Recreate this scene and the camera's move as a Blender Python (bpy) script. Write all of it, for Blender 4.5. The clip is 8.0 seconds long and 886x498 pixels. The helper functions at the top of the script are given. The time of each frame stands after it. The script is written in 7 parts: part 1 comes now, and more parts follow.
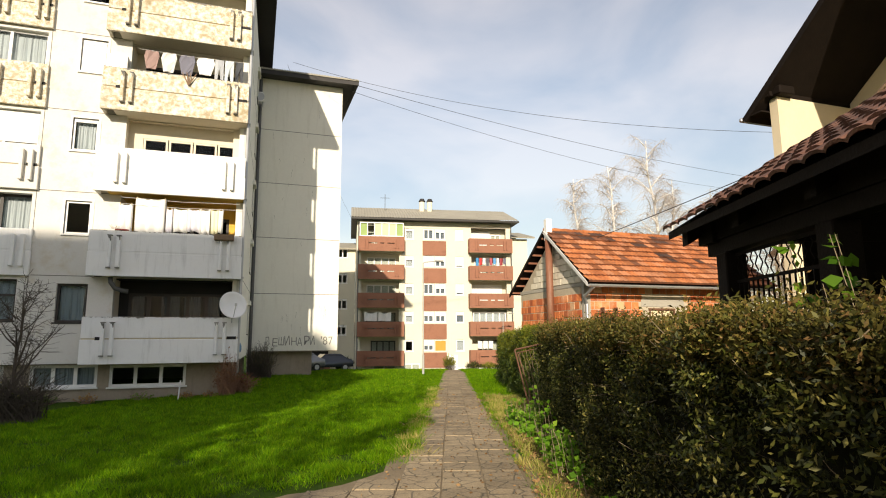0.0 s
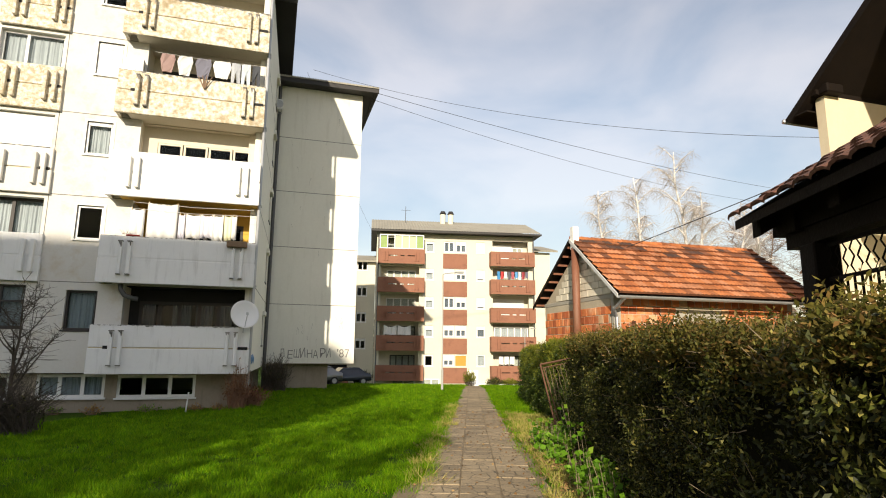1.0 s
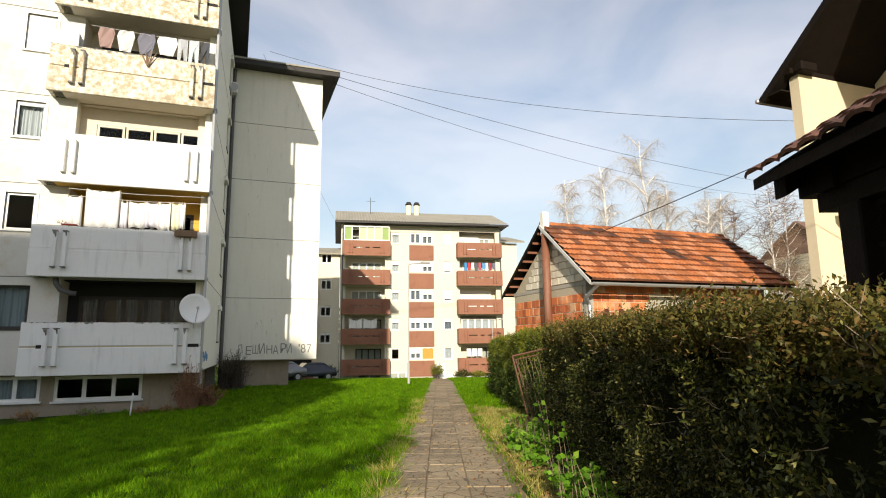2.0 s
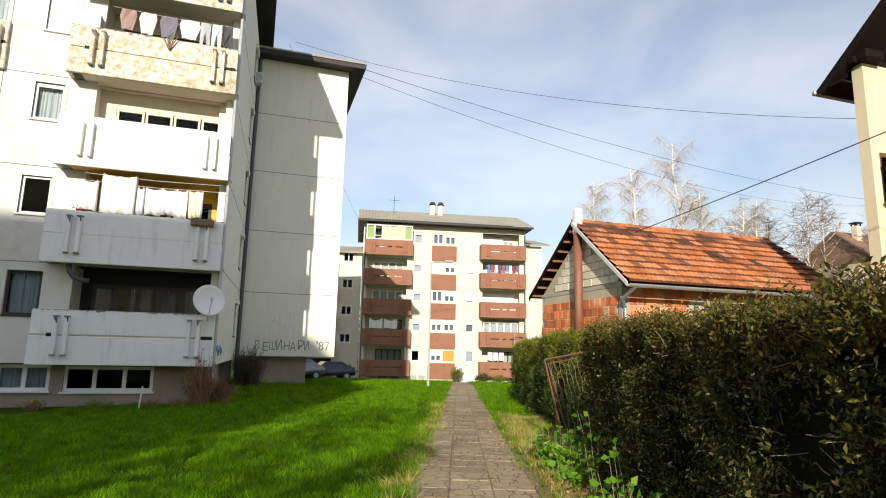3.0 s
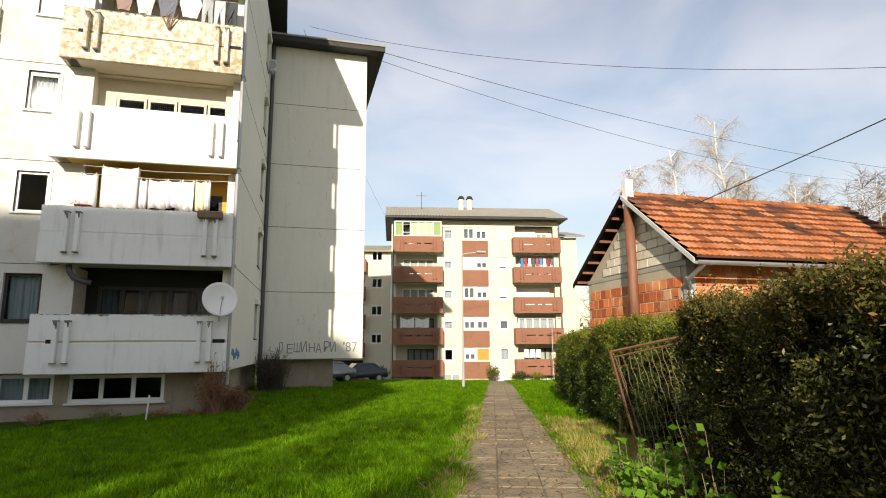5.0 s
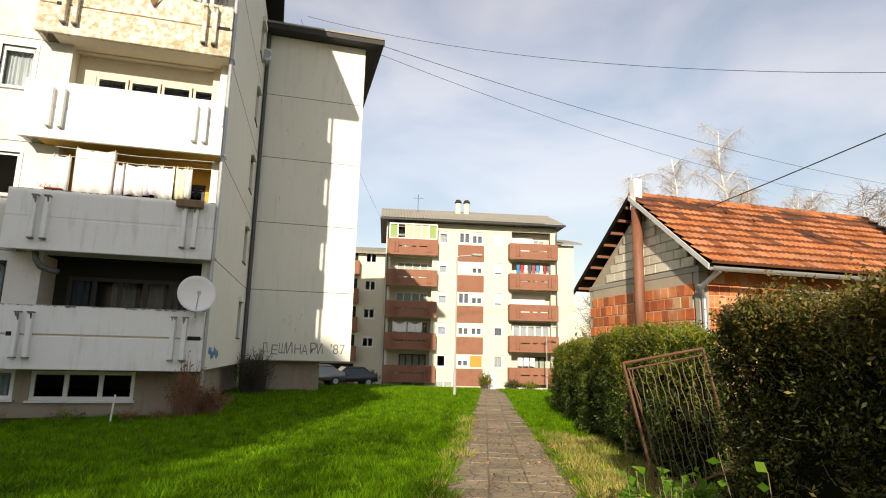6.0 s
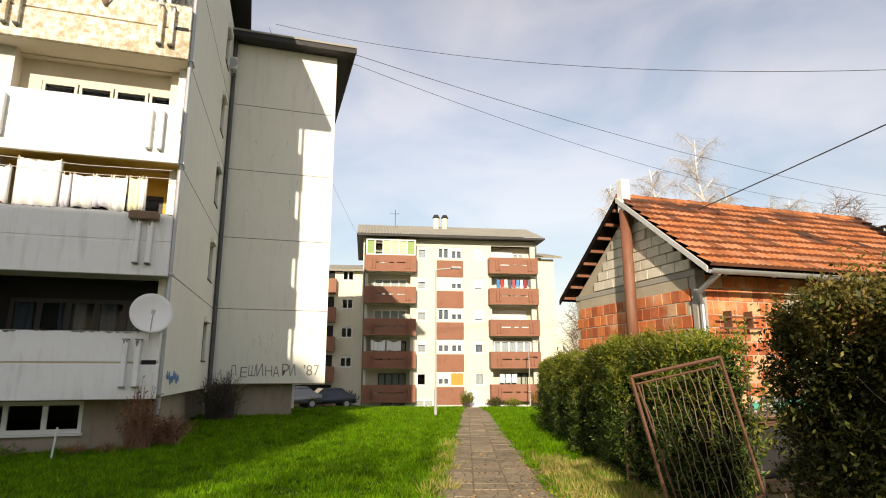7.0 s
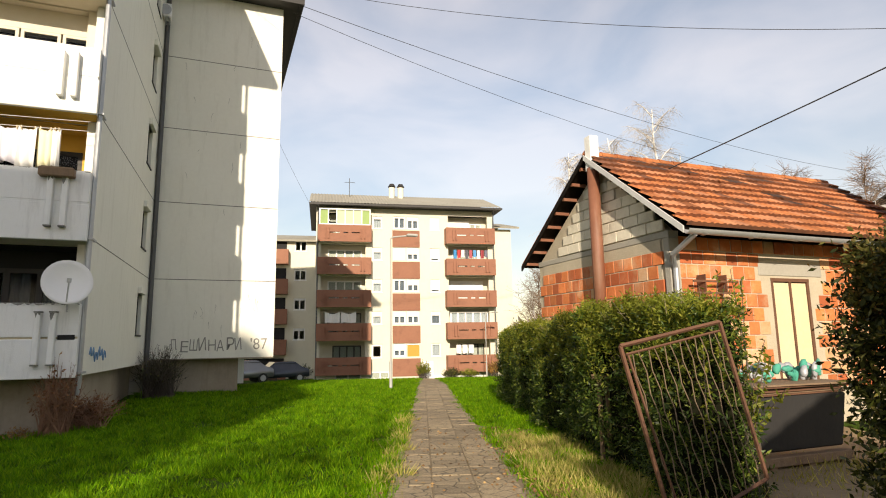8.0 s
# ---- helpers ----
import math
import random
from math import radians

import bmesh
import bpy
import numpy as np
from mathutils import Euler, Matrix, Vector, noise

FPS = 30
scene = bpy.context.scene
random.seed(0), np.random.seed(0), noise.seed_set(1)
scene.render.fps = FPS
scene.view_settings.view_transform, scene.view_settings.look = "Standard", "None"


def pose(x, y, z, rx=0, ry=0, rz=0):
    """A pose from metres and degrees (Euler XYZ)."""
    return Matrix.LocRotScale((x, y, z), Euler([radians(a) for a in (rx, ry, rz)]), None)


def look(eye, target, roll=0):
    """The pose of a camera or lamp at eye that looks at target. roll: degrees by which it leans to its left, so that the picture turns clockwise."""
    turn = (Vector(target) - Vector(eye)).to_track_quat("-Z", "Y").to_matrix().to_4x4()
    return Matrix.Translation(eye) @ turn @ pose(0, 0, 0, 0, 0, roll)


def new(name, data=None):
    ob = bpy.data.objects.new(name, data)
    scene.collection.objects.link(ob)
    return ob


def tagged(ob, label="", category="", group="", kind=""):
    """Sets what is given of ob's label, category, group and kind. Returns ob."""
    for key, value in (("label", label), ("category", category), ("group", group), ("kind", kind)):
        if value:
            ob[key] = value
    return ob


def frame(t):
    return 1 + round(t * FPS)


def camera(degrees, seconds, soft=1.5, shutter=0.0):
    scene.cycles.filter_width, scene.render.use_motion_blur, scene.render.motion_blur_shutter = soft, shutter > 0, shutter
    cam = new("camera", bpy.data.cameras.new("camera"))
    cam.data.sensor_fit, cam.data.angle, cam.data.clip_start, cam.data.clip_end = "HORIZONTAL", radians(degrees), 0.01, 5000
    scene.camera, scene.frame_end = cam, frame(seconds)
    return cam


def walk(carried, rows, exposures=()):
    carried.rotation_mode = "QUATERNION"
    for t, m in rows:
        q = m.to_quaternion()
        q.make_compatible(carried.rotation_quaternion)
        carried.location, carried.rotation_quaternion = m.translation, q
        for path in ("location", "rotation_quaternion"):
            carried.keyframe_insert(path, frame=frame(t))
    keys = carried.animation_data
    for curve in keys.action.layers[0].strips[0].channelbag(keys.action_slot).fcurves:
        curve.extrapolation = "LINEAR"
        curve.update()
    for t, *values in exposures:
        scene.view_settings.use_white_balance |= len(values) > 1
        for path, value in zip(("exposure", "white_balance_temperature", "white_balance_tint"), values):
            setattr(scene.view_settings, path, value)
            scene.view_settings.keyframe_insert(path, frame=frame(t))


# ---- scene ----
cam = camera(74.7, 8.0, soft=1.05)
PATH = [
    (0, (-0.445, 0.203, 1.499), (0.185, 2.077, 1.796), -0.3),
    (0.5, (-0.313, 0.619, 1.45), (0.203, 2.519, 1.799), -0.3),
    (1, (-0.121, 1.072, 1.44), (0.437, 2.961, 1.788), 0.5),
    (1.5, (0.029, 1.529, 1.431), (0.673, 3.4, 1.723), -0.3),
    (1.7, (0.095, 1.697, 1.447), (0.785, 3.549, 1.753), -1.1),
    (2.8, (0.413, 2.62, 1.378), (0.984, 4.504, 1.731), 1.9),
    (3, (0.438, 2.827, 1.375), (1.032, 4.707, 1.709), 1.3),
    (3.5, (0.616, 3.29, 1.322), (1.183, 5.163, 1.735), -0.3),
    (4, (0.694, 3.67, 1.382), (1.125, 5.601, 1.671), 0.7),
    (4.2, (0.746, 3.841, 1.348), (1.187, 5.766, 1.661), 1.4),
    (5.3, (1.035, 4.894, 1.296), (1.539, 6.801, 1.626), -0.8),
    (5.5, (1.087, 5.074, 1.326), (1.548, 7.001, 1.6), -0.5),
    (6, (1.248, 5.517, 1.288), (1.755, 7.42, 1.639), 1.4),
    (6.5, (1.43, 6.062, 1.316), (2.088, 7.911, 1.701), -1.3),
    (7, (1.546, 6.439, 1.278), (2.119, 8.31, 1.689), -0.1),
    (7.5, (1.697, 6.923, 1.249), (2.297, 8.785, 1.665), 1.3),
    (8, (1.882, 7.416, 1.272), (2.602, 9.255, 1.588), -0.9),
]
walk(cam, [(t, look(eye, target, roll)) for t, eye, target, roll in PATH],
     exposures=((0, 0.56, 7250, 11), (1.5, 0.56, 7000, 10), (3.5, 0.56, 6600, 9), (5.5, 0.56, 7100, 11), (8, 0.60, 7250, 12)))

# ---------- light ----------
TO_SUN = Vector((-0.39, -1.0, 0.385)).normalized()
world = bpy.data.worlds.new("world")
scene.world = world
world.use_nodes = True
wn, wl = world.node_tree.nodes, world.node_tree.links
bg = wn["Background"]
sky = wn.new("ShaderNodeTexSky")
sky.sky_type, sky.sun_disc = "NISHITA", False
sky.sun_elevation = math.asin(TO_SUN.z)
sky.sun_rotation = math.atan2(TO_SUN.x, TO_SUN.y)
sky.air_density, sky.dust_density, sky.ozone_density = 1.0, 0.25, 1.0
wc = wn.new("ShaderNodeTexCoord")
wm = wn.new("ShaderNodeMapping")
wm.inputs["Scale"].default_value = (1.0, 1.0, 2.2)
wm.inputs["Rotation"].default_value = (0.0, 0.25, 0.6)
cloud = wn.new("ShaderNodeTexNoise")
cloud.inputs["Scale"].default_value, cloud.inputs["Detail"].default_value = 3.1, 8.0
cloud.inputs["Roughness"].default_value, cloud.inputs["Distortion"].default_value = 0.5, 0.35
ramp = wn.new("ShaderNodeValToRGB")
ramp.color_ramp.elements[0].position, ramp.color_ramp.elements[0].color = 0.36, (0.42, 0.42, 0.42, 1)
ramp.color_ramp.elements[1].position, ramp.color_ramp.elements[1].color = 0.64, (1.0, 1.0, 1.0, 1)
wmix = wn.new("ShaderNodeMixRGB")
wadd = wn.new("ShaderNodeMixRGB")
wadd.blend_type = "ADD"
wadd.inputs[0].default_value = 1.0
wadd.inputs[2].default_value = (2.3, 1.95, 1.7, 1)
wscale = wn.new("ShaderNodeMixRGB")
wscale.blend_type = "MULTIPLY"
wscale.inputs[0].default_value = 1.0
wscale.inputs[2].default_value = (1.10, 0.98, 0.92, 1)
wl.new(sky.outputs["Color"], wscale.inputs[1])
wl.new(wscale.outputs["Color"], wadd.inputs[1])
wl.new(wadd.outputs["Color"], wmix.inputs[2])
wl.new(wc.outputs["Generated"], wm.inputs["Vector"])
wl.new(wm.outputs["Vector"], cloud.inputs["Vector"])
wl.new(cloud.outputs["Fac"], ramp.inputs["Fac"])
wl.new(ramp.outputs["Color"], wmix.inputs[0])
wl.new(sky.outputs["Color"], wmix.inputs[1])
# sky colour dimmed by hand towards the horizon, slightly brightened higher up
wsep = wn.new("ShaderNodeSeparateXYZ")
wlow_dim = wn.new("ShaderNodeMapRange")
wlow_dim.interpolation_type = "SMOOTHSTEP"
wlow_dim.inputs["From Max"].default_value = 0.45
wlow_dim.inputs["To Min"].default_value, wlow_dim.inputs["To Max"].default_value = 0.68, 1.06
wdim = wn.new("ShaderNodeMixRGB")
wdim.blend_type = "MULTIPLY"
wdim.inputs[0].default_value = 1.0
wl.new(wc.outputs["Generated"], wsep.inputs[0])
wl.new(wsep.outputs["Z"], wlow_dim.inputs["Value"])
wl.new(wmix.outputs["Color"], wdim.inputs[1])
wl.new(wlow_dim.outputs["Result"], wdim.inputs[2])
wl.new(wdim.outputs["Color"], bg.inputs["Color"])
bg.inputs["Strength"].default_value = 0.105

sun_data = bpy.data.lights.new("sun", "SUN")
sun_data.energy, sun_data.angle, sun_data.color = 4.1, radians(0.6), (1.0, 0.92, 0.79)
sun = new("sun", sun_data)
sun.matrix_basis = look((0, 0, 60), Vector((0, 0, 60)) - TO_SUN)


# ---------- materials ----------
def node_mat(name):
    m = bpy.data.materials.new(name)
    m.use_nodes = True
    n, l = m.node_tree.nodes, m.node_tree.links
    return m, n, l, n["Principled BSDF"]


def surface(name, c1, c2, c3=None, rough=0.8, fine=30.0, big=0.8, bump=0.15, bump_scale=None, metal=0.0,
            streak=0.0, jitter=0.0, amount=0.5, sheen=0.5, translucent=0.0):
    """Two colours mixed by a fine and a broad noise; c3 is a stain colour in vertical runs or patches."""
    m, n, l, p = node_mat(name)
    geo = n.new("ShaderNodeNewGeometry")
    a = n.new("ShaderNodeTexNoise")
    a.inputs["Scale"].default_value, a.inputs["Detail"].default_value = fine, 4
    b = n.new("ShaderNodeTexNoise")
    b.inputs["Scale"].default_value, b.inputs["Detail"].default_value, b.inputs["Roughness"].default_value = big, 5, 0.62
    l.new(geo.outputs["Position"], a.inputs["Vector"])
    l.new(geo.outputs["Position"], b.inputs["Vector"])
    add = n.new("ShaderNodeMath")
    add.operation = "MULTIPLY_ADD"
    l.new(a.outputs["Fac"], add.inputs[0])
    add.inputs[1].default_value = 0.5
    l.new(b.outputs["Fac"], add.inputs[2])
    r = n.new("ShaderNodeMapRange")
    r.inputs["From Min"].default_value, r.inputs["From Max"].default_value = 0.75 - 0.6 * (1 - amount) - 0.05, 0.75 + 0.6 * (1 - amount) + 0.05
    l.new(add.outputs[0], r.inputs["Value"])
    mix = n.new("ShaderNodeMixRGB")
    mix.inputs[1].default_value, mix.inputs[2].default_value = (*c1, 1), (*c2, 1)
    l.new(r.outputs["Result"], mix.inputs[0])
    out = mix.outputs["Color"]
    if c3:
        mp = n.new("ShaderNodeMapping")
        mp.inputs["Scale"].default_value = (3.0, 3.0, 0.35) if streak else (1.1, 1.1, 1.1)
        l.new(geo.outputs["Position"], mp.inputs["Vector"])
        s = n.new("ShaderNodeTexNoise")
        s.inputs["Scale"].default_value, s.inputs["Detail"].default_value, s.inputs["Roughness"].default_value = 1.6, 6, 0.68
        l.new(mp.outputs["Vector"], s.inputs["Vector"])
        r2 = n.new("ShaderNodeMapRange")
        r2.inputs["From Min"].default_value, r2.inputs["From Max"].default_value = 0.53, 0.74
        r2.inputs["To Max"].default_value = max(streak, 0.0) or 0.75
        l.new(s.outputs["Fac"], r2.inputs["Value"])
        m3 = n.new("ShaderNodeMixRGB")
        m3.inputs[2].default_value = (*c3, 1)
        l.new(r2.outputs["Result"], m3.inputs[0])
        l.new(out, m3.inputs[1])
        out = m3.outputs["Color"]
    if jitter:
        oi = n.new("ShaderNodeObjectInfo")
        hs = n.new("ShaderNodeHueSaturation")
        jr = n.new("ShaderNodeMapRange")
        jr.inputs["To Min"].default_value, jr.inputs["To Max"].default_value = 1 - jitter, 1 + jitter
        l.new(oi.outputs["Random"], jr.inputs["Value"])
        l.new(jr.outputs["Result"], hs.inputs["Value"])
        l.new(out, hs.inputs["Color"])
        out = hs.outputs["Color"]
    l.new(out, p.inputs["Base Color"])
    p.inputs["Roughness"].default_value, p.inputs["Metallic"].default_value = rough, metal
    p.inputs["Specular IOR Level"].default_value = sheen
    if bump:
        bt = n.new("ShaderNodeTexNoise")
        bt.inputs["Scale"].default_value, bt.inputs["Detail"].default_value = bump_scale or fine * 2, 5
        l.new(geo.outputs["Position"], bt.inputs["Vector"])
        bp = n.new("ShaderNodeBump")
        bp.inputs["Strength"].default_value, bp.inputs["Distance"].default_value = bump, 0.02
        l.new(bt.outputs["Fac"], bp.inputs["Height"])
        l.new(bp.outputs["Normal"], p.inputs["Normal"])
    return m


def leaf_surface(name, dark, light, third, rough=0.45, through_light=0.35, gloss=0.4, patch=1.1, low=0.55, high=1.45):
    """Leaves: colour by leaf island, with light coming through."""
    m, n, l, p = node_mat(name)
    geo = n.new("ShaderNodeNewGeometry")
    rp = n.new("ShaderNodeValToRGB")
    e = rp.color_ramp.elements
    e[0].position, e[0].color = 0.0, (*dark, 1)
    e[1].position, e[1].color = 0.75, (*light, 1)
    k = rp.color_ramp.elements.new(1.0)
    k.color = (*third, 1)
    l.new(geo.outputs["Random Per Island"], rp.inputs["Fac"])
    big = n.new("ShaderNodeTexNoise")
    big.inputs["Scale"].default_value, big.inputs["Detail"].default_value = patch, 4
    l.new(geo.outputs["Position"], big.inputs["Vector"])
    hs = n.new("ShaderNodeHueSaturation")
    mr = n.new("ShaderNodeMapRange")
    mr.inputs["From Min"].default_value, mr.inputs["From Max"].default_value = 0.25, 0.75
    mr.inputs["To Min"].default_value, mr.inputs["To Max"].default_value = low, high
    l.new(big.outputs["Fac"], mr.inputs["Value"])
    l.new(mr.outputs["Result"], hs.inputs["Value"])
    l.new(rp.outputs["Color"], hs.inputs["Color"])
    l.new(hs.outputs["Color"], p.inputs["Base Color"])
    p.inputs["Roughness"].default_value = rough
    p.inputs["Specular IOR Level"].default_value = gloss
    tr = n.new("ShaderNodeBsdfTranslucent")
    l.new(hs.outputs["Color"], tr.inputs["Color"])
    mx = n.new("ShaderNodeMixShader")
    mx.inputs[0].default_value = through_light
    l.new(p.outputs[0], mx.inputs[1])
    l.new(tr.outputs[0], mx.inputs[2])
    l.new(mx.outputs[0], n["Material Output"].inputs["Surface"])
    return m


def pane_glass(name, tint=(0.75, 0.8, 0.82)):
    m, n, l, p = node_mat(name)
    n.remove(p)
    t, g, f, mx = n.new("ShaderNodeBsdfTransparent"), n.new("ShaderNodeBsdfGlossy"), n.new("ShaderNodeFresnel"), n.new("ShaderNodeMixShader")
    t.inputs["Color"].default_value = (*tint, 1)
    g.inputs["Roughness"].default_value = 0.03
    f.inputs["IOR"].default_value = 1.22
    l.new(f.outputs[0], mx.inputs[0])
    l.new(t.outputs[0], mx.inputs[1])
    l.new(g.outputs[0], mx.inputs[2])
    l.new(mx.outputs[0], n["Material Output"].inputs["Surface"])
    return m


M_WHITE = surface("white_render", (0.60, 0.585, 0.545), (0.70, 0.685, 0.645), (0.55, 0.48, 0.37), fine=14, big=0.35, bump=0.2, bump_scale=90, streak=0.0)
M_CREAM = surface("cream_panel_render", (0.77, 0.755, 0.67), (0.85, 0.835, 0.75), (0.57, 0.55, 0.46), fine=9, big=0.3, bump=0.25, bump_scale=70, streak=0.35)
M_PARA_CLEAN = surface("painted_white_concrete", (0.76, 0.755, 0.72), (0.82, 0.815, 0.79), (0.70, 0.68, 0.62), fine=6, big=0.4, bump=0.15, bump_scale=60, streak=0.3)
M_PARA_GREY = surface("weathered_white_concrete", (0.80, 0.80, 0.79), (0.87, 0.87, 0.86), (0.42, 0.41, 0.39), fine=8, big=0.6, bump=0.25, bump_scale=50, streak=0.45)
M_PARA_OLD = surface("flaking_concrete", (0.44, 0.36, 0.23), (0.75, 0.72, 0.64), (0.24, 0.17, 0.07), fine=42, big=7.0, bump=0.6, bump_scale=30, amount=0.9)
M_PLINTH = surface("plinth_concrete", (0.27, 0.22, 0.165), (0.38, 0.32, 0.245), (0.15, 0.12, 0.09), fine=12, big=0.7, bump=0.35, bump_scale=45, streak=0.5)
M_SEAM = surface("yellowed_seam", (0.50, 0.42, 0.27), (0.62, 0.54, 0.38), fine=20, big=2.0, bump=0.2)
M_JOINT = surface("joint_mastic", (0.10, 0.095, 0.085), (0.16, 0.15, 0.13), fine=20, bump=0)
M_SOFFIT = surface("soffit_plaster", (0.62, 0.56, 0.45), (0.70, 0.64, 0.53), fine=8, bump=0.15)
M_OCHRE = surface("ochre_plaster", (0.62, 0.36, 0.05), (0.70, 0.43, 0.08), fine=8, bump=0.15)
M_PINK = surface("dusky_plaster", (0.34, 0.22, 0.18), (0.40, 0.27, 0.22), fine=8, bump=0.15)
M_GLASS = pane_glass("window_glass")
M_FRAME = surface("white_window_frame", (0.74, 0.74, 0.72), (0.80, 0.80, 0.78), fine=5, bump=0, rough=0.45)
M_FRAME_DARK = surface("dark_window_frame", (0.022, 0.019, 0.017), (0.04, 0.034, 0.03), fine=12, bump=0.1, rough=0.6)
M_SHUTTER = surface("white_roller_shutter", (0.72, 0.72, 0.70), (0.78, 0.78, 0.76), fine=4, bump=0, rough=0.5)
M_CURTAIN = surface("net_curtain", (0.55, 0.55, 0.55), (0.70, 0.70, 0.69), fine=6, bump=0)
# cloth added behind far panes to give the glass its grey-blue sheen
M_GLASS_BACKING = surface("grey_blue_glass_backing", (0.17, 0.19, 0.22), (0.30, 0.32, 0.35), fine=6, bump=0)
M_CURTAIN_DIM = surface("dim_curtain", (0.09, 0.10, 0.115), (0.14, 0.155, 0.175), fine=6, bump=0)
# near-black colour that stands for the shade in loggias, rooms and recesses
M_INNER_SHADE = surface("inner_shade", (0.007, 0.007, 0.007), (0.014, 0.013, 0.013), fine=4, bump=0)
M_ROOFMETAL = surface("dark_eave_metal", (0.016, 0.014, 0.013), (0.032, 0.028, 0.026), fine=8, bump=0.1, rough=0.6)
M_CORR = surface("weathered_fibre_cement", (0.27, 0.25, 0.20), (0.38, 0.355, 0.29), (0.17, 0.155, 0.115), fine=6, big=0.5, bump=0.3)
M_ZINC = surface("zinc_pipe", (0.36, 0.37, 0.38), (0.48, 0.49, 0.50), (0.24, 0.22, 0.2), fine=10, bump=0.1, rough=0.45, metal=0.6, streak=0.4)
M_PIPE_DARK = surface("dark_downpipe", (0.06, 0.06, 0.06), (0.10, 0.10, 0.10), fine=10, bump=0.1, rough=0.5)
M_BROWN = surface("brown_painted_concrete", (0.245, 0.105, 0.062), (0.305, 0.135, 0.082), (0.185, 0.08, 0.05), fine=5, big=0.5, bump=0.15)
M_FARWALL = surface("far_cream_render", (0.62, 0.585, 0.47), (0.69, 0.655, 0.535), (0.56, 0.52, 0.42), fine=4, big=0.25, bump=0.1, streak=0.3)
M_GRIME = surface("black_grime", (0.10, 0.095, 0.085), (0.30, 0.29, 0.27), (0.06, 0.055, 0.05), fine=30, big=4.0, bump=0.3, amount=0.8)
M_EARTH = surface("bare_earth", (0.17, 0.125, 0.07), (0.29, 0.22, 0.13), fine=14, big=1.1, bump=0.6, bump_scale=30)


# ---------- helpers ----------
WM = {}


def thing(name, at, label, category, group="", kind=""):
    ob = new(name)
    ob.empty_display_size = 0.2
    ob.matrix_basis = Matrix.Translation(at)
    WM[ob] = Matrix.Translation(at)
    return tagged(ob, label, category, group, kind)


def place(ob, parent):
    """Parents ob, which is posed in the world, under parent without moving it."""
    WM[ob] = ob.matrix_basis.copy()
    if parent is not None:
        ob.parent = parent
        ob.matrix_parent_inverse = WM[parent].inverted()
    return ob


def part(name, bm, material, parent=None, label="", M=None, smooth=False):
    """Links a bmesh, built in world (or M's) coordinates, as one mesh object."""
    if M is not None:
        bm.transform(M)
    me = bpy.data.meshes.new(name)
    vs = [v.co for v in bm.verts]
    lo = Vector((min(v.x for v in vs), min(v.y for v in vs), min(v.z for v in vs)))
    hi = Vector((max(v.x for v in vs), max(v.y for v in vs), max(v.z for v in vs)))
    c = Vector(((lo.x + hi.x) / 2, (lo.y + hi.y) / 2, lo.z))
    bm.transform(Matrix.Translation(-c))
    bm.normal_update()
    bm.to_mesh(me)
    bm.free()
    if smooth:
        me.polygons.foreach_set("use_smooth", [True] * len(me.polygons))
    for mm in (material if isinstance(material, (list, tuple)) else [material]):
        me.materials.append(mm)
    ob = new(name, me)
    ob.matrix_basis = Matrix.Translation(c)
    place(ob, parent)
    if label:
        ob["label"] = label
    return ob


def raw(name, verts, faces, material, parent=None, label="", kind=""):
    """A mesh from arrays worked out by the code."""
    me = bpy.data.meshes.new(name)
    verts = np.asarray(verts, dtype=np.float32)
    faces = np.asarray(faces, dtype=np.int32)
    k = faces.shape[1]
    me.vertices.add(len(verts))
    me.vertices.foreach_set("co", verts.ravel())
    me.loops.add(faces.size)
    me.loops.foreach_set("vertex_index", faces.ravel())
    me.polygons.add(len(faces))
    me.polygons.foreach_set("loop_start", np.arange(0, faces.size, k, dtype=np.int32))
    me.update(calc_edges=True)
    me.materials.append(material)
    ob = new(name, me)
    place(ob, parent)
    if label:
        ob["label"] = label
    if kind:
        ob["kind"] = kind
    return ob


def box(bm, x0, x1, y0, y1, z0, z1, bevel=0.0, M=None):
    r = bmesh.ops.create_cube(bm, size=1.0, matrix=Matrix.Translation(((x0 + x1) / 2, (y0 + y1) / 2, (z0 + z1) / 2)) @ Matrix.Diagonal((abs(x1 - x0), abs(y1 - y0), abs(z1 - z0), 1)))
    vs = r["verts"]
    if bevel:
        es = list({e for v in vs for e in v.link_edges})
        rb = bmesh.ops.bevel(bm, geom=es, offset=bevel, segments=1, affect="EDGES")
        vs = list({v for f in rb["faces"] for v in f.verts} | {v for v in vs if v.is_valid})
    if M is not None:
        bmesh.ops.transform(bm, matrix=M, verts=[v for v in vs if v.is_valid])
    return bm


def boxes(*specs, bevel=0.0):
    bm = bmesh.new()
    for s in specs:
        box(bm, *s, bevel=bevel)
    return bm


def tube(bm, pts, r, seg=8, r1=None):
    """A round bar through pts, tapering from r to r1."""
    pts = [Vector(p) for p in pts]
    rings = []
    for i, p in enumerate(pts):
        d = (pts[min(i + 1, len(pts) - 1)] - pts[max(i - 1, 0)]).normalized()
        a = d.orthogonal().normalized() if abs(d.z) > 0.95 else d.cross(Vector((0, 0, 1))).normalized()
        b = d.cross(a)
        rr = r if r1 is None else r + (r1 - r) * i / (len(pts) - 1)
        rings.append([bm.verts.new(p + rr * (math.cos(t) * a + math.sin(t) * b)) for t in (2 * math.pi * k / seg for k in range(seg))])
    for q, w in zip(rings, rings[1:]):
        for k in range(seg):
            bm.faces.new((q[k], q[(k + 1) % seg], w[(k + 1) % seg], w[k]))
    bm.faces.new(rings[0][::-1])
    bm.faces.new(rings[-1])
    return bm


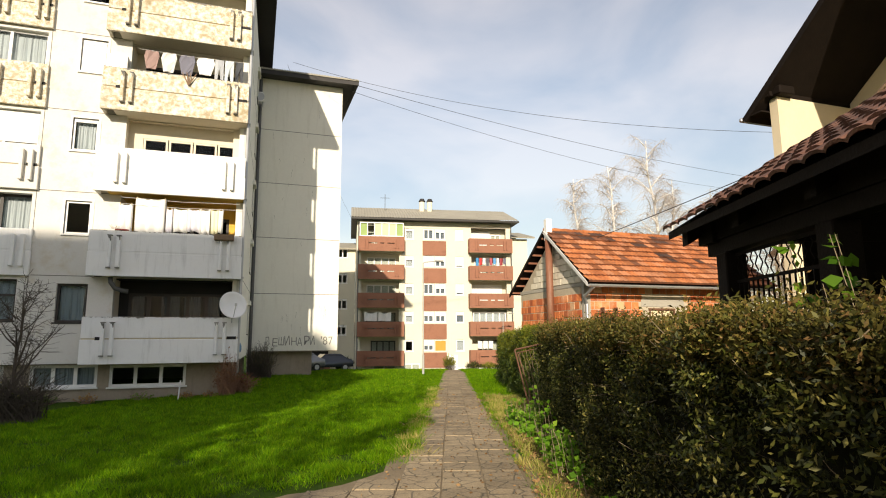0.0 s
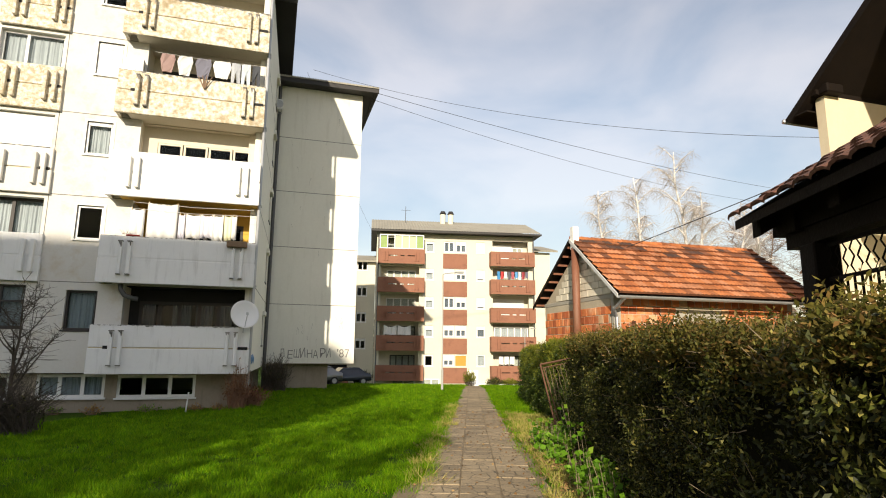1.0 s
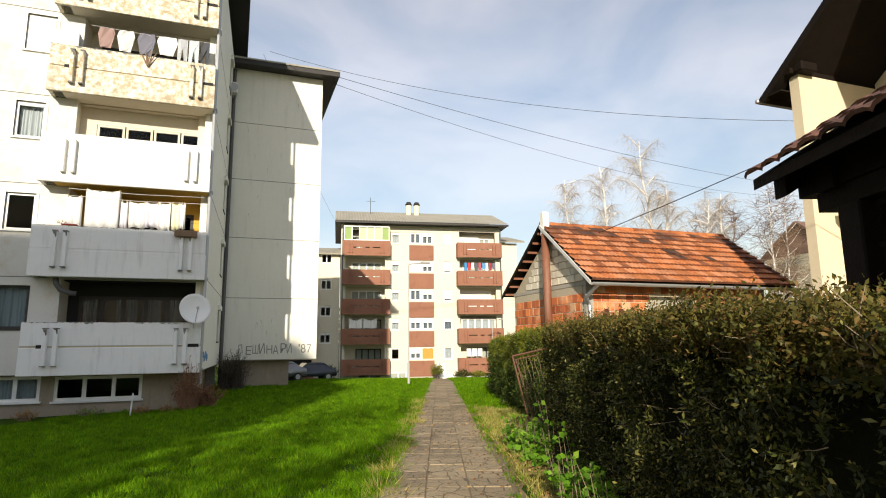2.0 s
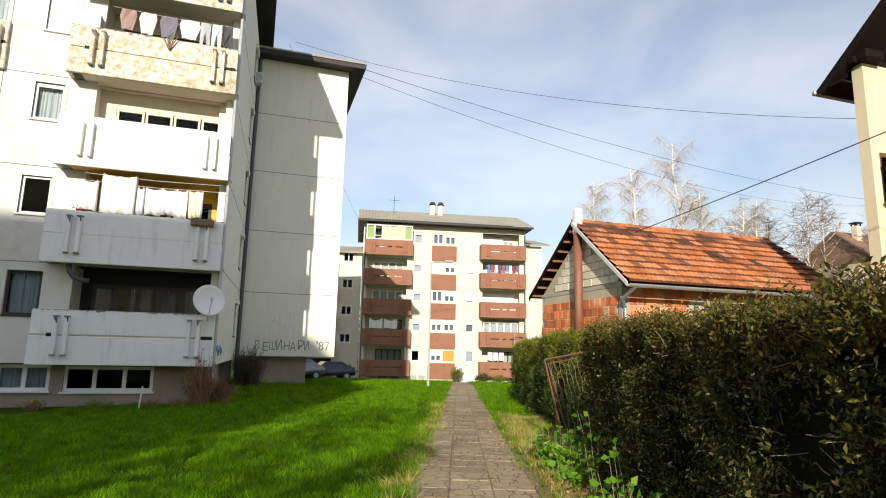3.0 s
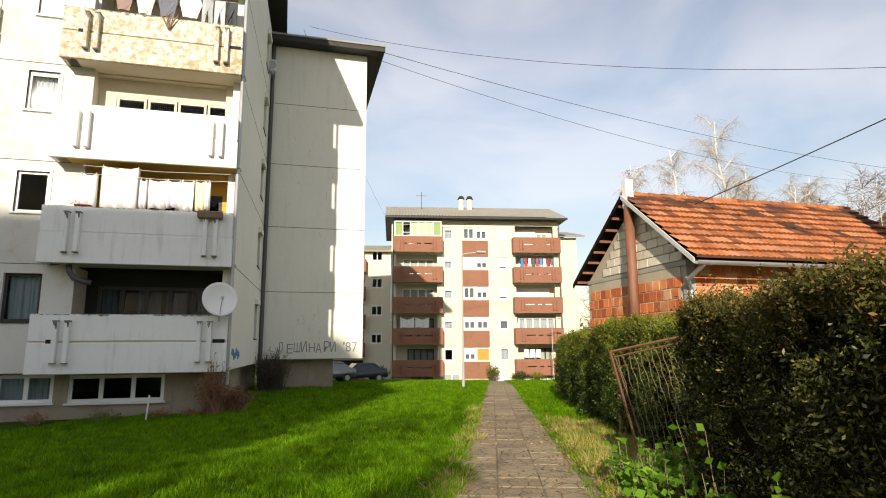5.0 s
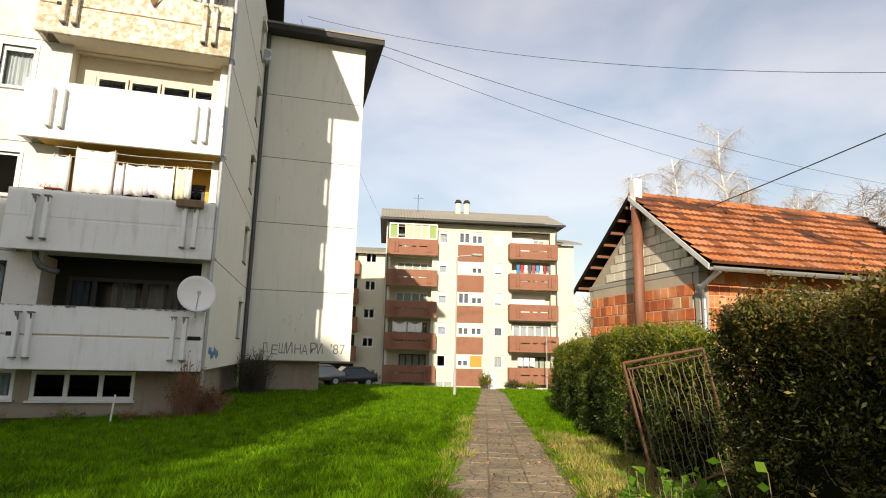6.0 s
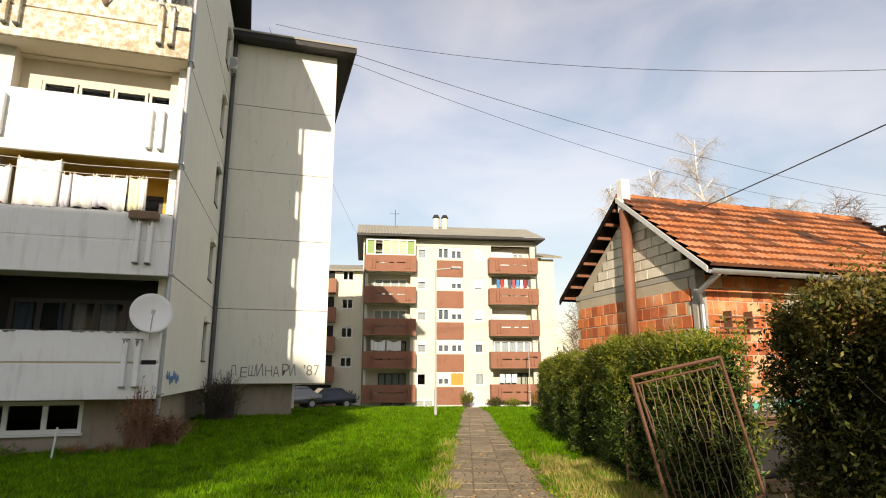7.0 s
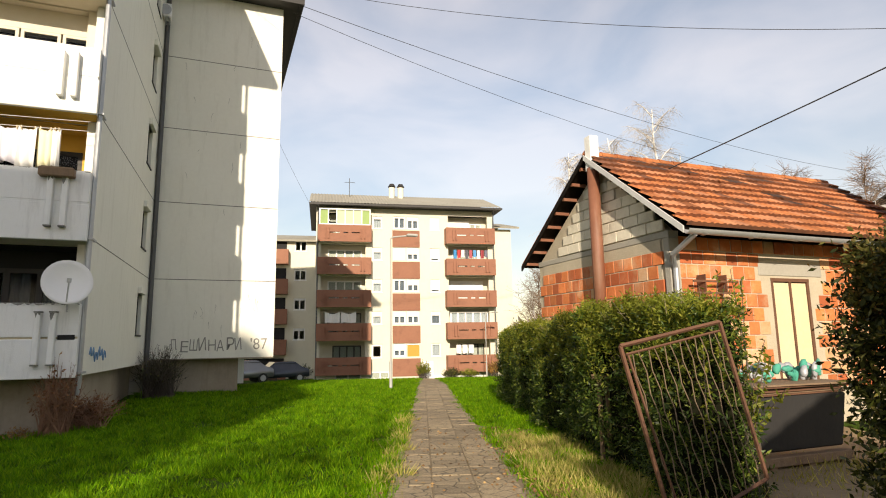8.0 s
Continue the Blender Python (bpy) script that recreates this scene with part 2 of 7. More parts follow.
def thicken(bm, geom, thickness):
    """Gives sheets of faces a thickness along their normals."""
    bm.normal_update()
    bmesh.ops.solidify(bm, geom=geom, thickness=thickness)


def wall_cells(bm, u0, u1, z0, z1, holes, y0, y1):
    """A wall from u0 to u1 as one closed mesh, with rectangular openings (u0, u1, z0, z1) right through it."""
    us = sorted({u0, u1, *[u for h in holes for u in h[:2] if u0 < u < u1]})
    zs = sorted({z0, z1, *[z for h in holes for z in h[2:] if z0 < z < z1]})
    solid = {}
    for i, (a, b) in enumerate(zip(us, us[1:])):
        for j, (c, d) in enumerate(zip(zs, zs[1:])):
            u, z = (a + b) / 2, (c + d) / 2
            solid[i, j] = not any(h[0] < u < h[1] and h[2] < z < h[3] for h in holes)
    vert = {}

    def v(i, j, k):
        if (i, j, k) not in vert:
            vert[i, j, k] = bm.verts.new((us[i], (y0, y1)[k], zs[j]))
        return vert[i, j, k]

    for (i, j), full in solid.items():
        if not full:
            continue
        bm.faces.new((v(i, j, 0), v(i + 1, j, 0), v(i + 1, j + 1, 0), v(i, j + 1, 0)))
        bm.faces.new((v(i, j, 1), v(i, j + 1, 1), v(i + 1, j + 1, 1), v(i + 1, j, 1)))
        if not solid.get((i - 1, j)):
            bm.faces.new((v(i, j, 0), v(i, j + 1, 0), v(i, j + 1, 1), v(i, j, 1)))
        if not solid.get((i + 1, j)):
            bm.faces.new((v(i + 1, j, 0), v(i + 1, j, 1), v(i + 1, j + 1, 1), v(i + 1, j + 1, 0)))
        if not solid.get((i, j - 1)):
            bm.faces.new((v(i, j, 0), v(i, j, 1), v(i + 1, j, 1), v(i + 1, j, 0)))
        if not solid.get((i, j + 1)):
            bm.faces.new((v(i, j + 1, 0), v(i + 1, j + 1, 0), v(i + 1, j + 1, 1), v(i, j + 1, 1)))
    return bm


def each(name, specs, material, parent, label="", M=None, bevel=0.0):
    """One part for every box given."""
    return [part(name, boxes(s, bevel=bevel), material, parent, label, M=M) for s in specs]


def cloth(bm, x0, x1, y, z0, z1, folds=5, depth=0.03, sag=0.02, phase=0.0, M=None):
    """A hanging cloth with soft folds."""
    nx, nz = max(8, int(folds * 4)), 5
    grid = []
    for j in range(nz + 1):
        v = j / nz
        row = []
        for i in range(nx + 1):
            u = i / nx
            w = depth * (0.3 + 0.7 * v) * math.sin(phase + u * folds * 2 * math.pi) + depth * 0.5 * math.sin(phase * 2 + u * folds * 3.3 * math.pi)
            z = z1 + (z0 - z1) * v - sag * math.sin(u * math.pi) * (1 - v) + 0.02 * v * math.sin(phase * 3 + u * 7)
            row.append(bm.verts.new((x0 + (x1 - x0) * u, y + w, z)))
        grid.append(row)
    for j in range(nz):
        for i in range(nx):
            bm.faces.new((grid[j][i], grid[j][i + 1], grid[j + 1][i + 1], grid[j + 1][i]))
    r = thicken(bm, geom=bm.faces[:], thickness=0.006)
    return bm


def window(parent, x0, x1, z0, z1, y, splits=(), frame_mat=None, M=None, sill=True, bar=0.07, transoms=(), shutter=0.0, curtain=0, glass=True, depth=0.07, label=""):
    """A window that faces -y: frame with mullions, panes, sill, and a shutter let down over part of it."""
    frame_mat = frame_mat or M_FRAME
    edges = [x0 + bar]
    for t in splits:
        c = x0 + (x1 - x0) * t
        edges += [c - bar * 0.6, c + bar * 0.6]
    edges.append(x1 - bar)
    rows = [z0 + bar]
    for t in transoms:
        c = z0 + (z1 - z0) * t
        rows += [c - bar * 0.5, c + bar * 0.5]
    rows.append(z1 - bar)
    holes = [(a, b, c, d) for a, b in zip(edges[::2], edges[1::2]) for c, d in zip(rows[::2], rows[1::2])]
    bm = wall_cells(bmesh.new(), x0, x1, z0, z1, holes, y, y + depth)
    w = part("window", bm, frame_mat, parent, label, M=M)
    if glass:
        for a, b in zip(edges[::2], edges[1::2]):
            g = part("pane", boxes((a, b, y + depth * 0.45, y + depth * 0.6, z0 + bar, z1 - bar)), M_GLASS, w, M=M)
            g.visible_shadow = False
    if sill:
        part("sill", boxes((x0 - 0.05, x1 + 0.05, y - 0.13, y + 0.02, z0 - 0.05, z0)), frame_mat, w, M=M)
    if shutter:
        n = max(2, int((z1 - z0) * shutter / 0.055))
        bm = bmesh.new()
        rows = []
        for i in range(n):
            t = z1 - bar * 0.5 - i * 0.055
            for dy, dz in ((-0.008, 0.0), (-0.024, -0.012), (-0.024, -0.043), (-0.008, -0.054)):
                rows.append([bm.verts.new((x, y + dy, t + dz)) for x in (x0 + bar * 0.7, x1 - bar * 0.7)])
        for a, b in zip(rows, rows[1:]):
            bm.faces.new((a[0], a[1], b[1], b[0]))
        thicken(bm, geom=bm.faces[:], thickness=-0.006)
        part("shutter", bm, M_SHUTTER, w, M=M)
    if curtain:
        bm = bmesh.new()
        cloth(bm, x0 + bar, x1 - bar, y + depth + 0.10, z0 + 0.02, z1 - 0.02, folds=max(3, int((x1 - x0) * 7)), depth=0.03, phase=x0 * 3 + z0)
        part("curtain", bm, M_CURTAIN if curtain == 1 else M_GLASS_BACKING, w, M=M)
    return w


# ---------- ground ----------
S_KNOTS = [-60, -20, 0, 8, 14, 20, 30, 40, 58, 90, 200]
Z_KNOTS = [0.6, 0.3, 0.1, -0.03, -0.18, -0.28, -0.42, -0.8, -1.8, -2.4, -3.0]
UX, UY = 0.330, 0.944


def to_world(s, q):
    return -0.24 + s * UX + q * UY, 0.13 + s * UY - q * UX


def to_path(x, y):
    x, y = x + 0.24, y - 0.13
    return x * UX + y * UY, x * UY - y * UX


def ground_z(x, y):
    """Height of the ground: falls along the footpath and a little towards the flats."""
    s, q = to_path(x, y)
    z = np.interp(s, S_KNOTS, Z_KNOTS)
    fall = np.clip((31 - y) / 10, 0, 1) * np.clip((s - 6) / 10, 0, 1)
    z = z - 0.026 * fall * np.clip(-q - 1.0, 0, 12)
    return z + 0.025 * np.sin(x * 0.9 + 1.3) * np.sin(y * 0.7) * np.clip((np.abs(q) - 0.9) / 2, 0, 1)


def ground_sheet():
    xs = np.concatenate([[-900, -300, -120, -60], np.arange(-36, 44, 0.8), [60, 120, 300, 900]])
    ys = np.concatenate([[-900, -300, -120, -60], np.arange(-30, 76, 0.8), [100, 160, 300, 900]])
    X, Y = np.meshgrid(xs, ys)
    Z = ground_z(X, Y)
    verts = np.stack([X.ravel(), Y.ravel(), Z.ravel()], 1)
    ny, nx = X.shape
    i = np.arange(ny * nx).reshape(ny, nx)
    faces = np.stack([i[:-1, :-1], i[:-1, 1:], i[1:, 1:], i[1:, :-1]], -1).reshape(-1, 4)
    ob = raw("ground", verts, faces, M_LAWN)
    ob.data.polygons.foreach_set("use_smooth", [True] * len(ob.data.polygons))
    return tagged(ob, "mown green lawn sloping gently down between the buildings", "ground", kind="structure")


# soil colour lowered so the gaps between blades read as shade
M_LAWN = surface("lawn_soil_shade", (0.018, 0.045, 0.002), (0.05, 0.10, 0.004), (0.08, 0.10, 0.01), fine=18, big=0.5, bump=0.8, bump_scale=35, rough=0.95, sheen=0.1)
ground_sheet()

# ---------- the near block of flats ----------
YP, YW, YB, YPL = 21.24, 21.86, 22.85, 22.15
XR, XJ, XL = -0.72, -4.67, -15.0
H0, ST = 0.69, 2.8
FLOORS = [H0 + ST * k for k in range(5)]
flats = thing("apartment_building", (-8, 25, -0.5), "weathered white five-storey block of flats with concrete balconies", "building")

WINCOL = [(-6.30, -5.42, 2.00, 3.25), (-6.27, -5.50, 4.88, 6.00), (-6.27, -5.50, 7.72, 8.86), (-6.22, -5.42, 10.52, 11.72), (-6.22, -5.42, 13.1, 14.3)]
LEFTOPEN = [(-8.75, -7.40, 2.05, 3.36), (-9.05, -7.22, 4.95, 6.15), (-9.05, -7.22, 7.75, 8.95), (-9.05, -7.22, 10.55, 11.75), (-9.05, -7.22, 13.3, 14.5)]
FARCOL = [(-10.9, -9.45, 2.05 + ST * k, 3.2 + ST * k) for k in range(5)]


def near_walls():
    holes = WINCOL + LEFTOPEN + FARCOL + [(XJ, XR - 0.12, f + 0.22, f + ST) for f in FLOORS]
    part("wall", wall_cells(bmesh.new(), XL, XR, H0, 15.0, holes, YW, YW + 0.26), M_WHITE, flats, "white rendered front wall with patchy stains")
    # loggia boxes: back wall, end walls, ceilings
    for k, f in enumerate(FLOORS):
        tint = {0: M_PINK, 1: M_OCHRE}.get(k, M_SOFFIT)
        # lowest back wall is near black, the loggia's shade put into its colour
        part("loggia_back", wall_cells(bmesh.new(), XJ, XR - 0.12, f + 0.22, f + ST - 0.02, [(XJ + 0.3, XR - 0.5, f + 0.9, f + 2.35)], YB, YB + 0.12), (M_INNER_SHADE, M_OCHRE, M_SOFFIT, M_SOFFIT, M_SOFFIT)[k], flats)
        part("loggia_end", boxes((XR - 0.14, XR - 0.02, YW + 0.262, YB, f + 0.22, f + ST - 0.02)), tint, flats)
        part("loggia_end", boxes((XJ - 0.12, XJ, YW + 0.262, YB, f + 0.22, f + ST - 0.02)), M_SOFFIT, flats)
        # added black panel that keeps the room behind the glazing dark
        part("room_shade_panel", boxes((XJ - 0.1, XR - 0.15, YB + 0.9, YB + 1.0, f + 0.22, f + ST - 0.02)), M_INNER_SHADE, flats)
        part("floor_slab", boxes((XL + 0.3, XR - 0.15, YW + 0.262, 30.0, f - 0.02, f + 0.218)), M_SOFFIT, flats)
    # end wall with its window strip, slightly turned
    a, b = Vector((XR, YW, 0)), Vector((-0.33, 30.4, 0))
    d = (b - a).normalized()
    M = Matrix.Translation((a.x, a.y, 0)) @ Matrix.Rotation(math.atan2(d.y, d.x), 4, "Z")
    ln = (b - a).length
    sw = [(6.1, 6.95, f + 0.95, f + 2.25) for f in FLOORS]
    part("wall", wall_cells(bmesh.new(), 0.0, ln, H0, 15.2, sw, 0.0, 0.26), M_CREAM, flats, "cream rendered end wall with panel joints", M=M)
    for s in sw:
        window(flats, *s, 0.10, splits=(0.5,), frame_mat=M_FRAME_DARK, M=M, curtain=0)
        part("shutter_box", boxes((s[0] - 0.04, s[1] + 0.04, -0.12, 0.1, s[3], s[3] + 0.2), bevel=0.01), M_CREAM, flats, M=M)
    for f in FLOORS[1:]:
        part("panel_joint", boxes((0.05, ln - 0.02, -0.004, 0.02, f + 0.11, f + 0.135)), M_JOINT, flats, M=M)
    # front panel joints
    for f in FLOORS[1:]:
        part("panel_joint", boxes((-7.05, -5.0, YW - 0.004, YW + 0.02, f + 0.0, f + 0.022)), M_JOINT, flats)
        part("panel_joint", boxes((XL, -9.2, YW - 0.004, YW + 0.02, f + 0.0, f + 0.022)), M_JOINT, flats)
    part("panel_joint", boxes((-7.12, -7.10, YW - 0.004, YW + 0.02, H0, 15.0)), M_JOINT, flats)
    # back and far walls close the block
    each("wall", ((XL, -0.5, 31.0, 31.2, -0.6, 15.0), (XL - 0.2, XL, YW, 31.0, -0.6, 15.0)), M_WHITE, flats)
    # plinth with cellar windows
    cellar = [(-4.66, -2.34, -0.10, 0.61), (-6.9, -5.0, -0.08, 0.64), (-9.6, -7.6, -0.08, 0.64)]
    part("plinth", wall_cells(bmesh.new(), XL, XR - 0.15, -1.2, H0, cellar, YPL, YPL + 0.25), M_PLINTH, flats, "brown concrete plinth, damp stained")
    part("plinth", boxes((XR - 0.40, XR - 0.15, YPL + 0.25, 31.0, -1.4, H0)), M_PLINTH, flats)
    # black sheet under the overhang stands for the shade above the plinth
    part("plinth_shade_sheet", boxes((XL, XR - 0.1, YW, YPL + 0.3, H0 - 0.012, H0 - 0.002)), M_INNER_SHADE, flats)
    for c in cellar:
        window(flats, *c, YPL + 0.03, splits=(1 / 3, 2 / 3), bar=0.09, curtain=1 if c[0] > -7 and c[0] < -5 else 0, sill=True)


def grime(x0, x1, y, z, depth, seed):
    """A thin ragged stain that hangs from a top edge."""
    rnd = random.Random(seed)
    n = max(4, int((x1 - x0) / 0.022))
    bm = bmesh.new()
    d, rows = 0.02, []
    for i in range(n + 1):
        d = min(depth, max(0.0015, d + rnd.gauss(0, depth * 0.22) - depth * 0.10 * (d > depth * 0.3)))
        x = x0 + (x1 - x0) * i / n
        rows.append([bm.verts.new(v) for v in ((x, y, z), (x, y, z - d), (x, y + 0.002, z), (x, y + 0.002, z - d))])
    for a, b in zip(rows, rows[1:]):
        bm.faces.new((a[0], a[1], b[1], b[0]))
        bm.faces.new((a[1], a[3], b[3], b[1]))
        bm.faces.new((a[2], a[0], b[0], b[2]))
    return bm


def parapet(x0, x1, f, mat, y0, y1, bars, groove=True, slots=True, top=1.48, label="", weathered=0.0):
    """A balcony front: two slabs with a recessed seam between, end returns and pairs of uprights."""
    mid = f + 0.76
    b = part("balcony", boxes((x0, x1, y0, y0 + 0.11, f - 0.02, mid), bevel=0.012), mat, flats, label)
    part("seam", boxes((x0 + 0.03, x1 - 0.03, y0 + (0.05 if groove else 0.006), y0 + 0.11, mid, mid + 0.04)), M_SEAM if groove else mat, b)
    part("upper_panel", boxes((x0 + 0.012, x1 - 0.012, y0 + (0.012 if groove else 0.0), y0 + 0.11, mid + 0.04, f + top), bevel=0.012), mat, b)
    each("side_panel", ((x0 + 0.02, x0 + 0.12, y0 + 0.11, y1, f, f + top - 0.01), (x1 - 0.12, x1 - 0.02, y0 + 0.11, y1, f, f + top - 0.01)), mat, b)
    for c in bars:
        for o in (-0.13, 0.13):
            part("upright", boxes((c + o - 0.055, c + o + 0.055, y0 - 0.15, y0 + 0.004, f + 0.26, f + 1.28), bevel=0.012), mat, b)
            if weathered:
                part("cap", boxes((c + o - 0.066, c + o + 0.066, y0 - 0.165, y0 - 0.002, f + 1.281, f + 1.31)), M_GRIME, b, "blackened cap")
                part("foot", boxes((c + o - 0.058, c + o + 0.058, y0 - 0.152, y0 - 0.002, f + 0.235, f + 0.259)), M_GRIME, b)
                part("stain", grime(c + o - 0.05, c + o + 0.05, y0 - 0.1525, f + 1.275, 0.30, int(900 + c * 100 + o * 10)), M_GRIME, b)
    if weathered:
        part("stain", grime(x0 + 0.02, x1 - 0.02, y0 - 0.0025, f + top - 0.005, weathered, int(f * 10)), M_GRIME, b, "black grime along the top edge")
    if slots:
        for xa, xb in ((x1 - 0.36, x1 - 0.06), (x0 + 0.42, x0 + 0.62)):
            # a black block on the face draws the shade inside each slot
            part("slot_shade", boxes((xa, xb, y0 - 0.004, y0 + 0.06, mid - 0.02, mid + 0.08)), M_INNER_SHADE, b)
    return b


def near_balconies():
    style = [(M_PARA_GREY, True, "grey-stained white balcony front"), (M_PARA_GREY, False, "grey-streaked white balcony front"), (M_PARA_CLEAN, False, "freshly painted white balcony front"),
             (M_PARA_OLD, True, "balcony front with flaking yellowed paint"), (M_PARA_OLD, True, "balcony front with flaking yellowed paint")]
    for k, f in enumerate(FLOORS):
        mat, groove, lab = style[k]
        parapet(-5.39, XR + 0.01, f, mat, YP, YW - 0.002, (-4.62, -1.28), groove, k in (0, 3, 4), label=lab, weathered=(0.05, 0.04, 0, 0.07, 0.07)[k])
        part("balcony_slab", boxes((-5.0, XR - 0.02, YP + 0.112, YW + 0.255, f - 0.004, f + 0.2)), M_OCHRE if k == 2 else M_SOFFIT, flats)
        # lowest ceiling likewise coloured for the shade beneath it
        part("loggia_ceiling", boxes((XJ, XR - 0.14, YW + 0.264, YB, f + ST - 0.04, f + ST - 0.022)), M_OCHRE if k == 1 else (M_INNER_SHADE if k == 0 else M_SOFFIT), flats)
        if k:
            parapet(-9.1, -7.08, f, (M_PARA_GREY, M_PARA_GREY, M_WHITE, M_PARA_OLD, M_PARA_OLD)[k], YW - 0.14, YW - 0.002, (-8.55, -7.42), k > 1, k > 1)


def near_windows():
    window(flats, *WINCOL[0], YW + 0.10, frame_mat=M_FRAME_DARK, curtain=1)
    window(flats, *WINCOL[1], YW + 0.06)
    # curtain added here for the pale sky reflected in the glass
    window(flats, *WINCOL[2], YW + 0.06, shutter=0.12, curtain=1)
    window(flats, *WINCOL[3], YW + 0.06, shutter=0.97)
    window(flats, *WINCOL[4], YW + 0.06, shutter=0.3)
    for w, o in zip(WINCOL[1:], LEFTOPEN[1:]):
        part("window_surround", wall_cells(bmesh.new(), w[0] - 0.07, w[1] + 0.07, w[2] - 0.07, w[3] + 0.07, [w], YW - 0.02, YW + 0.055), M_PARA_CLEAN, flats)
    window(flats, *LEFTOPEN[0], YW + 0.10, splits=(0.5,), transoms=(0.62,), frame_mat=M_FRAME_DARK, curtain=1, bar=0.06)
    window(flats, *LEFTOPEN[1], YW + 0.30, splits=(0.5,), frame_mat=M_FRAME_DARK, curtain=1, bar=0.08)
    window(flats, *LEFTOPEN[2], YW + 0.16, splits=(0.45,), shutter=0.9)
    window(flats, *LEFTOPEN[3], YW + 0.16, splits=(0.4,), shutter=0.0, curtain=1)
    window(flats, *LEFTOPEN[4], YW + 0.16, splits=(0.5,), curtain=1)
    for w in FARCOL:
        window(flats, *w, YW + 0.08, splits=(0.5,), shutter=0.4)
    # glazing at the back of the loggias
    for k, f in enumerate(FLOORS):
        if k == 2:
            # closed-in loggia with a strip of small casements
            part("infill_panel", wall_cells(bmesh.new(), XJ, XR - 0.14, f + 0.22, f + ST - 0.03, [(-4.2, -0.95, f + 1.72, f + 2.22)], YW + 0.48, YW + 0.54), M_SOFFIT, flats)
            for i in range(4):
                a = -4.18 + i * 0.82
                window(flats, a, a + 0.78, f + 1.73, f + 2.21, YW + 0.47, sill=False, bar=0.065, frame_mat=M_SOFFIT)
            part("pier", boxes((-1.2, XR - 0.142, YW + 0.263, YW + 0.47, f + 0.22, f + ST - 0.03)), M_SOFFIT, flats)
        else:
            window(flats, XJ + 0.3, XR - 0.5, f + 0.9, f + 2.35, YB + 0.02, splits=(0.2, 0.4, 0.6, 0.8), frame_mat=M_FRAME if k == 4 else M_FRAME_DARK, curtain=1 if k == 4 else 0, sill=False, bar=0.1)


def near_roof():
    # gable roof: front slope, back slope, dark boarded underside
    yA, zA, yR, zR, yB_, zB = 21.05, 14.72, 26.6, 17.3, 31.6, 14.6
    for (y0, z0, y1, z1) in ((yA, zA, yR, zR), (yR, zR, yB_, zB)):
        bm = bmesh.new()
        vs = [bm.verts.new(p) for p in ((XL - 0.6, y0, z0), (0.27, y0, z0), (0.27, y1, z1), (XL - 0.6, y1, z1))]
        fc = bm.faces.new(vs)
        thicken(bm, geom=[fc], thickness=-0.24)
        part("roof", bm, M_ROOFMETAL, flats)
    part("wall", boxes((XL, XR - 0.02, YW + 0.02, YW + 0.24, 15.0, 15.02)), M_WHITE, flats)
    # gutter pipes at the corner
    bm = bmesh.new()
    tube(bm, [(XR + 0.02, YW - 0.35, 14.6), (XR + 0.02, YW - 0.3, 0.3)], 0.055, 10)
    part("downpipe", bm, M_ZINC, flats, "zinc downpipe")
    bm = bmesh.new()
    tube(bm, [(-0.26, 29.92, 14.8), (-0.26, 29.92, -0.3)], 0.08, 10)
    part("downpipe", bm, M_PIPE_DARK, flats, "dark rainwater pipe in the inner corner")
    for f in FLOORS:
        part("pipe_clip", boxes((XR - 0.06, XR + 0.10, YW - 0.40, YW - 0.02, f + 0.05, f + 0.09)), M_ZINC, flats)


near_walls()
near_balconies()
near_windows()
near_roof()

# ---------- the wing with the graffiti ----------
wing = thing("apartment_wing", (1.8, 34, -0.4), "cream windowless panel wing of the flats with graffiti", "building")
WX0, WX1, WY = -0.36, 3.93, 30.06
each("wall", ((WX0, WX1, WY, WY + 0.3, 0.83, 14.75), (WX1 - 0.3, WX1, WY + 0.3, 46.0, 0.83, 14.75), (WX0, WX1 - 0.3, 45.7, 46.0, -1.2, 14.75)), M_CREAM, wing, "cream concrete panel wall with fine cracks")
for z in (3.62, 6.42, 9.22, 12.02):
    part("panel_joint", boxes((WX0 + 0.12, WX1 - 0.01, WY - 0.004, WY + 0.02, z - 0.012, z + 0.012)), M_JOINT, wing)
part("plinth", boxes((WX0, 2.73, WY + 0.5, WY + 0.8, -1.2, 0.83)), M_PLINTH, wing)
part("soffit", boxes((WX0, WX1, WY, 46.0, 0.80, 0.828)), M_PLINTH, wing)
bm = bmesh.new()
for i in range(64):
    a = -0.5 + i * 0.081
    box(bm, a, a + 0.045, 29.32, 46.5, 15.0, 15.035)
box(bm, -0.5, 4.68, 29.32, 46.5, 14.94, 15.0)
part("roof", bm, M_CORR, wing, "corrugated fibre-cement roof")
each("fascia", ((-0.5, 4.68, 29.36, 29.44, 14.72, 14.94), (4.5, 4.66, 29.44, 46.4, 14.72, 14.94), (-0.5, 4.5, 29.44, 46.4, 14.76, 14.8)), M_ROOFMETAL, wing, "dark eaves board")

# ---------- the far block ----------
FP = Vector((9.25, 56.385, 0))
FA = math.atan2(-2.69, 16.15)
FM = Matrix.Translation(FP) @ Matrix.Rotation(FA, 4, "Z")
far = thing("apartment_building", FM @ Vector((8, 6, -1.8)), "cream five-storey block of flats with brown balconies", "building")
FLV = [0.05 + ST * k for k in range(5)]     # parapet tops less 1.45


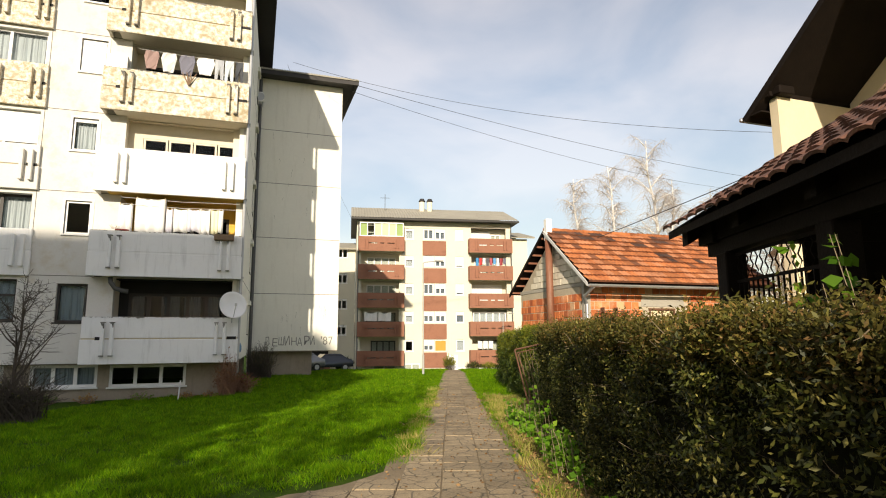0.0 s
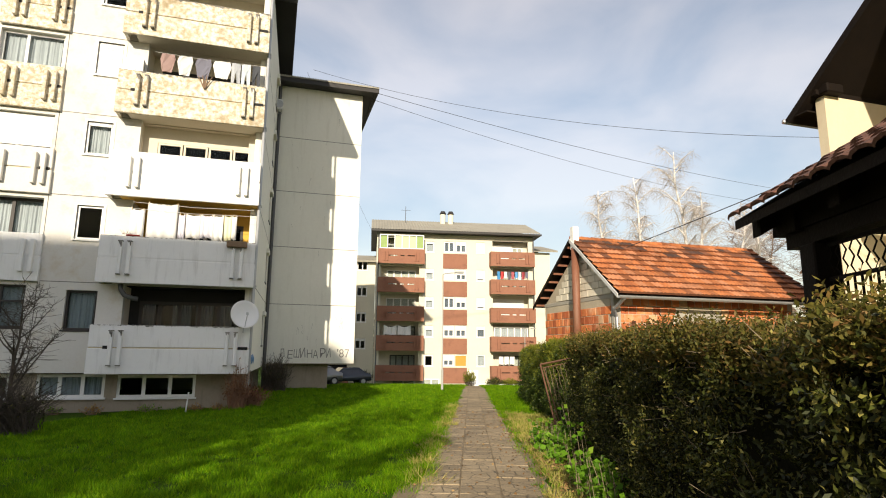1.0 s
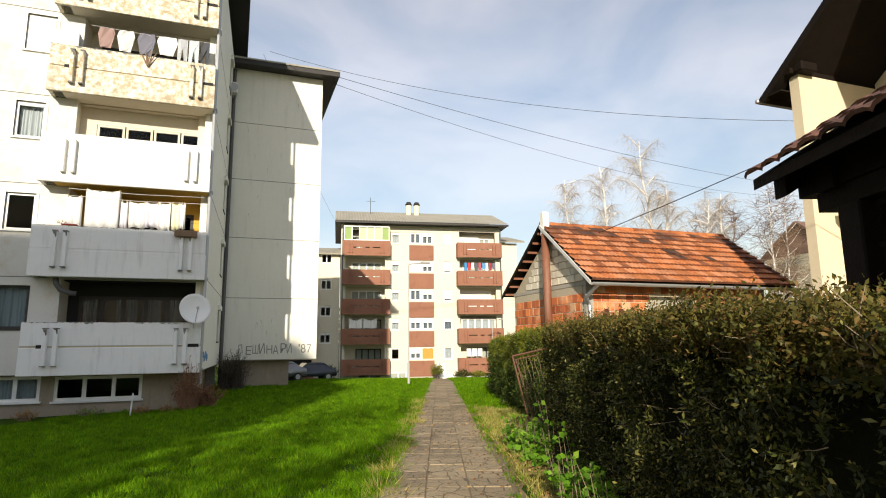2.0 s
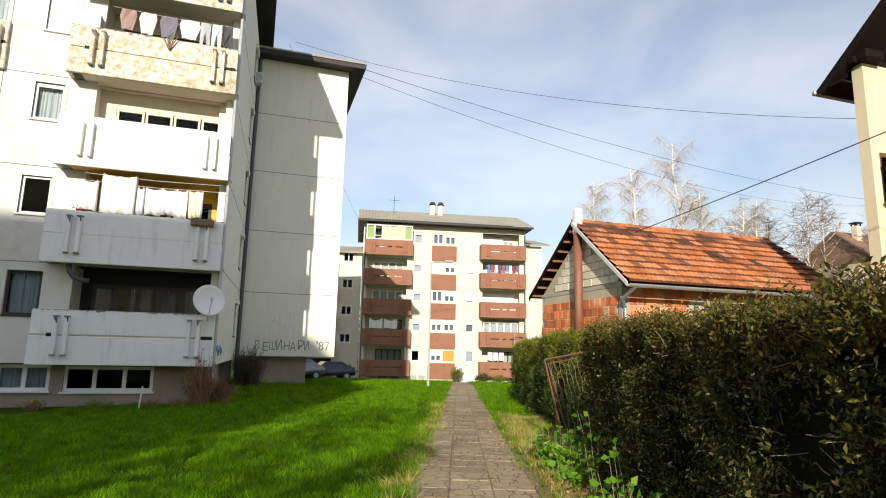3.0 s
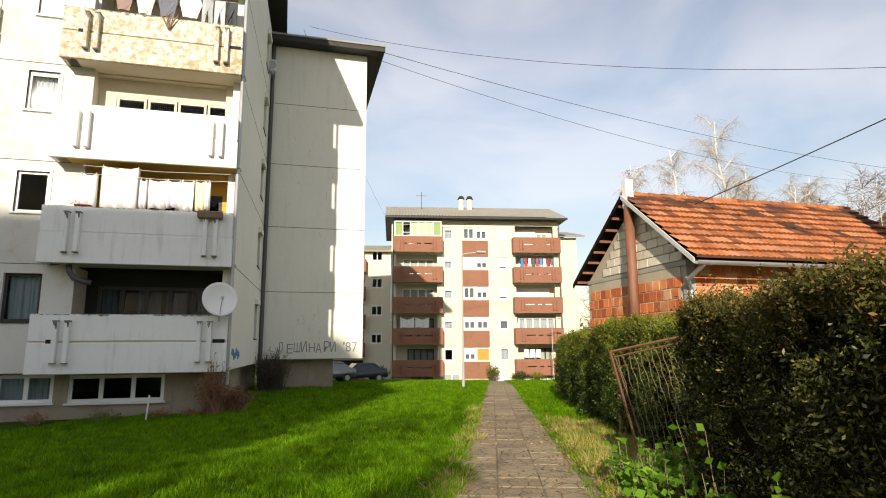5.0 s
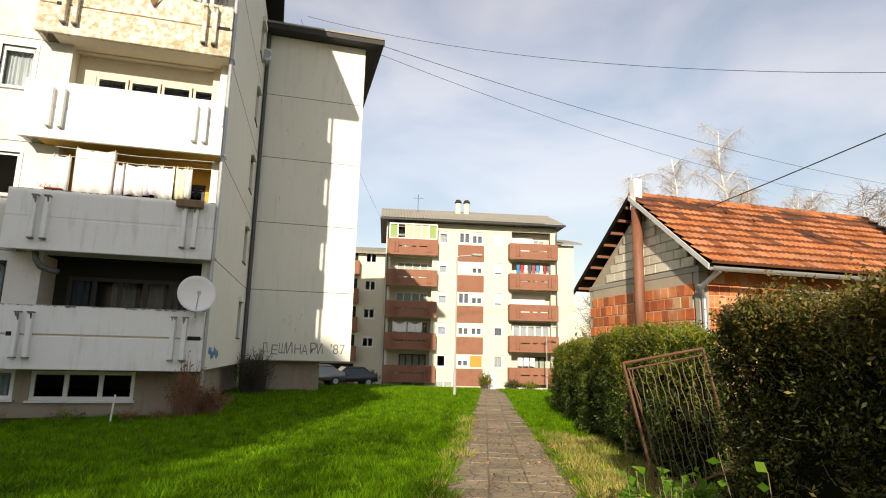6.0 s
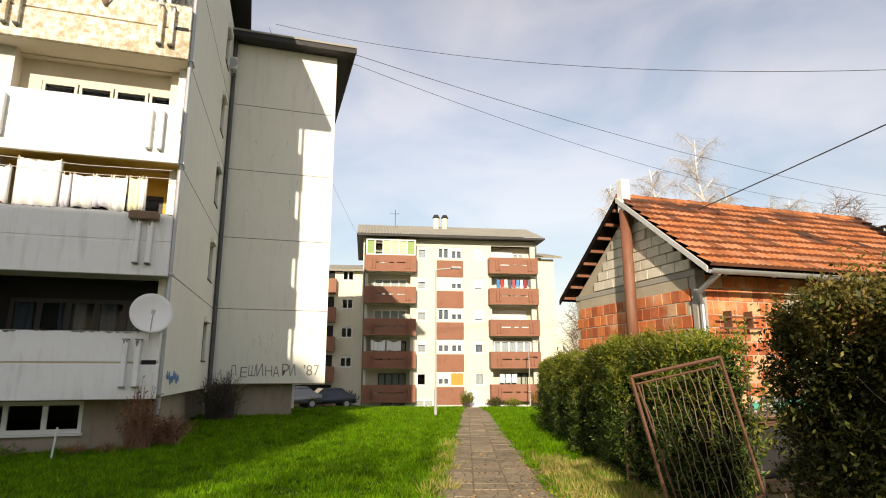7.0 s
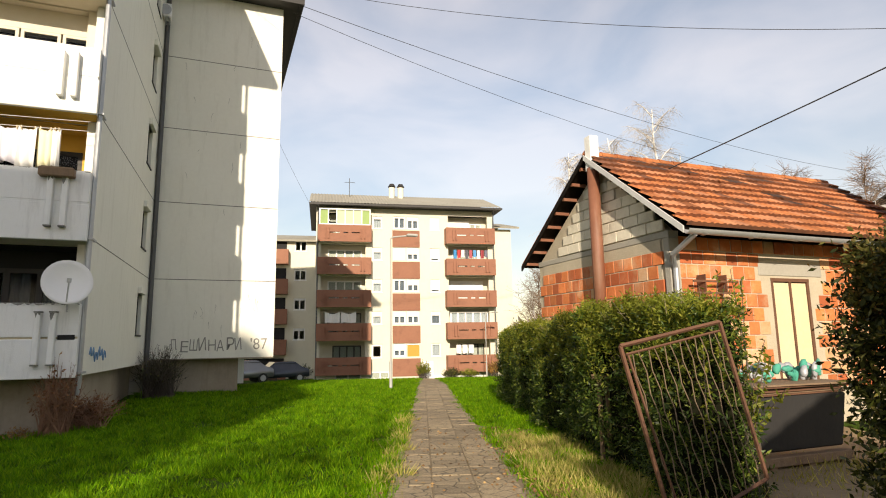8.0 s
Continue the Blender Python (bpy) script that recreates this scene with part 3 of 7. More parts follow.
def far_windows():
    """(u0, u1, z0, z1, splits, shutter, frame) storey by storey, from the ground up."""
    rows = []
    for k in range(5):
        t = 11.33 - ST * (4 - k)
        rows.append((5.1, 5.95, t - 0.12, t + 1.02, (), (0.12, 0.35, 0.3, 0.35, 0.2)[k]))
        rows.append((10.25, 11.1, t - 0.12, t + 1.02, (), (0.0, 0.3, 0.78, 0.8, 0.97)[k]))
        rows.append((6.95, 8.0, t - 0.06, t + 1.05, (0.5,), (0.5, 0.42, 0.1, 0.9, 0.12)[k]))
        rows.append((8.15, 9.2, t - 0.06, t + 1.05, (0.5,), (0.0, 0.42, 0.45, 0.5, 0.3)[k]))
    return rows


def far_block():
    WALL = 0.9
    wins = far_windows()
    holes = [w[:4] for w in wins]
    for k in range(5):
        t = 11.33 - ST * (4 - k)
        holes += [(0.7, 4.5, t - 1.2, t + 1.25), (11.9, 15.6, t - 1.2, t + 1.25)]
    part("wall", wall_cells(bmesh.new(), 0.25, 16.1, -2.6, 13.05, holes, WALL, WALL + 0.25), M_FARWALL, far, M=FM)
    each("wall", ((0.25, 0.5, WALL + 0.25, 11, -2.6, 13.05), (15.85, 16.1, WALL + 0.25, 11, -2.6, 13.05), (0.25, 16.1, 11, 11.2, -2.6, 13.05)), M_FARWALL, far, M=FM)
    for w in wins:
        wood = w[0] == 8.15 and w[2] < 1.0
        window(far, *w[:4], WALL + 0.08, splits=w[4], shutter=w[5], M=FM, bar=0.11, sill=not wood, curtain=1 if w[0] == 5.1 and 0.15 < w[5] or w[0] == 10.25 and w[5] == 0.0 else 0 if w[5] == 0.12 and w[0] == 5.1 else 2)
    for k in range(5):
        t = 11.33 - ST * (4 - k)
        for u0, u1 in ((0.4, 4.95), (11.55, 16.05)):
            b = part("balcony", boxes((u0, u1, 0.0, 0.12, t - 1.45, t - 0.72)), M_BROWN, far, "brown painted balcony front", M=FM)
            part("upper_panel", boxes((u0, u1, 0.0, 0.12, t - 0.62, t)), M_BROWN, b, M=FM)
            each("spacer", ((u0, u0 + 1.0, 0.0, 0.12, t - 0.72, t - 0.62), (u1 - 1.0, u1, 0.0, 0.12, t - 0.72, t - 0.62), (u0 + 1.85, u0 + 2.15, 0.0, 0.12, t - 0.72, t - 0.62),
                            (u0 + 2.55, u0 + 2.85, 0.0, 0.12, t - 0.72, t - 0.62)), M_BROWN, b, M=FM)
            each("side_panel", ((u0, u0 + 0.1, 0.12, WALL - 0.002, t - 1.45, t - 0.02), (u1 - 0.1, u1, 0.12, WALL - 0.002, t - 1.45, t - 0.02)), M_BROWN, b, M=FM)
            for c in (u0 + 0.62, u0 + 0.9, u1 - 0.9, u1 - 0.62):
                part("upright", boxes((c - 0.05, c + 0.05, -0.12, 0.002, t - 1.2, t - 0.25)), M_BROWN, b, M=FM)
            part("balcony_slab", boxes((u0 + 0.1, u1 - 0.1, 0.122, 2.1, t - 1.42, t - 1.22)), M_FARWALL, far, M=FM)
            part("loggia_back", boxes((u0, u1, 2.1, 2.2, t - 1.42, t + 1.36)), M_FARWALL, far, M=FM)
            if u0 > 5 and k in (2, 4):
                # white-shuttered loggias; the top one keeps two small lights
                part("shutter", boxes((u0 + 0.5, u1 - (1.9 if k == 4 else 0.7), 1.94, 2.09, t - 0.9, t + 1.02), bevel=0.01), M_SHUTTER, far, "white roller shutters let down", M=FM)
                if k == 4:
                    window(far, u1 - 1.85, u1 - 0.75, t - 0.3, t + 0.75, 1.98, splits=(0.5,), M=FM, bar=0.1, sill=False)
            elif u0 > 5 and k == 1:
                window(far, u0 + 0.5, u1 - 0.5, t - 0.5, t + 1.0, 1.2, splits=(0.2, 0.4, 0.6, 0.8), M=FM, bar=0.12, sill=False, curtain=1)
            else:
                window(far, u0 + (0.9 if k else 1.4), u1 - 0.7, t - 0.75, t + 0.95, 2.0, splits=(0.25, 0.5, 0.75), frame_mat=M_FRAME_DARK if k in (0, 1) else M_FRAME, M=FM, bar=0.1, sill=False, curtain=1 if k == 0 else 0)
        part("infill_panel", boxes((6.86, 9.3, WALL - 0.05, WALL - 0.002, t - 1.72, t - 0.22)), M_BROWN, far, "brown panel below the windows", M=FM)
        part("floor_slab", boxes((0.5, 15.85, 2.25, 11, t - 1.42, t - 1.2)), M_FARWALL, far, M=FM)
    # cellar lights and door at the foot
    for u0, u1 in ((2.0, 4.2), (5.0, 6.6), (12.3, 14.6)):
        window(far, u0, u1, -1.75, -1.15, WALL - 0.05, splits=(0.5,), M=FM, bar=0.1, sill=False)
    part("entrance_door", boxes((9.5, 10.4, WALL - 0.06, WALL - 0.002, -2.3, -0.35), bevel=0.02), M_FRAME, far, M=FM)
    for i in range(5):
        part("step", boxes((9.3, 11.4, WALL - 0.3 - 0.28 * (4 - i), WALL - 0.3 - 0.28 * (3 - i) + 0.0, -2.4, -1.95 + 0.1 * i)), M_PARA_CLEAN, far, M=FM)
    # roof
    bm = bmesh.new()
    for (y0, z0, y1, z1) in ((-0.25, 13.2, 5.8, 15.45), (5.8, 15.45, 12.2, 13.2)):
        n = 60
        for i in range(n):
            u = -0.35 + i * (17.1 / n)
            a = [bm.verts.new(p) for p in ((u, y0, z0), (u + 17.1 / n * 0.5, y0, z0 + 0.05), (u + 17.1 / n, y0, z0), (u + 17.1 / n, y1, z1), (u + 17.1 / n * 0.5, y1, z1 + 0.05), (u, y1, z1))]
            bm.faces.new((a[0], a[1], a[4], a[5]))
            bm.faces.new((a[1], a[2], a[3], a[4]))
    part("roof", bm, M_CORR, far, "corrugated grey-brown roof", M=FM)
    each("fascia", ((-0.35, 16.75, -0.24, -0.12, 13.02, 13.19), (-0.35, 16.75, -0.12, 12.2, 13.06, 13.1)), M_ROOFMETAL, far, M=FM)
    for c in (7.25, 8.1):
        bm = bmesh.new()
        tube(bm, [(c, 4.6, 14.6), (c, 4.6, 16.0)], 0.28, 12)
        ch = part("chimney", bm, M_FARWALL, far, M=FM)
        bm = bmesh.new()
        tube(bm, [(c, 4.6, 16.06), (c, 4.6, 16.2), (c, 4.6, 16.36)], 0.38, 12, 0.22)
        part("cowl", bm, M_ROOFMETAL, ch, M=FM)
    for c in (0.42, 16.0):
        bm = bmesh.new()
        tube(bm, [(c, -0.1, 13.0), (c, 0.35, 12.6), (c, 0.35, -2.0)], 0.06, 8)
        part("downpipe", bm, M_PIPE_DARK, far, M=FM)


far_block()
# lower wings behind and beside
for nm, (u0, u1, y0, y1, zt) in {"left": (-9.0, 0.2, 7.0, 18.0, 10.9), "right": (16.3, 18.6, 3.2, 14.0, 11.9)}.items():
    w = thing("apartment_wing", FM @ Vector(((u0 + u1) / 2, (y0 + y1) / 2, -2)), "cream rendered wing of the far flats", "building")
    hs = [] if nm == "right" else [(-1.75, -0.65, 0.75 + ST * k - 1.9, 1.85 + ST * k - 1.9) for k in range(1, 5)]
    part("wall", wall_cells(bmesh.new(), u0, u1, -3, zt, hs, y0, y0 + 0.25), M_FARWALL, w, M=FM)
    each("wall", ((u0, u0 + 0.25, y0 + 0.25, y1, -3, zt), (u1 - 0.25, u1, y0 + 0.25, y1, -3, zt), (u0, u1, y1, y1 + 0.2, -3, zt)), M_FARWALL, w, M=FM)
    for h in hs:
        window(w, *h, y0 + 0.08, splits=(0.5,), M=FM, bar=0.09, shutter=0.2)
    if nm == "left":
        for k in range(5):
            t = 10.1 - ST * k
            part("balcony", boxes((-6.5, -2.3, y0 - 0.9, y0 - 0.002, t - 1.4, t)), M_BROWN, w, M=FM)
            # black panel on the solid wall stands for the shaded opening
            part("opening_shade", boxes((-6.3, -2.5, y0 - 0.05, y0 - 0.003, t + 0.02, t + 1.1)), M_INNER_SHADE, w, M=FM)
    bm = bmesh.new()
    for (a0, z0, a1, z1) in ((y0 - 0.6, zt, (y0 + y1) / 2, zt + 1.5), ((y0 + y1) / 2, zt + 1.5, y1 + 0.6, zt)):
        vs = [bm.verts.new(p) for p in ((u0 - 0.6, a0, z0), (u1 + 0.7, a0, z0), (u1 + 0.7, a1, z1), (u0 - 0.6, a1, z1))]
        thicken(bm, geom=[bm.faces.new(vs)], thickness=-0.18)
    part("roof", bm, M_CORR, w, M=FM)


# ---------- unseen block added behind the camera to shade lawn and flats ---
def shade_block():
    t = thing("shadow_block", (-32, -30, 0.4), "unseen plain block added behind the camera to cast shade", "building")
    part("wall", boxes((-46, -18.7, -34, -25, -0.5, 22.7)), M_WHITE, t)
    part("roof", boxes((-46.2, -18.5, -34.2, -24.9, 22.7, 22.9)), M_ROOFMETAL, t)


shade_block()


# ---------- footpath ----------
def slab_material():
    m, n, l, p = node_mat("worn_concrete_slab")
    geo = n.new("ShaderNodeNewGeometry")
    v = n.new("ShaderNodeTexVoronoi")
    v.feature = "DISTANCE_TO_EDGE"
    v.inputs["Scale"].default_value = 5.0
    a = n.new("ShaderNodeTexNoise")
    a.inputs["Scale"].default_value, a.inputs["Detail"].default_value = 55, 6
    b = n.new("ShaderNodeTexNoise")
    b.inputs["Scale"].default_value, b.inputs["Detail"].default_value, b.inputs["Roughness"].default_value = 1.7, 6, 0.65
    warp = n.new("ShaderNodeMixRGB")
    warp.blend_type = "ADD"
    warp.inputs[0].default_value = 0.06
    l.new(geo.outputs["Position"], warp.inputs[1])
    l.new(b.outputs["Color"], warp.inputs[2])
    l.new(warp.outputs["Color"], v.inputs["Vector"])
    for t in (a, b):
        l.new(geo.outputs["Position"], t.inputs["Vector"])
    r = n.new("ShaderNodeMapRange")
    r.inputs["From Min"].default_value, r.inputs["From Max"].default_value = 0.0, 0.045
    l.new(v.outputs["Distance"], r.inputs["Value"])
    c = n.new("ShaderNodeMixRGB")
    c.inputs[1].default_value, c.inputs[2].default_value = (0.20, 0.15, 0.088, 1), (0.40, 0.31, 0.19, 1)
    l.new(b.outputs["Fac"], c.inputs[0])
    g = n.new("ShaderNodeMixRGB")
    g.blend_type = "OVERLAY"
    g.inputs[0].default_value = 0.7
    l.new(c.outputs["Color"], g.inputs[1])
    l.new(a.outputs["Fac"], g.inputs[2])
    crack = n.new("ShaderNodeMixRGB")
    crack.inputs[1].default_value = (0.09, 0.075, 0.05, 1)
    l.new(r.outputs["Result"], crack.inputs[0])
    l.new(g.outputs["Color"], crack.inputs[2])
    oi = n.new("ShaderNodeObjectInfo")
    hs = n.new("ShaderNodeHueSaturation")
    jr = n.new("ShaderNodeMapRange")
    jr.inputs["To Min"].default_value, jr.inputs["To Max"].default_value = 0.8, 1.2
    l.new(oi.outputs["Random"], jr.inputs["Value"])
    l.new(jr.outputs["Result"], hs.inputs["Value"])
    l.new(crack.outputs["Color"], hs.inputs["Color"])
    l.new(hs.outputs["Color"], p.inputs["Base Color"])
    p.inputs["Roughness"].default_value = 0.9
    bp = n.new("ShaderNodeBump")
    bp.inputs["Strength"].default_value, bp.inputs["Distance"].default_value = 0.6, 0.012
    l.new(r.outputs["Result"], bp.inputs["Height"])
    bp2 = n.new("ShaderNodeBump")
    bp2.inputs["Strength"].default_value, bp2.inputs["Distance"].default_value = 0.4, 0.01
    l.new(a.outputs["Fac"], bp2.inputs["Height"])
    l.new(bp.outputs["Normal"], bp2.inputs["Normal"])
    l.new(bp2.outputs["Normal"], p.inputs["Normal"])
    return m


M_SLAB = slab_material()
PATH_TURN = math.atan2(UY, UX) - math.pi / 2
COL = 0.435


def strip_sheet(name, s0, s1, q0, q1, mat, lift, wob=0.0, step=0.4, seed=0):
    """A ragged strip of ground cover along the path, laid just over the lawn."""
    rnd = random.Random(seed)
    bm = bmesh.new()
    rows = []
    n = int((s1 - s0) / step)
    for i in range(n + 1):
        s = s0 + (s1 - s0) * i / n
        a, b = q0 + rnd.uniform(-wob, wob), q1 + rnd.uniform(-wob, wob)
        row = []
        for k in range(5):
            q = a + (b - a) * k / 4
            x, y = to_world(s, q)
            edge = 0.012 if k in (0, 4) else 0.0
            row.append(bm.verts.new((x, y, float(ground_z(x, y)) + lift - edge)))
        rows.append(row)
    for r0, r1 in zip(rows, rows[1:]):
        for k in range(4):
            bm.faces.new((r0[k], r0[k + 1], r1[k + 1], r1[k]))
    return part(name, bm, mat)


M_VERGE = surface("dry_verge", (0.16, 0.125, 0.045), (0.27, 0.21, 0.085), (0.09, 0.13, 0.022), fine=25, big=1.3, bump=0.7, bump_scale=40, rough=0.95, sheen=0.1)
tagged(strip_sheet("path_bed", -14, 57, -0.9, 0.72, M_EARTH, 0.020, 0.10, seed=2), "bare earth under and beside the footpath", "soil", kind="structure")
tagged(strip_sheet("verge", -8, 19, 0.66, 1.45, M_VERGE, 0.016, 0.12, seed=3), "dry yellow verge between path and hedge", "verge", kind="structure")
path = tagged(new("footpath"), "worn concrete slab footpath three slabs wide", "path", kind="structure")
WM[path] = Matrix.Identity(4)

# ---------- foliage tools ----------
rng = np.random.default_rng(7)


def leaves(pts, normals, size, slim=0.5, spread=0.8, lift=0.0, gen=rng):
    """Pointed four-cornered leaves, one per point, turned about their outward direction."""
    n = len(pts)
    d = normals + gen.normal(size=(n, 3)) * spread
    d[:, 2] += lift
    d /= np.linalg.norm(d, axis=1, keepdims=True)
    r = gen.normal(size=(n, 3))
    w = np.cross(d, r)
    w /= np.linalg.norm(w, axis=1, keepdims=True) + 1e-9
    up = np.cross(w, d)
    L = (size * gen.uniform(0.6, 1.35, n))[:, None]
    bend = gen.uniform(-0.18, 0.18, n)[:, None] * L
    a = pts
    b = pts + d * L * 0.5 + w * L * slim * 0.5 + up * bend
    c = pts + d * L
    e = pts + d * L * 0.5 - w * L * slim * 0.5 + up * bend
    v = np.stack([a, b, c, e], 1).reshape(-1, 3)
    f = np.arange(4 * n).reshape(n, 4)
    return v, f


def sprays(pts, normals, size, slim, gen, per=9, length=0.13, up=0.35, wild=0.6):
    """Leafy shoots: leaves in alternate pairs along a short axis that grows outward and up from each point."""
    n = max(1, len(pts) // per)
    pick = gen.permutation(len(pts))[:n]
    d = normals[pick] + gen.normal(size=(n, 3)) * wild
    d[:, 2] += up
    d /= np.linalg.norm(d, axis=1, keepdims=True)
    side = np.cross(d, gen.normal(size=(n, 3)))
    side /= np.linalg.norm(side, axis=1, keepdims=True) + 1e-9
    ln = length * gen.uniform(0.5, 1.6, n)
    t = (np.arange(per) + 0.5) / per
    base = pts[pick] - d * 0.03
    P = base[:, None, :] + d[:, None, :] * (ln[:, None] * t)[:, :, None]
    sign = np.where(np.arange(per) % 2, 1.0, -1.0)[None, :, None]
    D = d[:, None, :] * 0.55 + side[:, None, :] * sign * 0.85
    return leaves(P.reshape(-1, 3), D.reshape(-1, 3), size, slim, 0.28, 0.05, gen)


def lumpy(x, y, z, k=1.0):
    """Uneven swelling with no plain repeat."""
    x, y = k * x + 0.9 * np.sin(0.53 * x + 0.7) + 0.4 * np.sin(1.37 * y), k * y + 0.8 * np.sin(0.61 * y + 2.1) + 0.5 * np.sin(1.13 * x)
    z = k * z
    return 0.42 * np.sin(1.9 * x + 1.3) * np.sin(1.3 * y + 0.9 * z) + 0.33 * np.sin(3.7 * x + 2.3 * z) * np.sin(2.9 * y + 3.1 * z + 1.0) + 0.25 * np.sin(6.7 * x + 4.9 * z) * np.sin(7.3 * y - 5.3 * z)


def hedge(name, s0, s1, q0, q1, height, density, size, mat, top_mat, label, round_ends=0.25, slim=0.45, bulge=0.0, amp=0.10, top_extra=1.0, core=0.16, end_pull=0.28, rise=0.0, fine=0.0, shoulder=0.08, deep=0.055, voids=0.0, skew=0.0):
    h = thing(name, (*to_world((s0 + s1) / 2, (q0 + q1) / 2), float(ground_z(*to_world((s0 + s1) / 2, (q0 + q1) / 2)))), label, "hedge")
    faces = [("front", (s1 - s0) * height), ("back", (s1 - s0) * height * 0.6), ("end", (q1 - q0) * height * 3.2), ("start", (q1 - q0) * height)]
    P, N = [], []
    gen = np.random.default_rng(len(label))

    def shape(s, q, z):
        """Rounds the ends and shoulders, and makes the faces uneven."""
        mid, half = (q0 + q1) / 2, (q1 - q0) / 2
        t = np.clip(z / height, 0, 1)
        pull = 1 - 0.22 * t ** 3 + bulge * np.sin(np.pi * np.clip(t, 0, 1))
        es = np.clip(np.minimum(s - s0, s1 - s) / round_ends, 0, 1)
        pull = pull * (1 - end_pull + end_pull * np.sqrt(es))
        q = mid + (q - mid) * pull
        lump = lumpy(s, q, z, 1.6) * amp + fine * np.sin(11.0 * s + 5.0 * z + 2.0 * np.sin(3.1 * s)) * np.sin(9.0 * z - 4.0 * s + 1.5 * np.sin(4.3 * z + s))
        return s, q + np.sign(q - mid) * lump + skew * (s - 7.0), z * (0.93 + 0.07 * np.sqrt(es)) * (1 + rise * (s - 5.0)) + (lump * 0.6) * (t > 0.9)

    for nm, area in faces:
        n = int(area * density)
        u, v = gen.uniform(0, 1, n), gen.uniform(0.0, 1, n) ** 0.9
        dep = np.abs(gen.normal(0, deep, n))
        if nm in ("front", "back"):
            s, z = s0 + (s1 - s0) * u, v * height
            q = (q0 + dep) if nm == "front" else (q1 - dep)
            nq, ns = (-1.0 if nm == "front" else 1.0), 0.0
        else:
            s = (s1 - dep) if nm == "end" else (s0 + dep)
            q, z = q0 + (q1 - q0) * u, v * height
            nq, ns = 0.0, (1.0 if nm == "end" else -1.0)
        if voids and nm in ("front", "back"):
            hole = lumpy(s * 1.0, q + 3.0, z * 1.4, 2.6) + 0.5 * lumpy(s + 7.0, q, z, 5.0)
            keep = (hole > -0.10) | (gen.uniform(0, 1, n) > voids) | (z > 0.80 * height - 0.12 * np.sin(2.3 * s) * np.sin(5.1 * s))
            s, q, z = s[keep], q[keep], z[keep]
            n = len(s)
        s, q, z = shape(s, q, z)
        x, y = to_world(s, q)
        P.append(np.stack([x, y, ground_z(x, y) + z], 1))
        N.append(np.tile([ns * UX + nq * UY, ns * UY - nq * UX, 0.25], (n, 1)))
    v, f = sprays(np.concatenate(P), np.concatenate(N), size, slim, gen)
    raw("foliage", v, f, mat, h, kind="stuff")
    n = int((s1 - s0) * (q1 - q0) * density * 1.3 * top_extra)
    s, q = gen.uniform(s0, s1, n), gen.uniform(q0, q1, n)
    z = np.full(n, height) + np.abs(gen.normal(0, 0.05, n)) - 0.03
    # more tip leaves on the upper front, where their paler colour suggests sunlight
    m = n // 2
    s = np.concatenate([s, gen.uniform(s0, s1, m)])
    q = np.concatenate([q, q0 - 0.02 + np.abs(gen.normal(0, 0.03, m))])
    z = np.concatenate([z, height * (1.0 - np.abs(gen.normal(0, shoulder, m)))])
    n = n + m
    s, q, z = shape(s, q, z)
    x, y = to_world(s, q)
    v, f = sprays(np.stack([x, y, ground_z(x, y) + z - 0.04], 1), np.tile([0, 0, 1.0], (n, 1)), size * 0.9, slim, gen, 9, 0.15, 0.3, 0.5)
    raw("top_growth", v, f, top_mat, h, "yellowed shoots on top, lightened as if sunlit", kind="stuff")
    # near-black core whose colour stands for the shade deep inside the hedge
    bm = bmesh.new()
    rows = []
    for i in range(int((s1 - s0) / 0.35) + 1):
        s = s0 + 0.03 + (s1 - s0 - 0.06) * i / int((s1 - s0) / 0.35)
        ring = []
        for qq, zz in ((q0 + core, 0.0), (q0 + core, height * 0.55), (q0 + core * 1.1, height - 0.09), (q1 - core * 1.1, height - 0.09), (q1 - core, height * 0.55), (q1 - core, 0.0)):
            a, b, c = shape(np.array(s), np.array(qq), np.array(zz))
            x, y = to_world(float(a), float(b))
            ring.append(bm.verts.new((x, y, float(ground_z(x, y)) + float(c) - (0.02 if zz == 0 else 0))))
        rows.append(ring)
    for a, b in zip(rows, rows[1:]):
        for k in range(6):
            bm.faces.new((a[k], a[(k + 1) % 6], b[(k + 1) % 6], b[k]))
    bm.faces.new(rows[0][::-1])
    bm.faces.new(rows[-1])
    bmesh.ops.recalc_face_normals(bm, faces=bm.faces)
    part("heart", bm, M_HEARTSHADE, h)
    # pale stems that stand out of the clipped faces
    bm = bmesh.new()
    rnd = random.Random(len(label))
    for i in range(int((s1 - s0) * 48)):
        s, z = rnd.uniform(s0, s1), rnd.uniform(0.15, 1.0) * height
        x, y = to_world(s, q0 + 0.05 + skew * (s - 7.0))
        g = float(ground_z(x, y))
        if rnd.random() < 0.55:
            x, y = to_world(s, rnd.uniform(q0 + 0.05, q1 - 0.1) + skew * (s - 7.0))
            a = Vector((x, y, g + height - 0.1))
            b = a + Vector((rnd.uniform(-0.12, 0.12), rnd.uniform(-0.12, 0.12), rnd.uniform(0.1, 0.26)))
        else:
            a = Vector((x, y, g + z))
            b = a + Vector((-UY * rnd.uniform(0.03, 0.10) + rnd.uniform(-0.05, 0.05), UX * 0.05 + rnd.uniform(-0.06, 0.06), rnd.uniform(-0.04, 0.13)))
        tube(bm, [a, (a + b) / 2 + Vector((0, 0, rnd.uniform(-0.015, 0.015))), b], 0.0027, 3, 0.0012)
    raw_stems = part("stem_growth", bm, M_STEM, h, "bare pale stems")
    raw_stems["kind"] = "stuff"
    return h


M_HEARTSHADE = surface("hedge_heart_shade", (0.005, 0.006, 0.003), (0.014, 0.014, 0.007), fine=20, bump=0.6, bump_scale=40, rough=1.0, sheen=0.05)
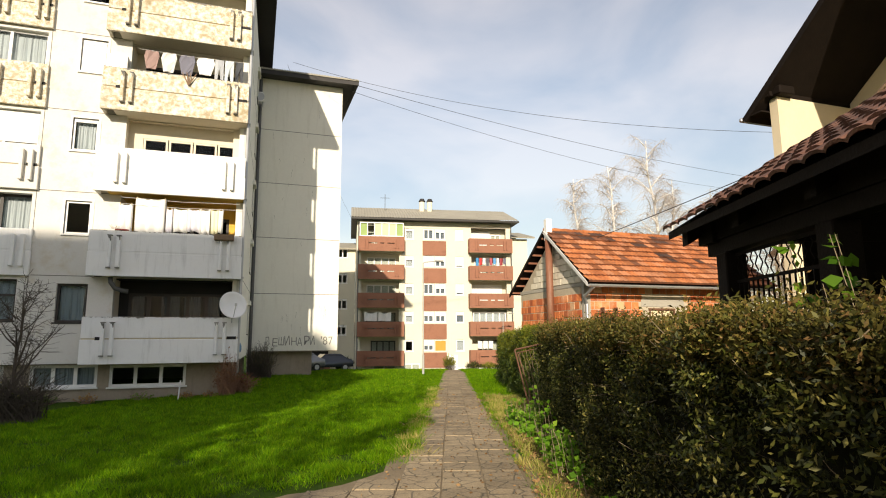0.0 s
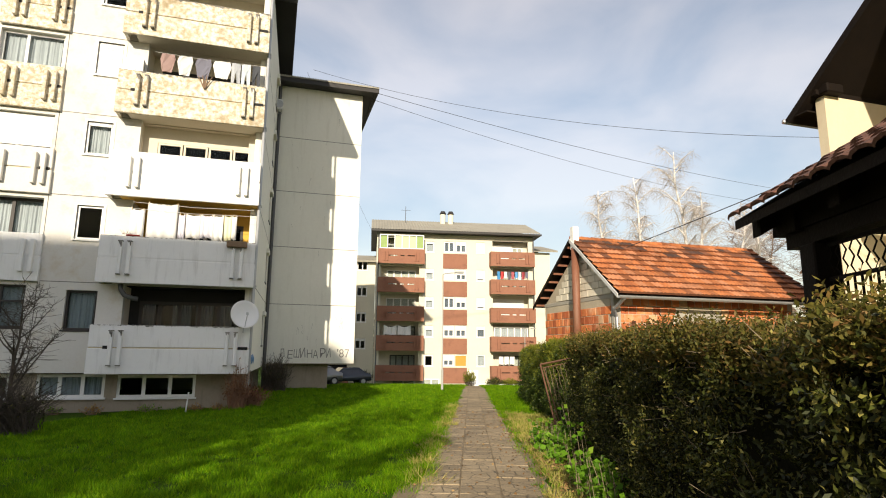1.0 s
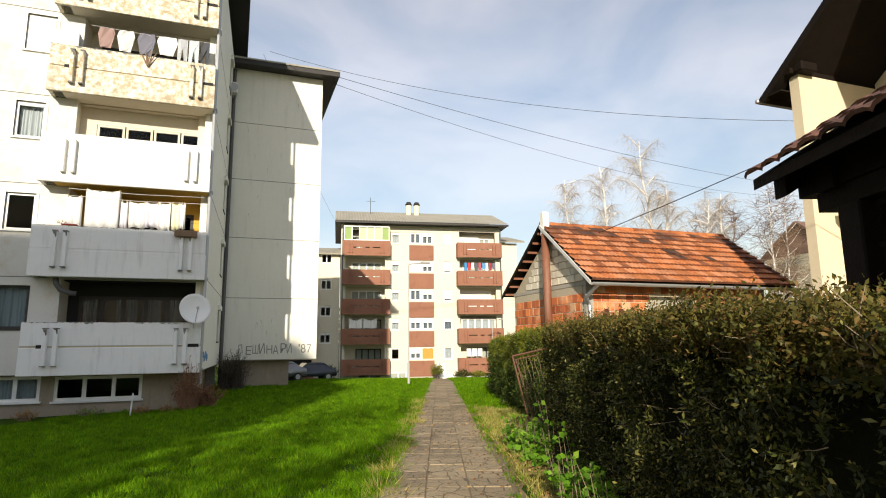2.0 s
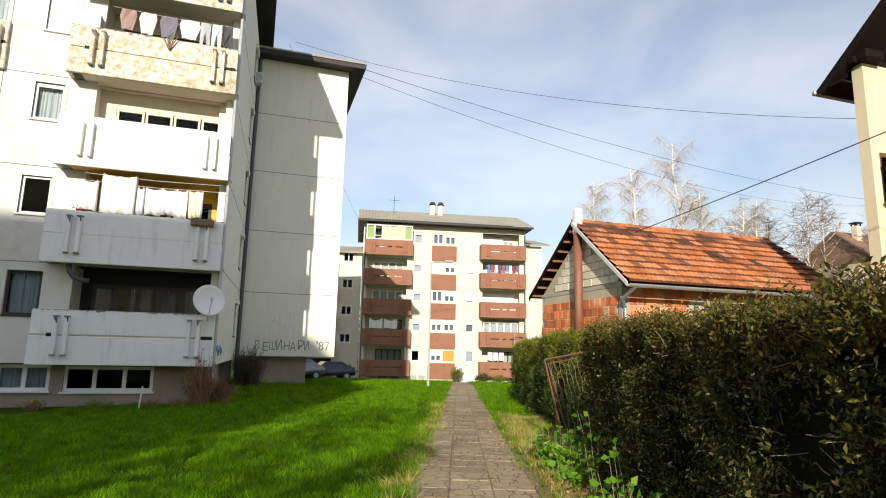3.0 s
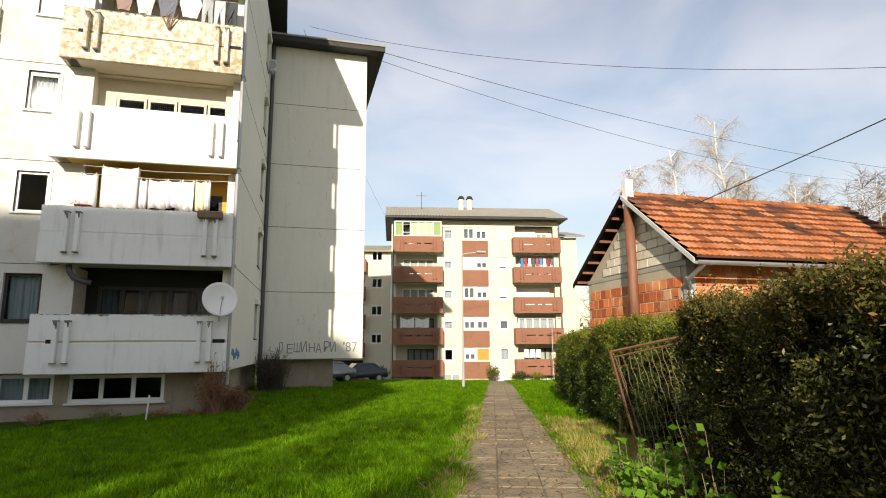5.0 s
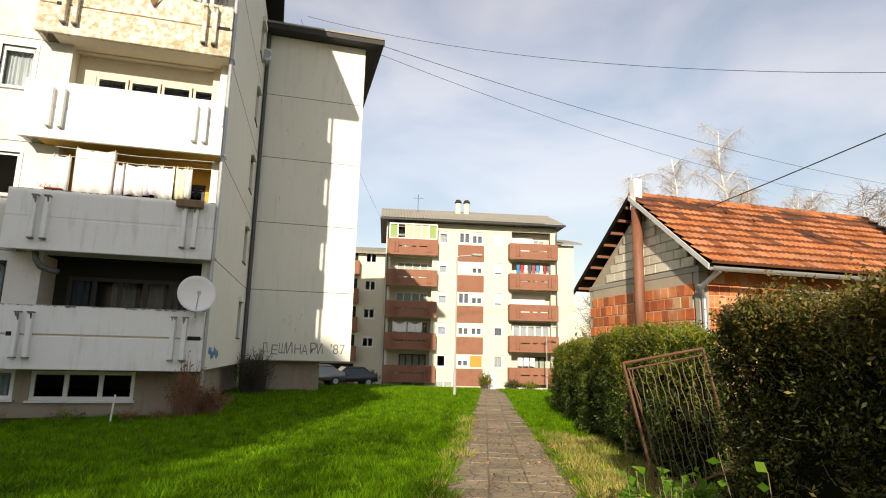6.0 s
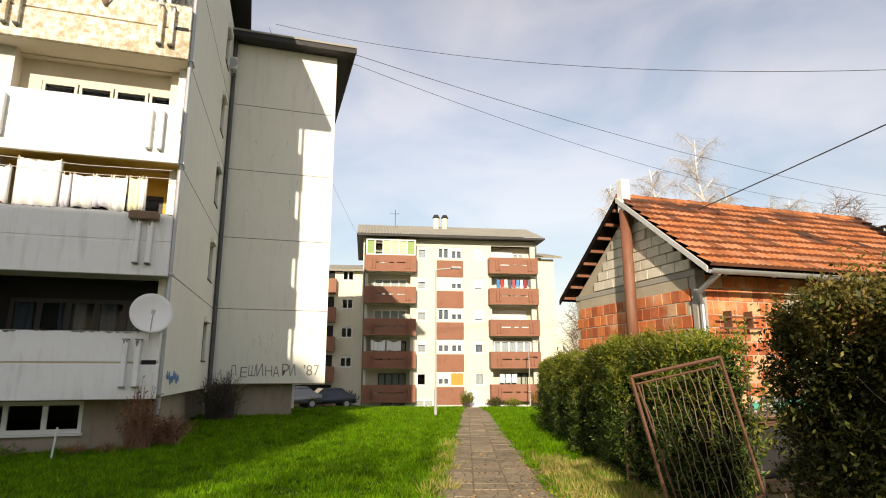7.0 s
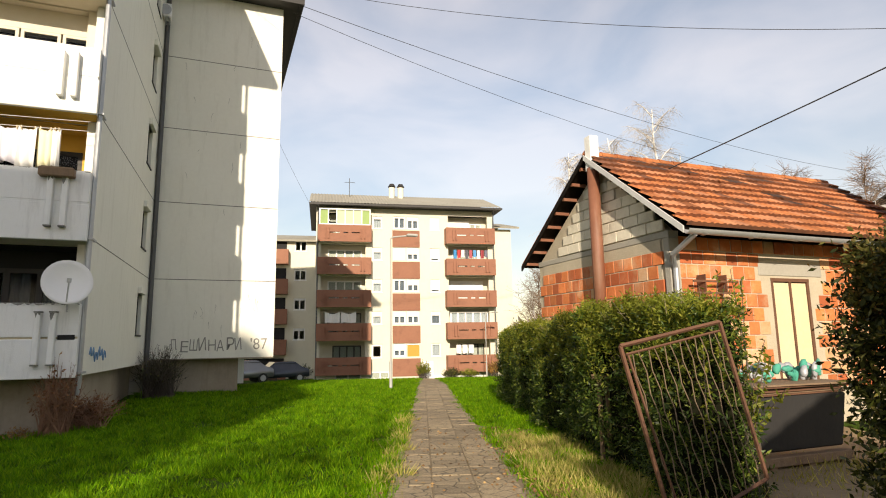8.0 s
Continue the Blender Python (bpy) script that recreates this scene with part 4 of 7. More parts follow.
M_STEM = surface("pale_stem", (0.13, 0.10, 0.06), (0.28, 0.22, 0.14), fine=30, bump=0)
# faces dark, tips yellowed: own colour, with some shade and sun painted in
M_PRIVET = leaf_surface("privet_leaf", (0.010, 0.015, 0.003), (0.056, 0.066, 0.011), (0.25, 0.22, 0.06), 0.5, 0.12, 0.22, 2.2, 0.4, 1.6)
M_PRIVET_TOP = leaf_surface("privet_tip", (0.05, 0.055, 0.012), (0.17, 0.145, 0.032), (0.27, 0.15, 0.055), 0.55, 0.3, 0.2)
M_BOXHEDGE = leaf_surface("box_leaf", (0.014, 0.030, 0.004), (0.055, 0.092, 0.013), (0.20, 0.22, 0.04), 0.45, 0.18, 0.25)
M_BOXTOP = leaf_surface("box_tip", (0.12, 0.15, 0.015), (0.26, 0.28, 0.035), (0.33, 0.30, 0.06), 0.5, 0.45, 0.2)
M_WEED = leaf_surface("nettle_leaf", (0.07, 0.18, 0.012), (0.16, 0.33, 0.025), (0.28, 0.42, 0.05), 0.55, 0.45, 0.15)
M_GRASS = leaf_surface("grass_blade", (0.055, 0.16, 0.004), (0.165, 0.34, 0.006), (0.29, 0.42, 0.015), 0.6, 0.5, 0.12, 3.2, 0.42, 1.55)
M_DRYGRASS = leaf_surface("dry_blade", (0.27, 0.27, 0.05), (0.45, 0.38, 0.11), (0.58, 0.47, 0.18), 0.6, 0.4)

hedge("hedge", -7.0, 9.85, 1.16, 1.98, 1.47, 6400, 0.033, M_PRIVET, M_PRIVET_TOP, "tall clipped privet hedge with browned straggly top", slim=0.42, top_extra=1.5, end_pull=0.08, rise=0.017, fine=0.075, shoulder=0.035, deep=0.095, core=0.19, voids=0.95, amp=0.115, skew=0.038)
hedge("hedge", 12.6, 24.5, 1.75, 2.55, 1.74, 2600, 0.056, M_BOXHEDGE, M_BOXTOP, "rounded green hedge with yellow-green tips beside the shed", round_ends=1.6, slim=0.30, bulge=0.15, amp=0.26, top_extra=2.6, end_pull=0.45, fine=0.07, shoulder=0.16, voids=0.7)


def bare_edge(q):
    """Where the lawn begins: trodden earth spreads to the side at the near end."""
    return 5.2 + 2.3 * np.exp(-np.clip(-q - 0.8, 0, 20) / 1.3)


def bare_patch():
    bm = bmesh.new()
    rows = []
    for k in range(34):
        q = -0.6 - k * 0.28
        e = float(bare_edge(q))
        row = []
        for i in range(12):
            s = -9 + (e + 9) * i / 11
            x, y = to_world(s, q)
            row.append(bm.verts.new((x, y, gz(x, y) + 0.014 - (0.02 if i == 11 or k == 33 else 0))))
        rows.append(row)
    for a, b in zip(rows, rows[1:]):
        for i in range(11):
            bm.faces.new((a[i], a[i + 1], b[i + 1], b[i]))
    bmesh.ops.recalc_face_normals(bm, faces=bm.faces)
    tagged(part("bare_ground", bm, M_EARTH), "trodden bare earth where the path widens", "soil", kind="structure")


def gz(x, y):
    return float(ground_z(x, y))


bare_patch()


def blades(gen, x, y, h, w, lean):
    """Three-cornered blades of grass at x, y."""
    n, z, a = len(x), ground_z(x, y), gen.uniform(0, 2 * np.pi, len(x))
    b0 = np.stack([x - w * np.cos(a), y - w * np.sin(a), z - 0.005], 1)
    b1 = np.stack([x + w * np.cos(a), y + w * np.sin(a), z - 0.005], 1)
    t = np.stack([x + lean[:, 0], y + lean[:, 1], z + h], 1)
    return np.stack([b0, b1, t], 1).reshape(-1, 3)


def grass(name, regions, mat, label, height=0.07, seed=5, tufts=0.0):
    """Blades over stretches (s0, s1, q0, q1, blades per square metre), with taller tufts among them."""
    gen = np.random.default_rng(seed)
    V = []

    def kept(x, y, s, q):
        return ~((y > 21.9) & (x < -0.6)) & ((q > 0) | (s > bare_edge(q) + gen.normal(0, 0.18, len(x))))

    for s0, s1, q0, q1, dens in regions:
        area = (s1 - s0) * abs(q1 - q0)
        n = int(area * dens)
        s, q = gen.uniform(s0, s1, n), gen.uniform(q0, q1, n)
        x, y = to_world(s, q)
        clump = lumpy(x, y, x * 0, 1.3) + 0.8 * lumpy(x + 11, y - 5, x * 0, 3.1)
        keep = kept(x, y, s, q) & (gen.uniform(-0.9, 0.6, n) < clump + 0.55)
        x, y, clump, s = x[keep], y[keep], clump[keep], s[keep]
        wide = 0.0045 * (1 + 0.14 * np.clip(s - 6, 0, 40))
        h = height * gen.uniform(0.45, 1.6, len(x)) * np.clip(1 + 0.75 * clump, 0.35, 2.2) * (1 + 0.02 * np.clip(s - 8, 0, 30))
        V.append(blades(gen, x, y, h, wide, gen.normal(0, 0.5, (len(x), 2)) * h[:, None]))
        m = int(area * tufts)
        if m:
            s, q = gen.uniform(s0, s1, m), gen.uniform(q0, q1, m)
            x, y = to_world(s, q)
            keep = kept(x, y, s, q)
            x, y, s = x[keep], y[keep], s[keep]
            r = gen.uniform(0.03, 0.13, len(x))
            k = 46
            ang, rad = gen.uniform(0, 6.283, (len(x), k)), np.sqrt(gen.uniform(0, 1, (len(x), k))) * r[:, None]
            dx, dy = rad * np.cos(ang), rad * np.sin(ang)
            tall = (height * gen.uniform(1.1, 2.3, len(x)))[:, None] * gen.uniform(0.6, 1.1, (len(x), k))
            lean = np.stack([dx * 1.5, dy * 1.5], -1).reshape(-1, 2) + gen.normal(0, 0.25, (len(x) * k, 2)) * tall.reshape(-1, 1)
            wide = np.repeat(0.005 * (1 + 0.12 * np.clip(s - 6, 0, 30)), k)
            V.append(blades(gen, (x[:, None] + dx).ravel(), (y[:, None] + dy).ravel(), tall.ravel(), wide, lean))
    V = np.concatenate(V)
    ob = raw(name, V, np.arange(len(V)).reshape(-1, 3), mat)
    return tagged(ob, label, "grass", kind="stuff")


grass("grass", [(2.5, 9, -5, -0.62, 3000), (5, 14, -10, -5, 1500), (9, 14, -5, -0.66, 2000), (14, 20, -11, -0.66, 950), (20, 32, -13, -0.66, 480), (12, 32, 0.62, 2.6, 900), (32, 50, -9, -0.6, 150), (32, 50, 0.5, 8, 150)], M_GRASS,
      "short lush green lawn grass in uneven tufts", 0.055, tufts=7)
grass("dry_grass", [(3.5, 7.5, 0.6, 1.2, 700), (7.5, 17, 0.70, 1.75, 1500), (3.0, 20, -0.95, -0.6, 350)], M_DRYGRASS, "yellowed grass along the path edge", 0.07, seed=9, tufts=5)
grass("verge_grass", [(4.0, 30, 0.50, 0.95, 420), (4.0, 30, -0.90, -0.66, 900)], M_GRASS, "green grass creeping over the path edges", 0.05, seed=19, tufts=4)


def weeds(name, spots, mat, label, size=0.085, seed=3):
    w = thing(name, (*to_world(spots[0][0], spots[0][1]), float(ground_z(*to_world(spots[0][0], spots[0][1])))), label, "plant")
    gen = np.random.default_rng(seed)
    P, N = [], []
    bm = bmesh.new()
    for s, q, r, h, n in spots:
        x0, y0 = to_world(s, q)
        g = float(ground_z(x0, y0))
        k = max(2, n // (9 if h < 1.2 else 30))
        for _ in range(k):
            a = gen.uniform(0, 6.28)
            rr = r * math.sqrt(gen.uniform(0, 1))
            bx, by = x0 + rr * math.cos(a), y0 + rr * math.sin(a)
            hh = h * gen.uniform(0.5, 1.1)
            tx, ty = bx + gen.normal(0, 0.10) * hh - UY * 0.12 * hh, by + gen.normal(0, 0.10) * hh + UX * 0.12 * hh
            tube(bm, [(bx, by, g - 0.01), (tx, ty, g + hh)], 0.005, 3, 0.002)
            m = n // k
            t = gen.uniform(0.25, 1.0, m)
            P.append(np.stack([bx + (tx - bx) * t, by + (ty - by) * t, g + hh * t], 1))
            an = gen.uniform(0, 6.28, m)
            N.append(np.stack([np.cos(an), np.sin(an), np.full(m, 0.15)], 1))
    v, f = leaves(np.concatenate(P), np.concatenate(N), size, 0.75, 0.35, 0.0, gen)
    raw("foliage", v, f, mat, w, kind="stuff")
    o = part("stem_growth", bm, M_STEM, w)
    o["kind"] = "stuff"
    return w


weeds("nettle_patch", [(10.6, 1.20, 0.42, 0.46, 520), (10.0, 1.05, 0.28, 0.40, 220), (9.3, 1.05, 0.2, 0.3, 80)], M_WEED, "fresh green nettles at the foot of the hedge")
weeds("nettle_patch", [(7.9, 1.10, 0.20, 0.40, 150), (7.2, 1.08, 0.24, 0.45, 240), (6.5, 1.08, 0.22, 0.48, 220), (5.8, 1.08, 0.14, 0.32, 70), (4.6, 1.10, 0.12, 0.3, 50)], M_WEED, "bright green weeds growing out of the hedge", 0.075, seed=8)
weeds("bramble", [(9.6, 1.35, 0.2, 0.8, 40), (8.7, 1.10, 0.10, 0.8, 44), (7.7, 1.12, 0.10, 0.7, 40)], M_WEED, "climbing bramble with broad leaves beside the hedge", 0.068, seed=11)
weeds("tall_weed", [(3.35, 2.08, 0.12, 2.05, 120), (2.9, 2.1, 0.12, 1.85, 90), (4.6, 2.1, 0.1, 1.72, 40)], M_WEED, "tall broad-leaved weed standing above the hedge", 0.085, seed=13)


def litter():
    gen = np.random.default_rng(41)
    n = 2600
    s = gen.uniform(3.5, 18, n)
    q = np.where(gen.random(n) < 0.7, gen.normal(0.85, 0.22, n), gen.uniform(-1.2, 1.3, n))
    x, y = to_world(s, q)
    P = np.stack([x, y, ground_z(x, y) + 0.045], 1)
    v, f = leaves(P, np.tile([1.0, 0.0, 0.0], (n, 1)) + gen.normal(0, 1, (n, 3)) * [1, 1, 0.1], 0.04, 0.6, 0.15, 0.0, gen)
    tagged(raw("leaf_litter", v, f, M_LITTER), "dry brown fallen leaves beside the path", "leaves", kind="stuff")


M_LITTER = leaf_surface("fallen_leaf", (0.14, 0.075, 0.03), (0.27, 0.16, 0.07), (0.40, 0.27, 0.12), 0.7, 0.1, 0.2)
litter()

tagged(strip_sheet("garden_soil", 10.2, 18.0, 1.9, 6.5, M_EARTH, 0.02, 0.15, seed=6), "bare trodden soil beside the shed", "soil", kind="structure")
grass("dry_grass", [(10.0, 14.5, 1.0, 5.5, 260)], M_DRYGRASS, "sparse dry grass by the rubbish box", 0.08, seed=15)


# ---------- shed ----------
M_TILE = surface("clay_roof_tile", (0.29, 0.088, 0.028), (0.47, 0.165, 0.055), (0.05, 0.024, 0.018), fine=12, big=1.6, bump=0.5, jitter=0.36, amount=0.8, rough=0.8)
M_TILE_PALE = surface("pale_clay_tile", (0.42, 0.16, 0.07), (0.54, 0.23, 0.11), (0.16, 0.07, 0.04), fine=12, big=1.6, bump=0.5, jitter=0.15, rough=0.8)
M_TILE_DULL = surface("dull_clay_tile", (0.15, 0.055, 0.026), (0.24, 0.09, 0.042), (0.06, 0.03, 0.02), fine=12, big=1.6, bump=0.5, jitter=0.2, rough=0.85)
M_TILE_BLACK = surface("soot_shadow_tile", (0.05, 0.026, 0.018), (0.10, 0.045, 0.028), (0.03, 0.02, 0.015), fine=12, big=1.6, bump=0.5, jitter=0.2, rough=0.85)
M_CLAYBLOCK = surface("clay_block", (0.48, 0.12, 0.035), (0.64, 0.22, 0.075), (0.62, 0.44, 0.28), fine=16, big=3.0, bump=0.35, jitter=0.32)
M_CLAYPALE = surface("mortar_smeared_block", (0.60, 0.28, 0.12), (0.68, 0.44, 0.27), (0.68, 0.58, 0.44), fine=16, big=5.0, bump=0.4, jitter=0.12)
M_CLAYDEEP = surface("hard_burnt_block", (0.36, 0.085, 0.03), (0.48, 0.13, 0.045), (0.55, 0.30, 0.16), fine=16, big=3.0, bump=0.35, jitter=0.2)
M_LIMEBLOCK = surface("pale_block", (0.64, 0.58, 0.46), (0.76, 0.70, 0.57), (0.38, 0.34, 0.27), fine=12, big=1.5, bump=0.35, jitter=0.10)
M_MORTAR = surface("mortar", (0.40, 0.34, 0.25), (0.52, 0.45, 0.34), fine=25, big=2.0, bump=0.5)
M_CONCRETE = surface("raw_concrete", (0.30, 0.28, 0.24), (0.42, 0.39, 0.33), fine=20, bump=0.4, streak=0.4)
M_RUST = surface("rusty_steel", (0.11, 0.05, 0.03), (0.19, 0.09, 0.05), (0.06, 0.035, 0.025), fine=25, big=3.0, bump=0.3, rough=0.75, metal=0.15)
M_RUSTPIPE = surface("rusty_flue", (0.17, 0.065, 0.035), (0.25, 0.10, 0.055), (0.36, 0.26, 0.18), fine=14, big=2.0, bump=0.15, rough=0.6, streak=0.3)
M_WOOD = surface("weathered_wood", (0.16, 0.10, 0.06), (0.27, 0.18, 0.11), (0.10, 0.065, 0.04), fine=22, big=2.0, bump=0.4, streak=0.5)
# near black: the shade under the roofs is put into this wood colour
M_DARKWOOD = surface("near_black_wood", (0.006, 0.004, 0.003), (0.014, 0.009, 0.006), fine=22, big=2.0, bump=0.3, sheen=0.15)
M_PALEWOOD = surface("pale_board", (0.62, 0.50, 0.30), (0.72, 0.60, 0.40), fine=14, big=1.2, bump=0.15)
M_LIGHTGREY = surface("light_grey_trim", (0.50, 0.50, 0.49), (0.62, 0.62, 0.60), (0.35, 0.33, 0.30), fine=8, bump=0.1, rough=0.5)
M_BLACKSHEET = surface("grey_sheet", (0.016, 0.015, 0.015), (0.028, 0.026, 0.025), fine=8, bump=0.2)

SX0, SX1, SY0, SY1 = 8.78, 14.9, 14.84, 18.80
EAVE_Z, RIDGE_Z, RIDGE_Y = 2.98, 4.86, 16.62
shed = thing("shed", ((SX0 + SX1) / 2, (SY0 + SY1) / 2, -0.4), "unplastered clay-block shed with orange tiled gable roof", "shed")


def share(name, me, m, parent):
    ob = new(name, me)
    ob.matrix_basis = m
    return place(ob, parent)


def cuboid_mesh(name, sx, sy, sz, mat, bevel=0.008):
    bm = bmesh.new()
    box(bm, -sx / 2, sx / 2, -sy / 2, sy / 2, -sz / 2, sz / 2, bevel=bevel)
    me = bpy.data.meshes.new(name)
    bm.to_mesh(me)
    bm.free()
    me.materials.append(mat)
    return me


def build_shed():
    door, light = (11.0, 11.95, -0.4, 2.30), None
    part("wall", wall_cells(bmesh.new(), SX0 + 0.03, SX1, -0.6, 2.92, [door], SY0 + 0.004, SY0 + 0.2), M_MORTAR, shed, "mortared block wall")
    each("wall", ((SX0 + 0.004, SX0 + 0.2, SY0 + 0.2, SY1, -0.6, 2.92), (SX1 - 0.2, SX1, SY0 + 0.2, SY1, -0.6, 2.92), (SX0 + 0.03, SX1, SY1, SY1 + 0.2, -0.6, 2.92)), M_MORTAR, shed)
    # gable triangle
    for x in (SX0 + 0.03, SX1 - 0.2):
        bm = bmesh.new()
        a = [bm.verts.new((x, y, z)) for y, z in ((SY0 + 0.05, 3.02), (SY1 + 0.15, 3.02), (RIDGE_Y, 4.66))]
        b = [bm.verts.new((x + 0.17, y, z)) for y, z in ((SY0 + 0.05, 3.02), (SY1 + 0.15, 3.02), (RIDGE_Y, 4.66))]
        bm.faces.new(a)
        bm.faces.new(b[::-1])
        for i in range(3):
            bm.faces.new((a[i], b[i], b[(i + 1) % 3], a[(i + 1) % 3]))
        bmesh.ops.recalc_face_normals(bm, faces=bm.faces)
        part("gable", bm, M_MORTAR, shed)
    part("ring_beam", boxes((SX0 + 0.0, SX0 + 0.22, SY0, SY1 + 0.2, 2.925, 3.04), bevel=0.01), M_CONCRETE, shed, "rough concrete ring beam")
    part("corner_post", boxes((SX0 - 0.015, SX0 + 0.19, SY0 - 0.015, SY0 + 0.12, -0.6, 2.92), bevel=0.01), M_CONCRETE, shed, "raw concrete corner post")
    part("lintel", boxes((10.72, 12.3, SY0 - 0.012, SY0 + 0.1, 2.34, 2.56), bevel=0.01), M_CONCRETE, shed)
    d = part("door", boxes((11.06, 11.455, SY0 + 0.02, SY0 + 0.06, -0.4, 2.22), bevel=0.005), M_PALEWOOD, shed, "pale boarded door")
    part("leaf", boxes((11.495, 11.89, SY0 + 0.02, SY0 + 0.06, -0.4, 2.22), bevel=0.005), M_PALEWOOD, d)
    for b in ((11.0, 11.055), (11.455, 11.495), (11.895, 11.95)):
        part("door_frame", boxes((*b, SY0 - 0.005, SY0 + 0.07, -0.4, 2.3), bevel=0.004), M_RUST, d, "red-brown door frame")
    part("door_frame", boxes((11.0, 11.95, SY0 - 0.008, SY0 + 0.07, 2.24, 2.3)), M_RUST, d)
    # flue pipe with white cowl
    bm = bmesh.new()
    tube(bm, [(SX0 - 0.19, RIDGE_Y - 0.12, 0.9), (SX0 - 0.19, RIDGE_Y - 0.12, 4.56)], 0.115, 16)
    fl = part("flue", bm, M_RUSTPIPE, shed, "rusty brown steel flue pipe", smooth=True)
    part("flue_top", boxes((SX0 - 0.29, SX0 - 0.09, RIDGE_Y - 0.22, RIDGE_Y - 0.02, 4.50, 5.20), bevel=0.015), M_PARA_CLEAN, fl, "chipped white chimney block")
    # roof carcass
    ov = SX0 - 0.26
    for sgn, ye, ze in ((-1, SY0 - 0.64, EAVE_Z - 0.02), (1, SY1 + 0.42, EAVE_Z - 0.02)):
        bm = bmesh.new()
        vs = [bm.verts.new(p) for p in ((ov, ye, ze - 0.02), (SX1 + 0.4, ye, ze - 0.02), (SX1 + 0.4, RIDGE_Y, RIDGE_Z - 0.07), (ov, RIDGE_Y, RIDGE_Z - 0.07))]
        thicken(bm, geom=[bm.faces.new(vs)], thickness=0.03)
        part("roof_deck", bm, M_DARKWOOD, shed)
        # battens and purlin ends that show under the verge
        for i in range(8):
            t = (i + 0.5) / 8
            y, z = ye + (RIDGE_Y - ye) * t, ze + (RIDGE_Z - 0.07 - ze) * t
            part("batten", boxes((ov - 0.02, SX0 + 0.05, y - 0.03, y + 0.03, z - 0.10, z - 0.04)), M_RUSTPIPE, shed, "brown rafter end")
    # verge board and gutter
    for (y0, z0, y1, z1) in ((SY0 - 0.66, EAVE_Z - 0.06, RIDGE_Y, RIDGE_Z - 0.06), (RIDGE_Y, RIDGE_Z - 0.06, SY1 + 0.44, EAVE_Z - 0.06)):
        bm = bmesh.new()
        q = [bm.verts.new(p) for p in ((ov - 0.03, y0, z0 - 0.06), (ov - 0.03, y1, z1 - 0.06), (ov - 0.03, y1, z1 + 0.05), (ov - 0.03, y0, z0 + 0.05))]
        thicken(bm, geom=[bm.faces.new(q)], thickness=0.03)
        part("verge_board", bm, M_LIGHTGREY if y0 < RIDGE_Y else M_DARKWOOD, shed, "grey metal verge trim" if y0 < RIDGE_Y else "dark verge board")
    bm = bmesh.new()
    n = 10
    ring = []
    for x in (ov - 0.05, SX1 + 0.42):
        ring.append([bm.verts.new((x, SY0 - 0.72 + 0.06 * math.cos(math.pi + math.pi * i / n), EAVE_Z - 0.07 + 0.07 * math.sin(math.pi + math.pi * i / n))) for i in range(n + 1)])
    for i in range(n):
        bm.faces.new((ring[0][i], ring[1][i], ring[1][i + 1], ring[0][i + 1]))
    thicken(bm, geom=bm.faces[:], thickness=0.006)
    part("gutter", bm, M_ZINC, shed, "galvanised half-round gutter")
    for i in range(7):
        x = ov + 0.3 + i * 1.0
        part("gutter_bracket", boxes((x, x + 0.03, SY0 - 0.79, SY0 - 0.64, EAVE_Z - 0.15, EAVE_Z - 0.14)), M_ZINC, shed)
    bm = bmesh.new()
    tube(bm, [(SX0 - 0.12, SY0 - 0.70, 2.85), (SX0 - 0.12, SY0 - 0.2, 2.6), (SX0 + 0.02, SY0 - 0.09, 2.4), (SX0 + 0.02, SY0 - 0.09, -0.2)], 0.045, 8)
    part("downpipe", bm, M_ZINC, shed)
    part("wall_bracket", boxes((9.05, 10.0, SY0 - 0.20, SY0 - 0.17, 2.17, 2.20), (9.3, 9.32, SY0 - 0.19, SY0, 2.0, 2.3), (9.75, 9.77, SY0 - 0.19, SY0, 2.0, 2.3)), M_RUST, shed, "rusty iron bracket")
    part("wall_bracket", boxes((9.05, 9.95, SY0 - 0.20, SY0 - 0.17, 1.98, 2.01)), M_RUST, shed)


build_shed()


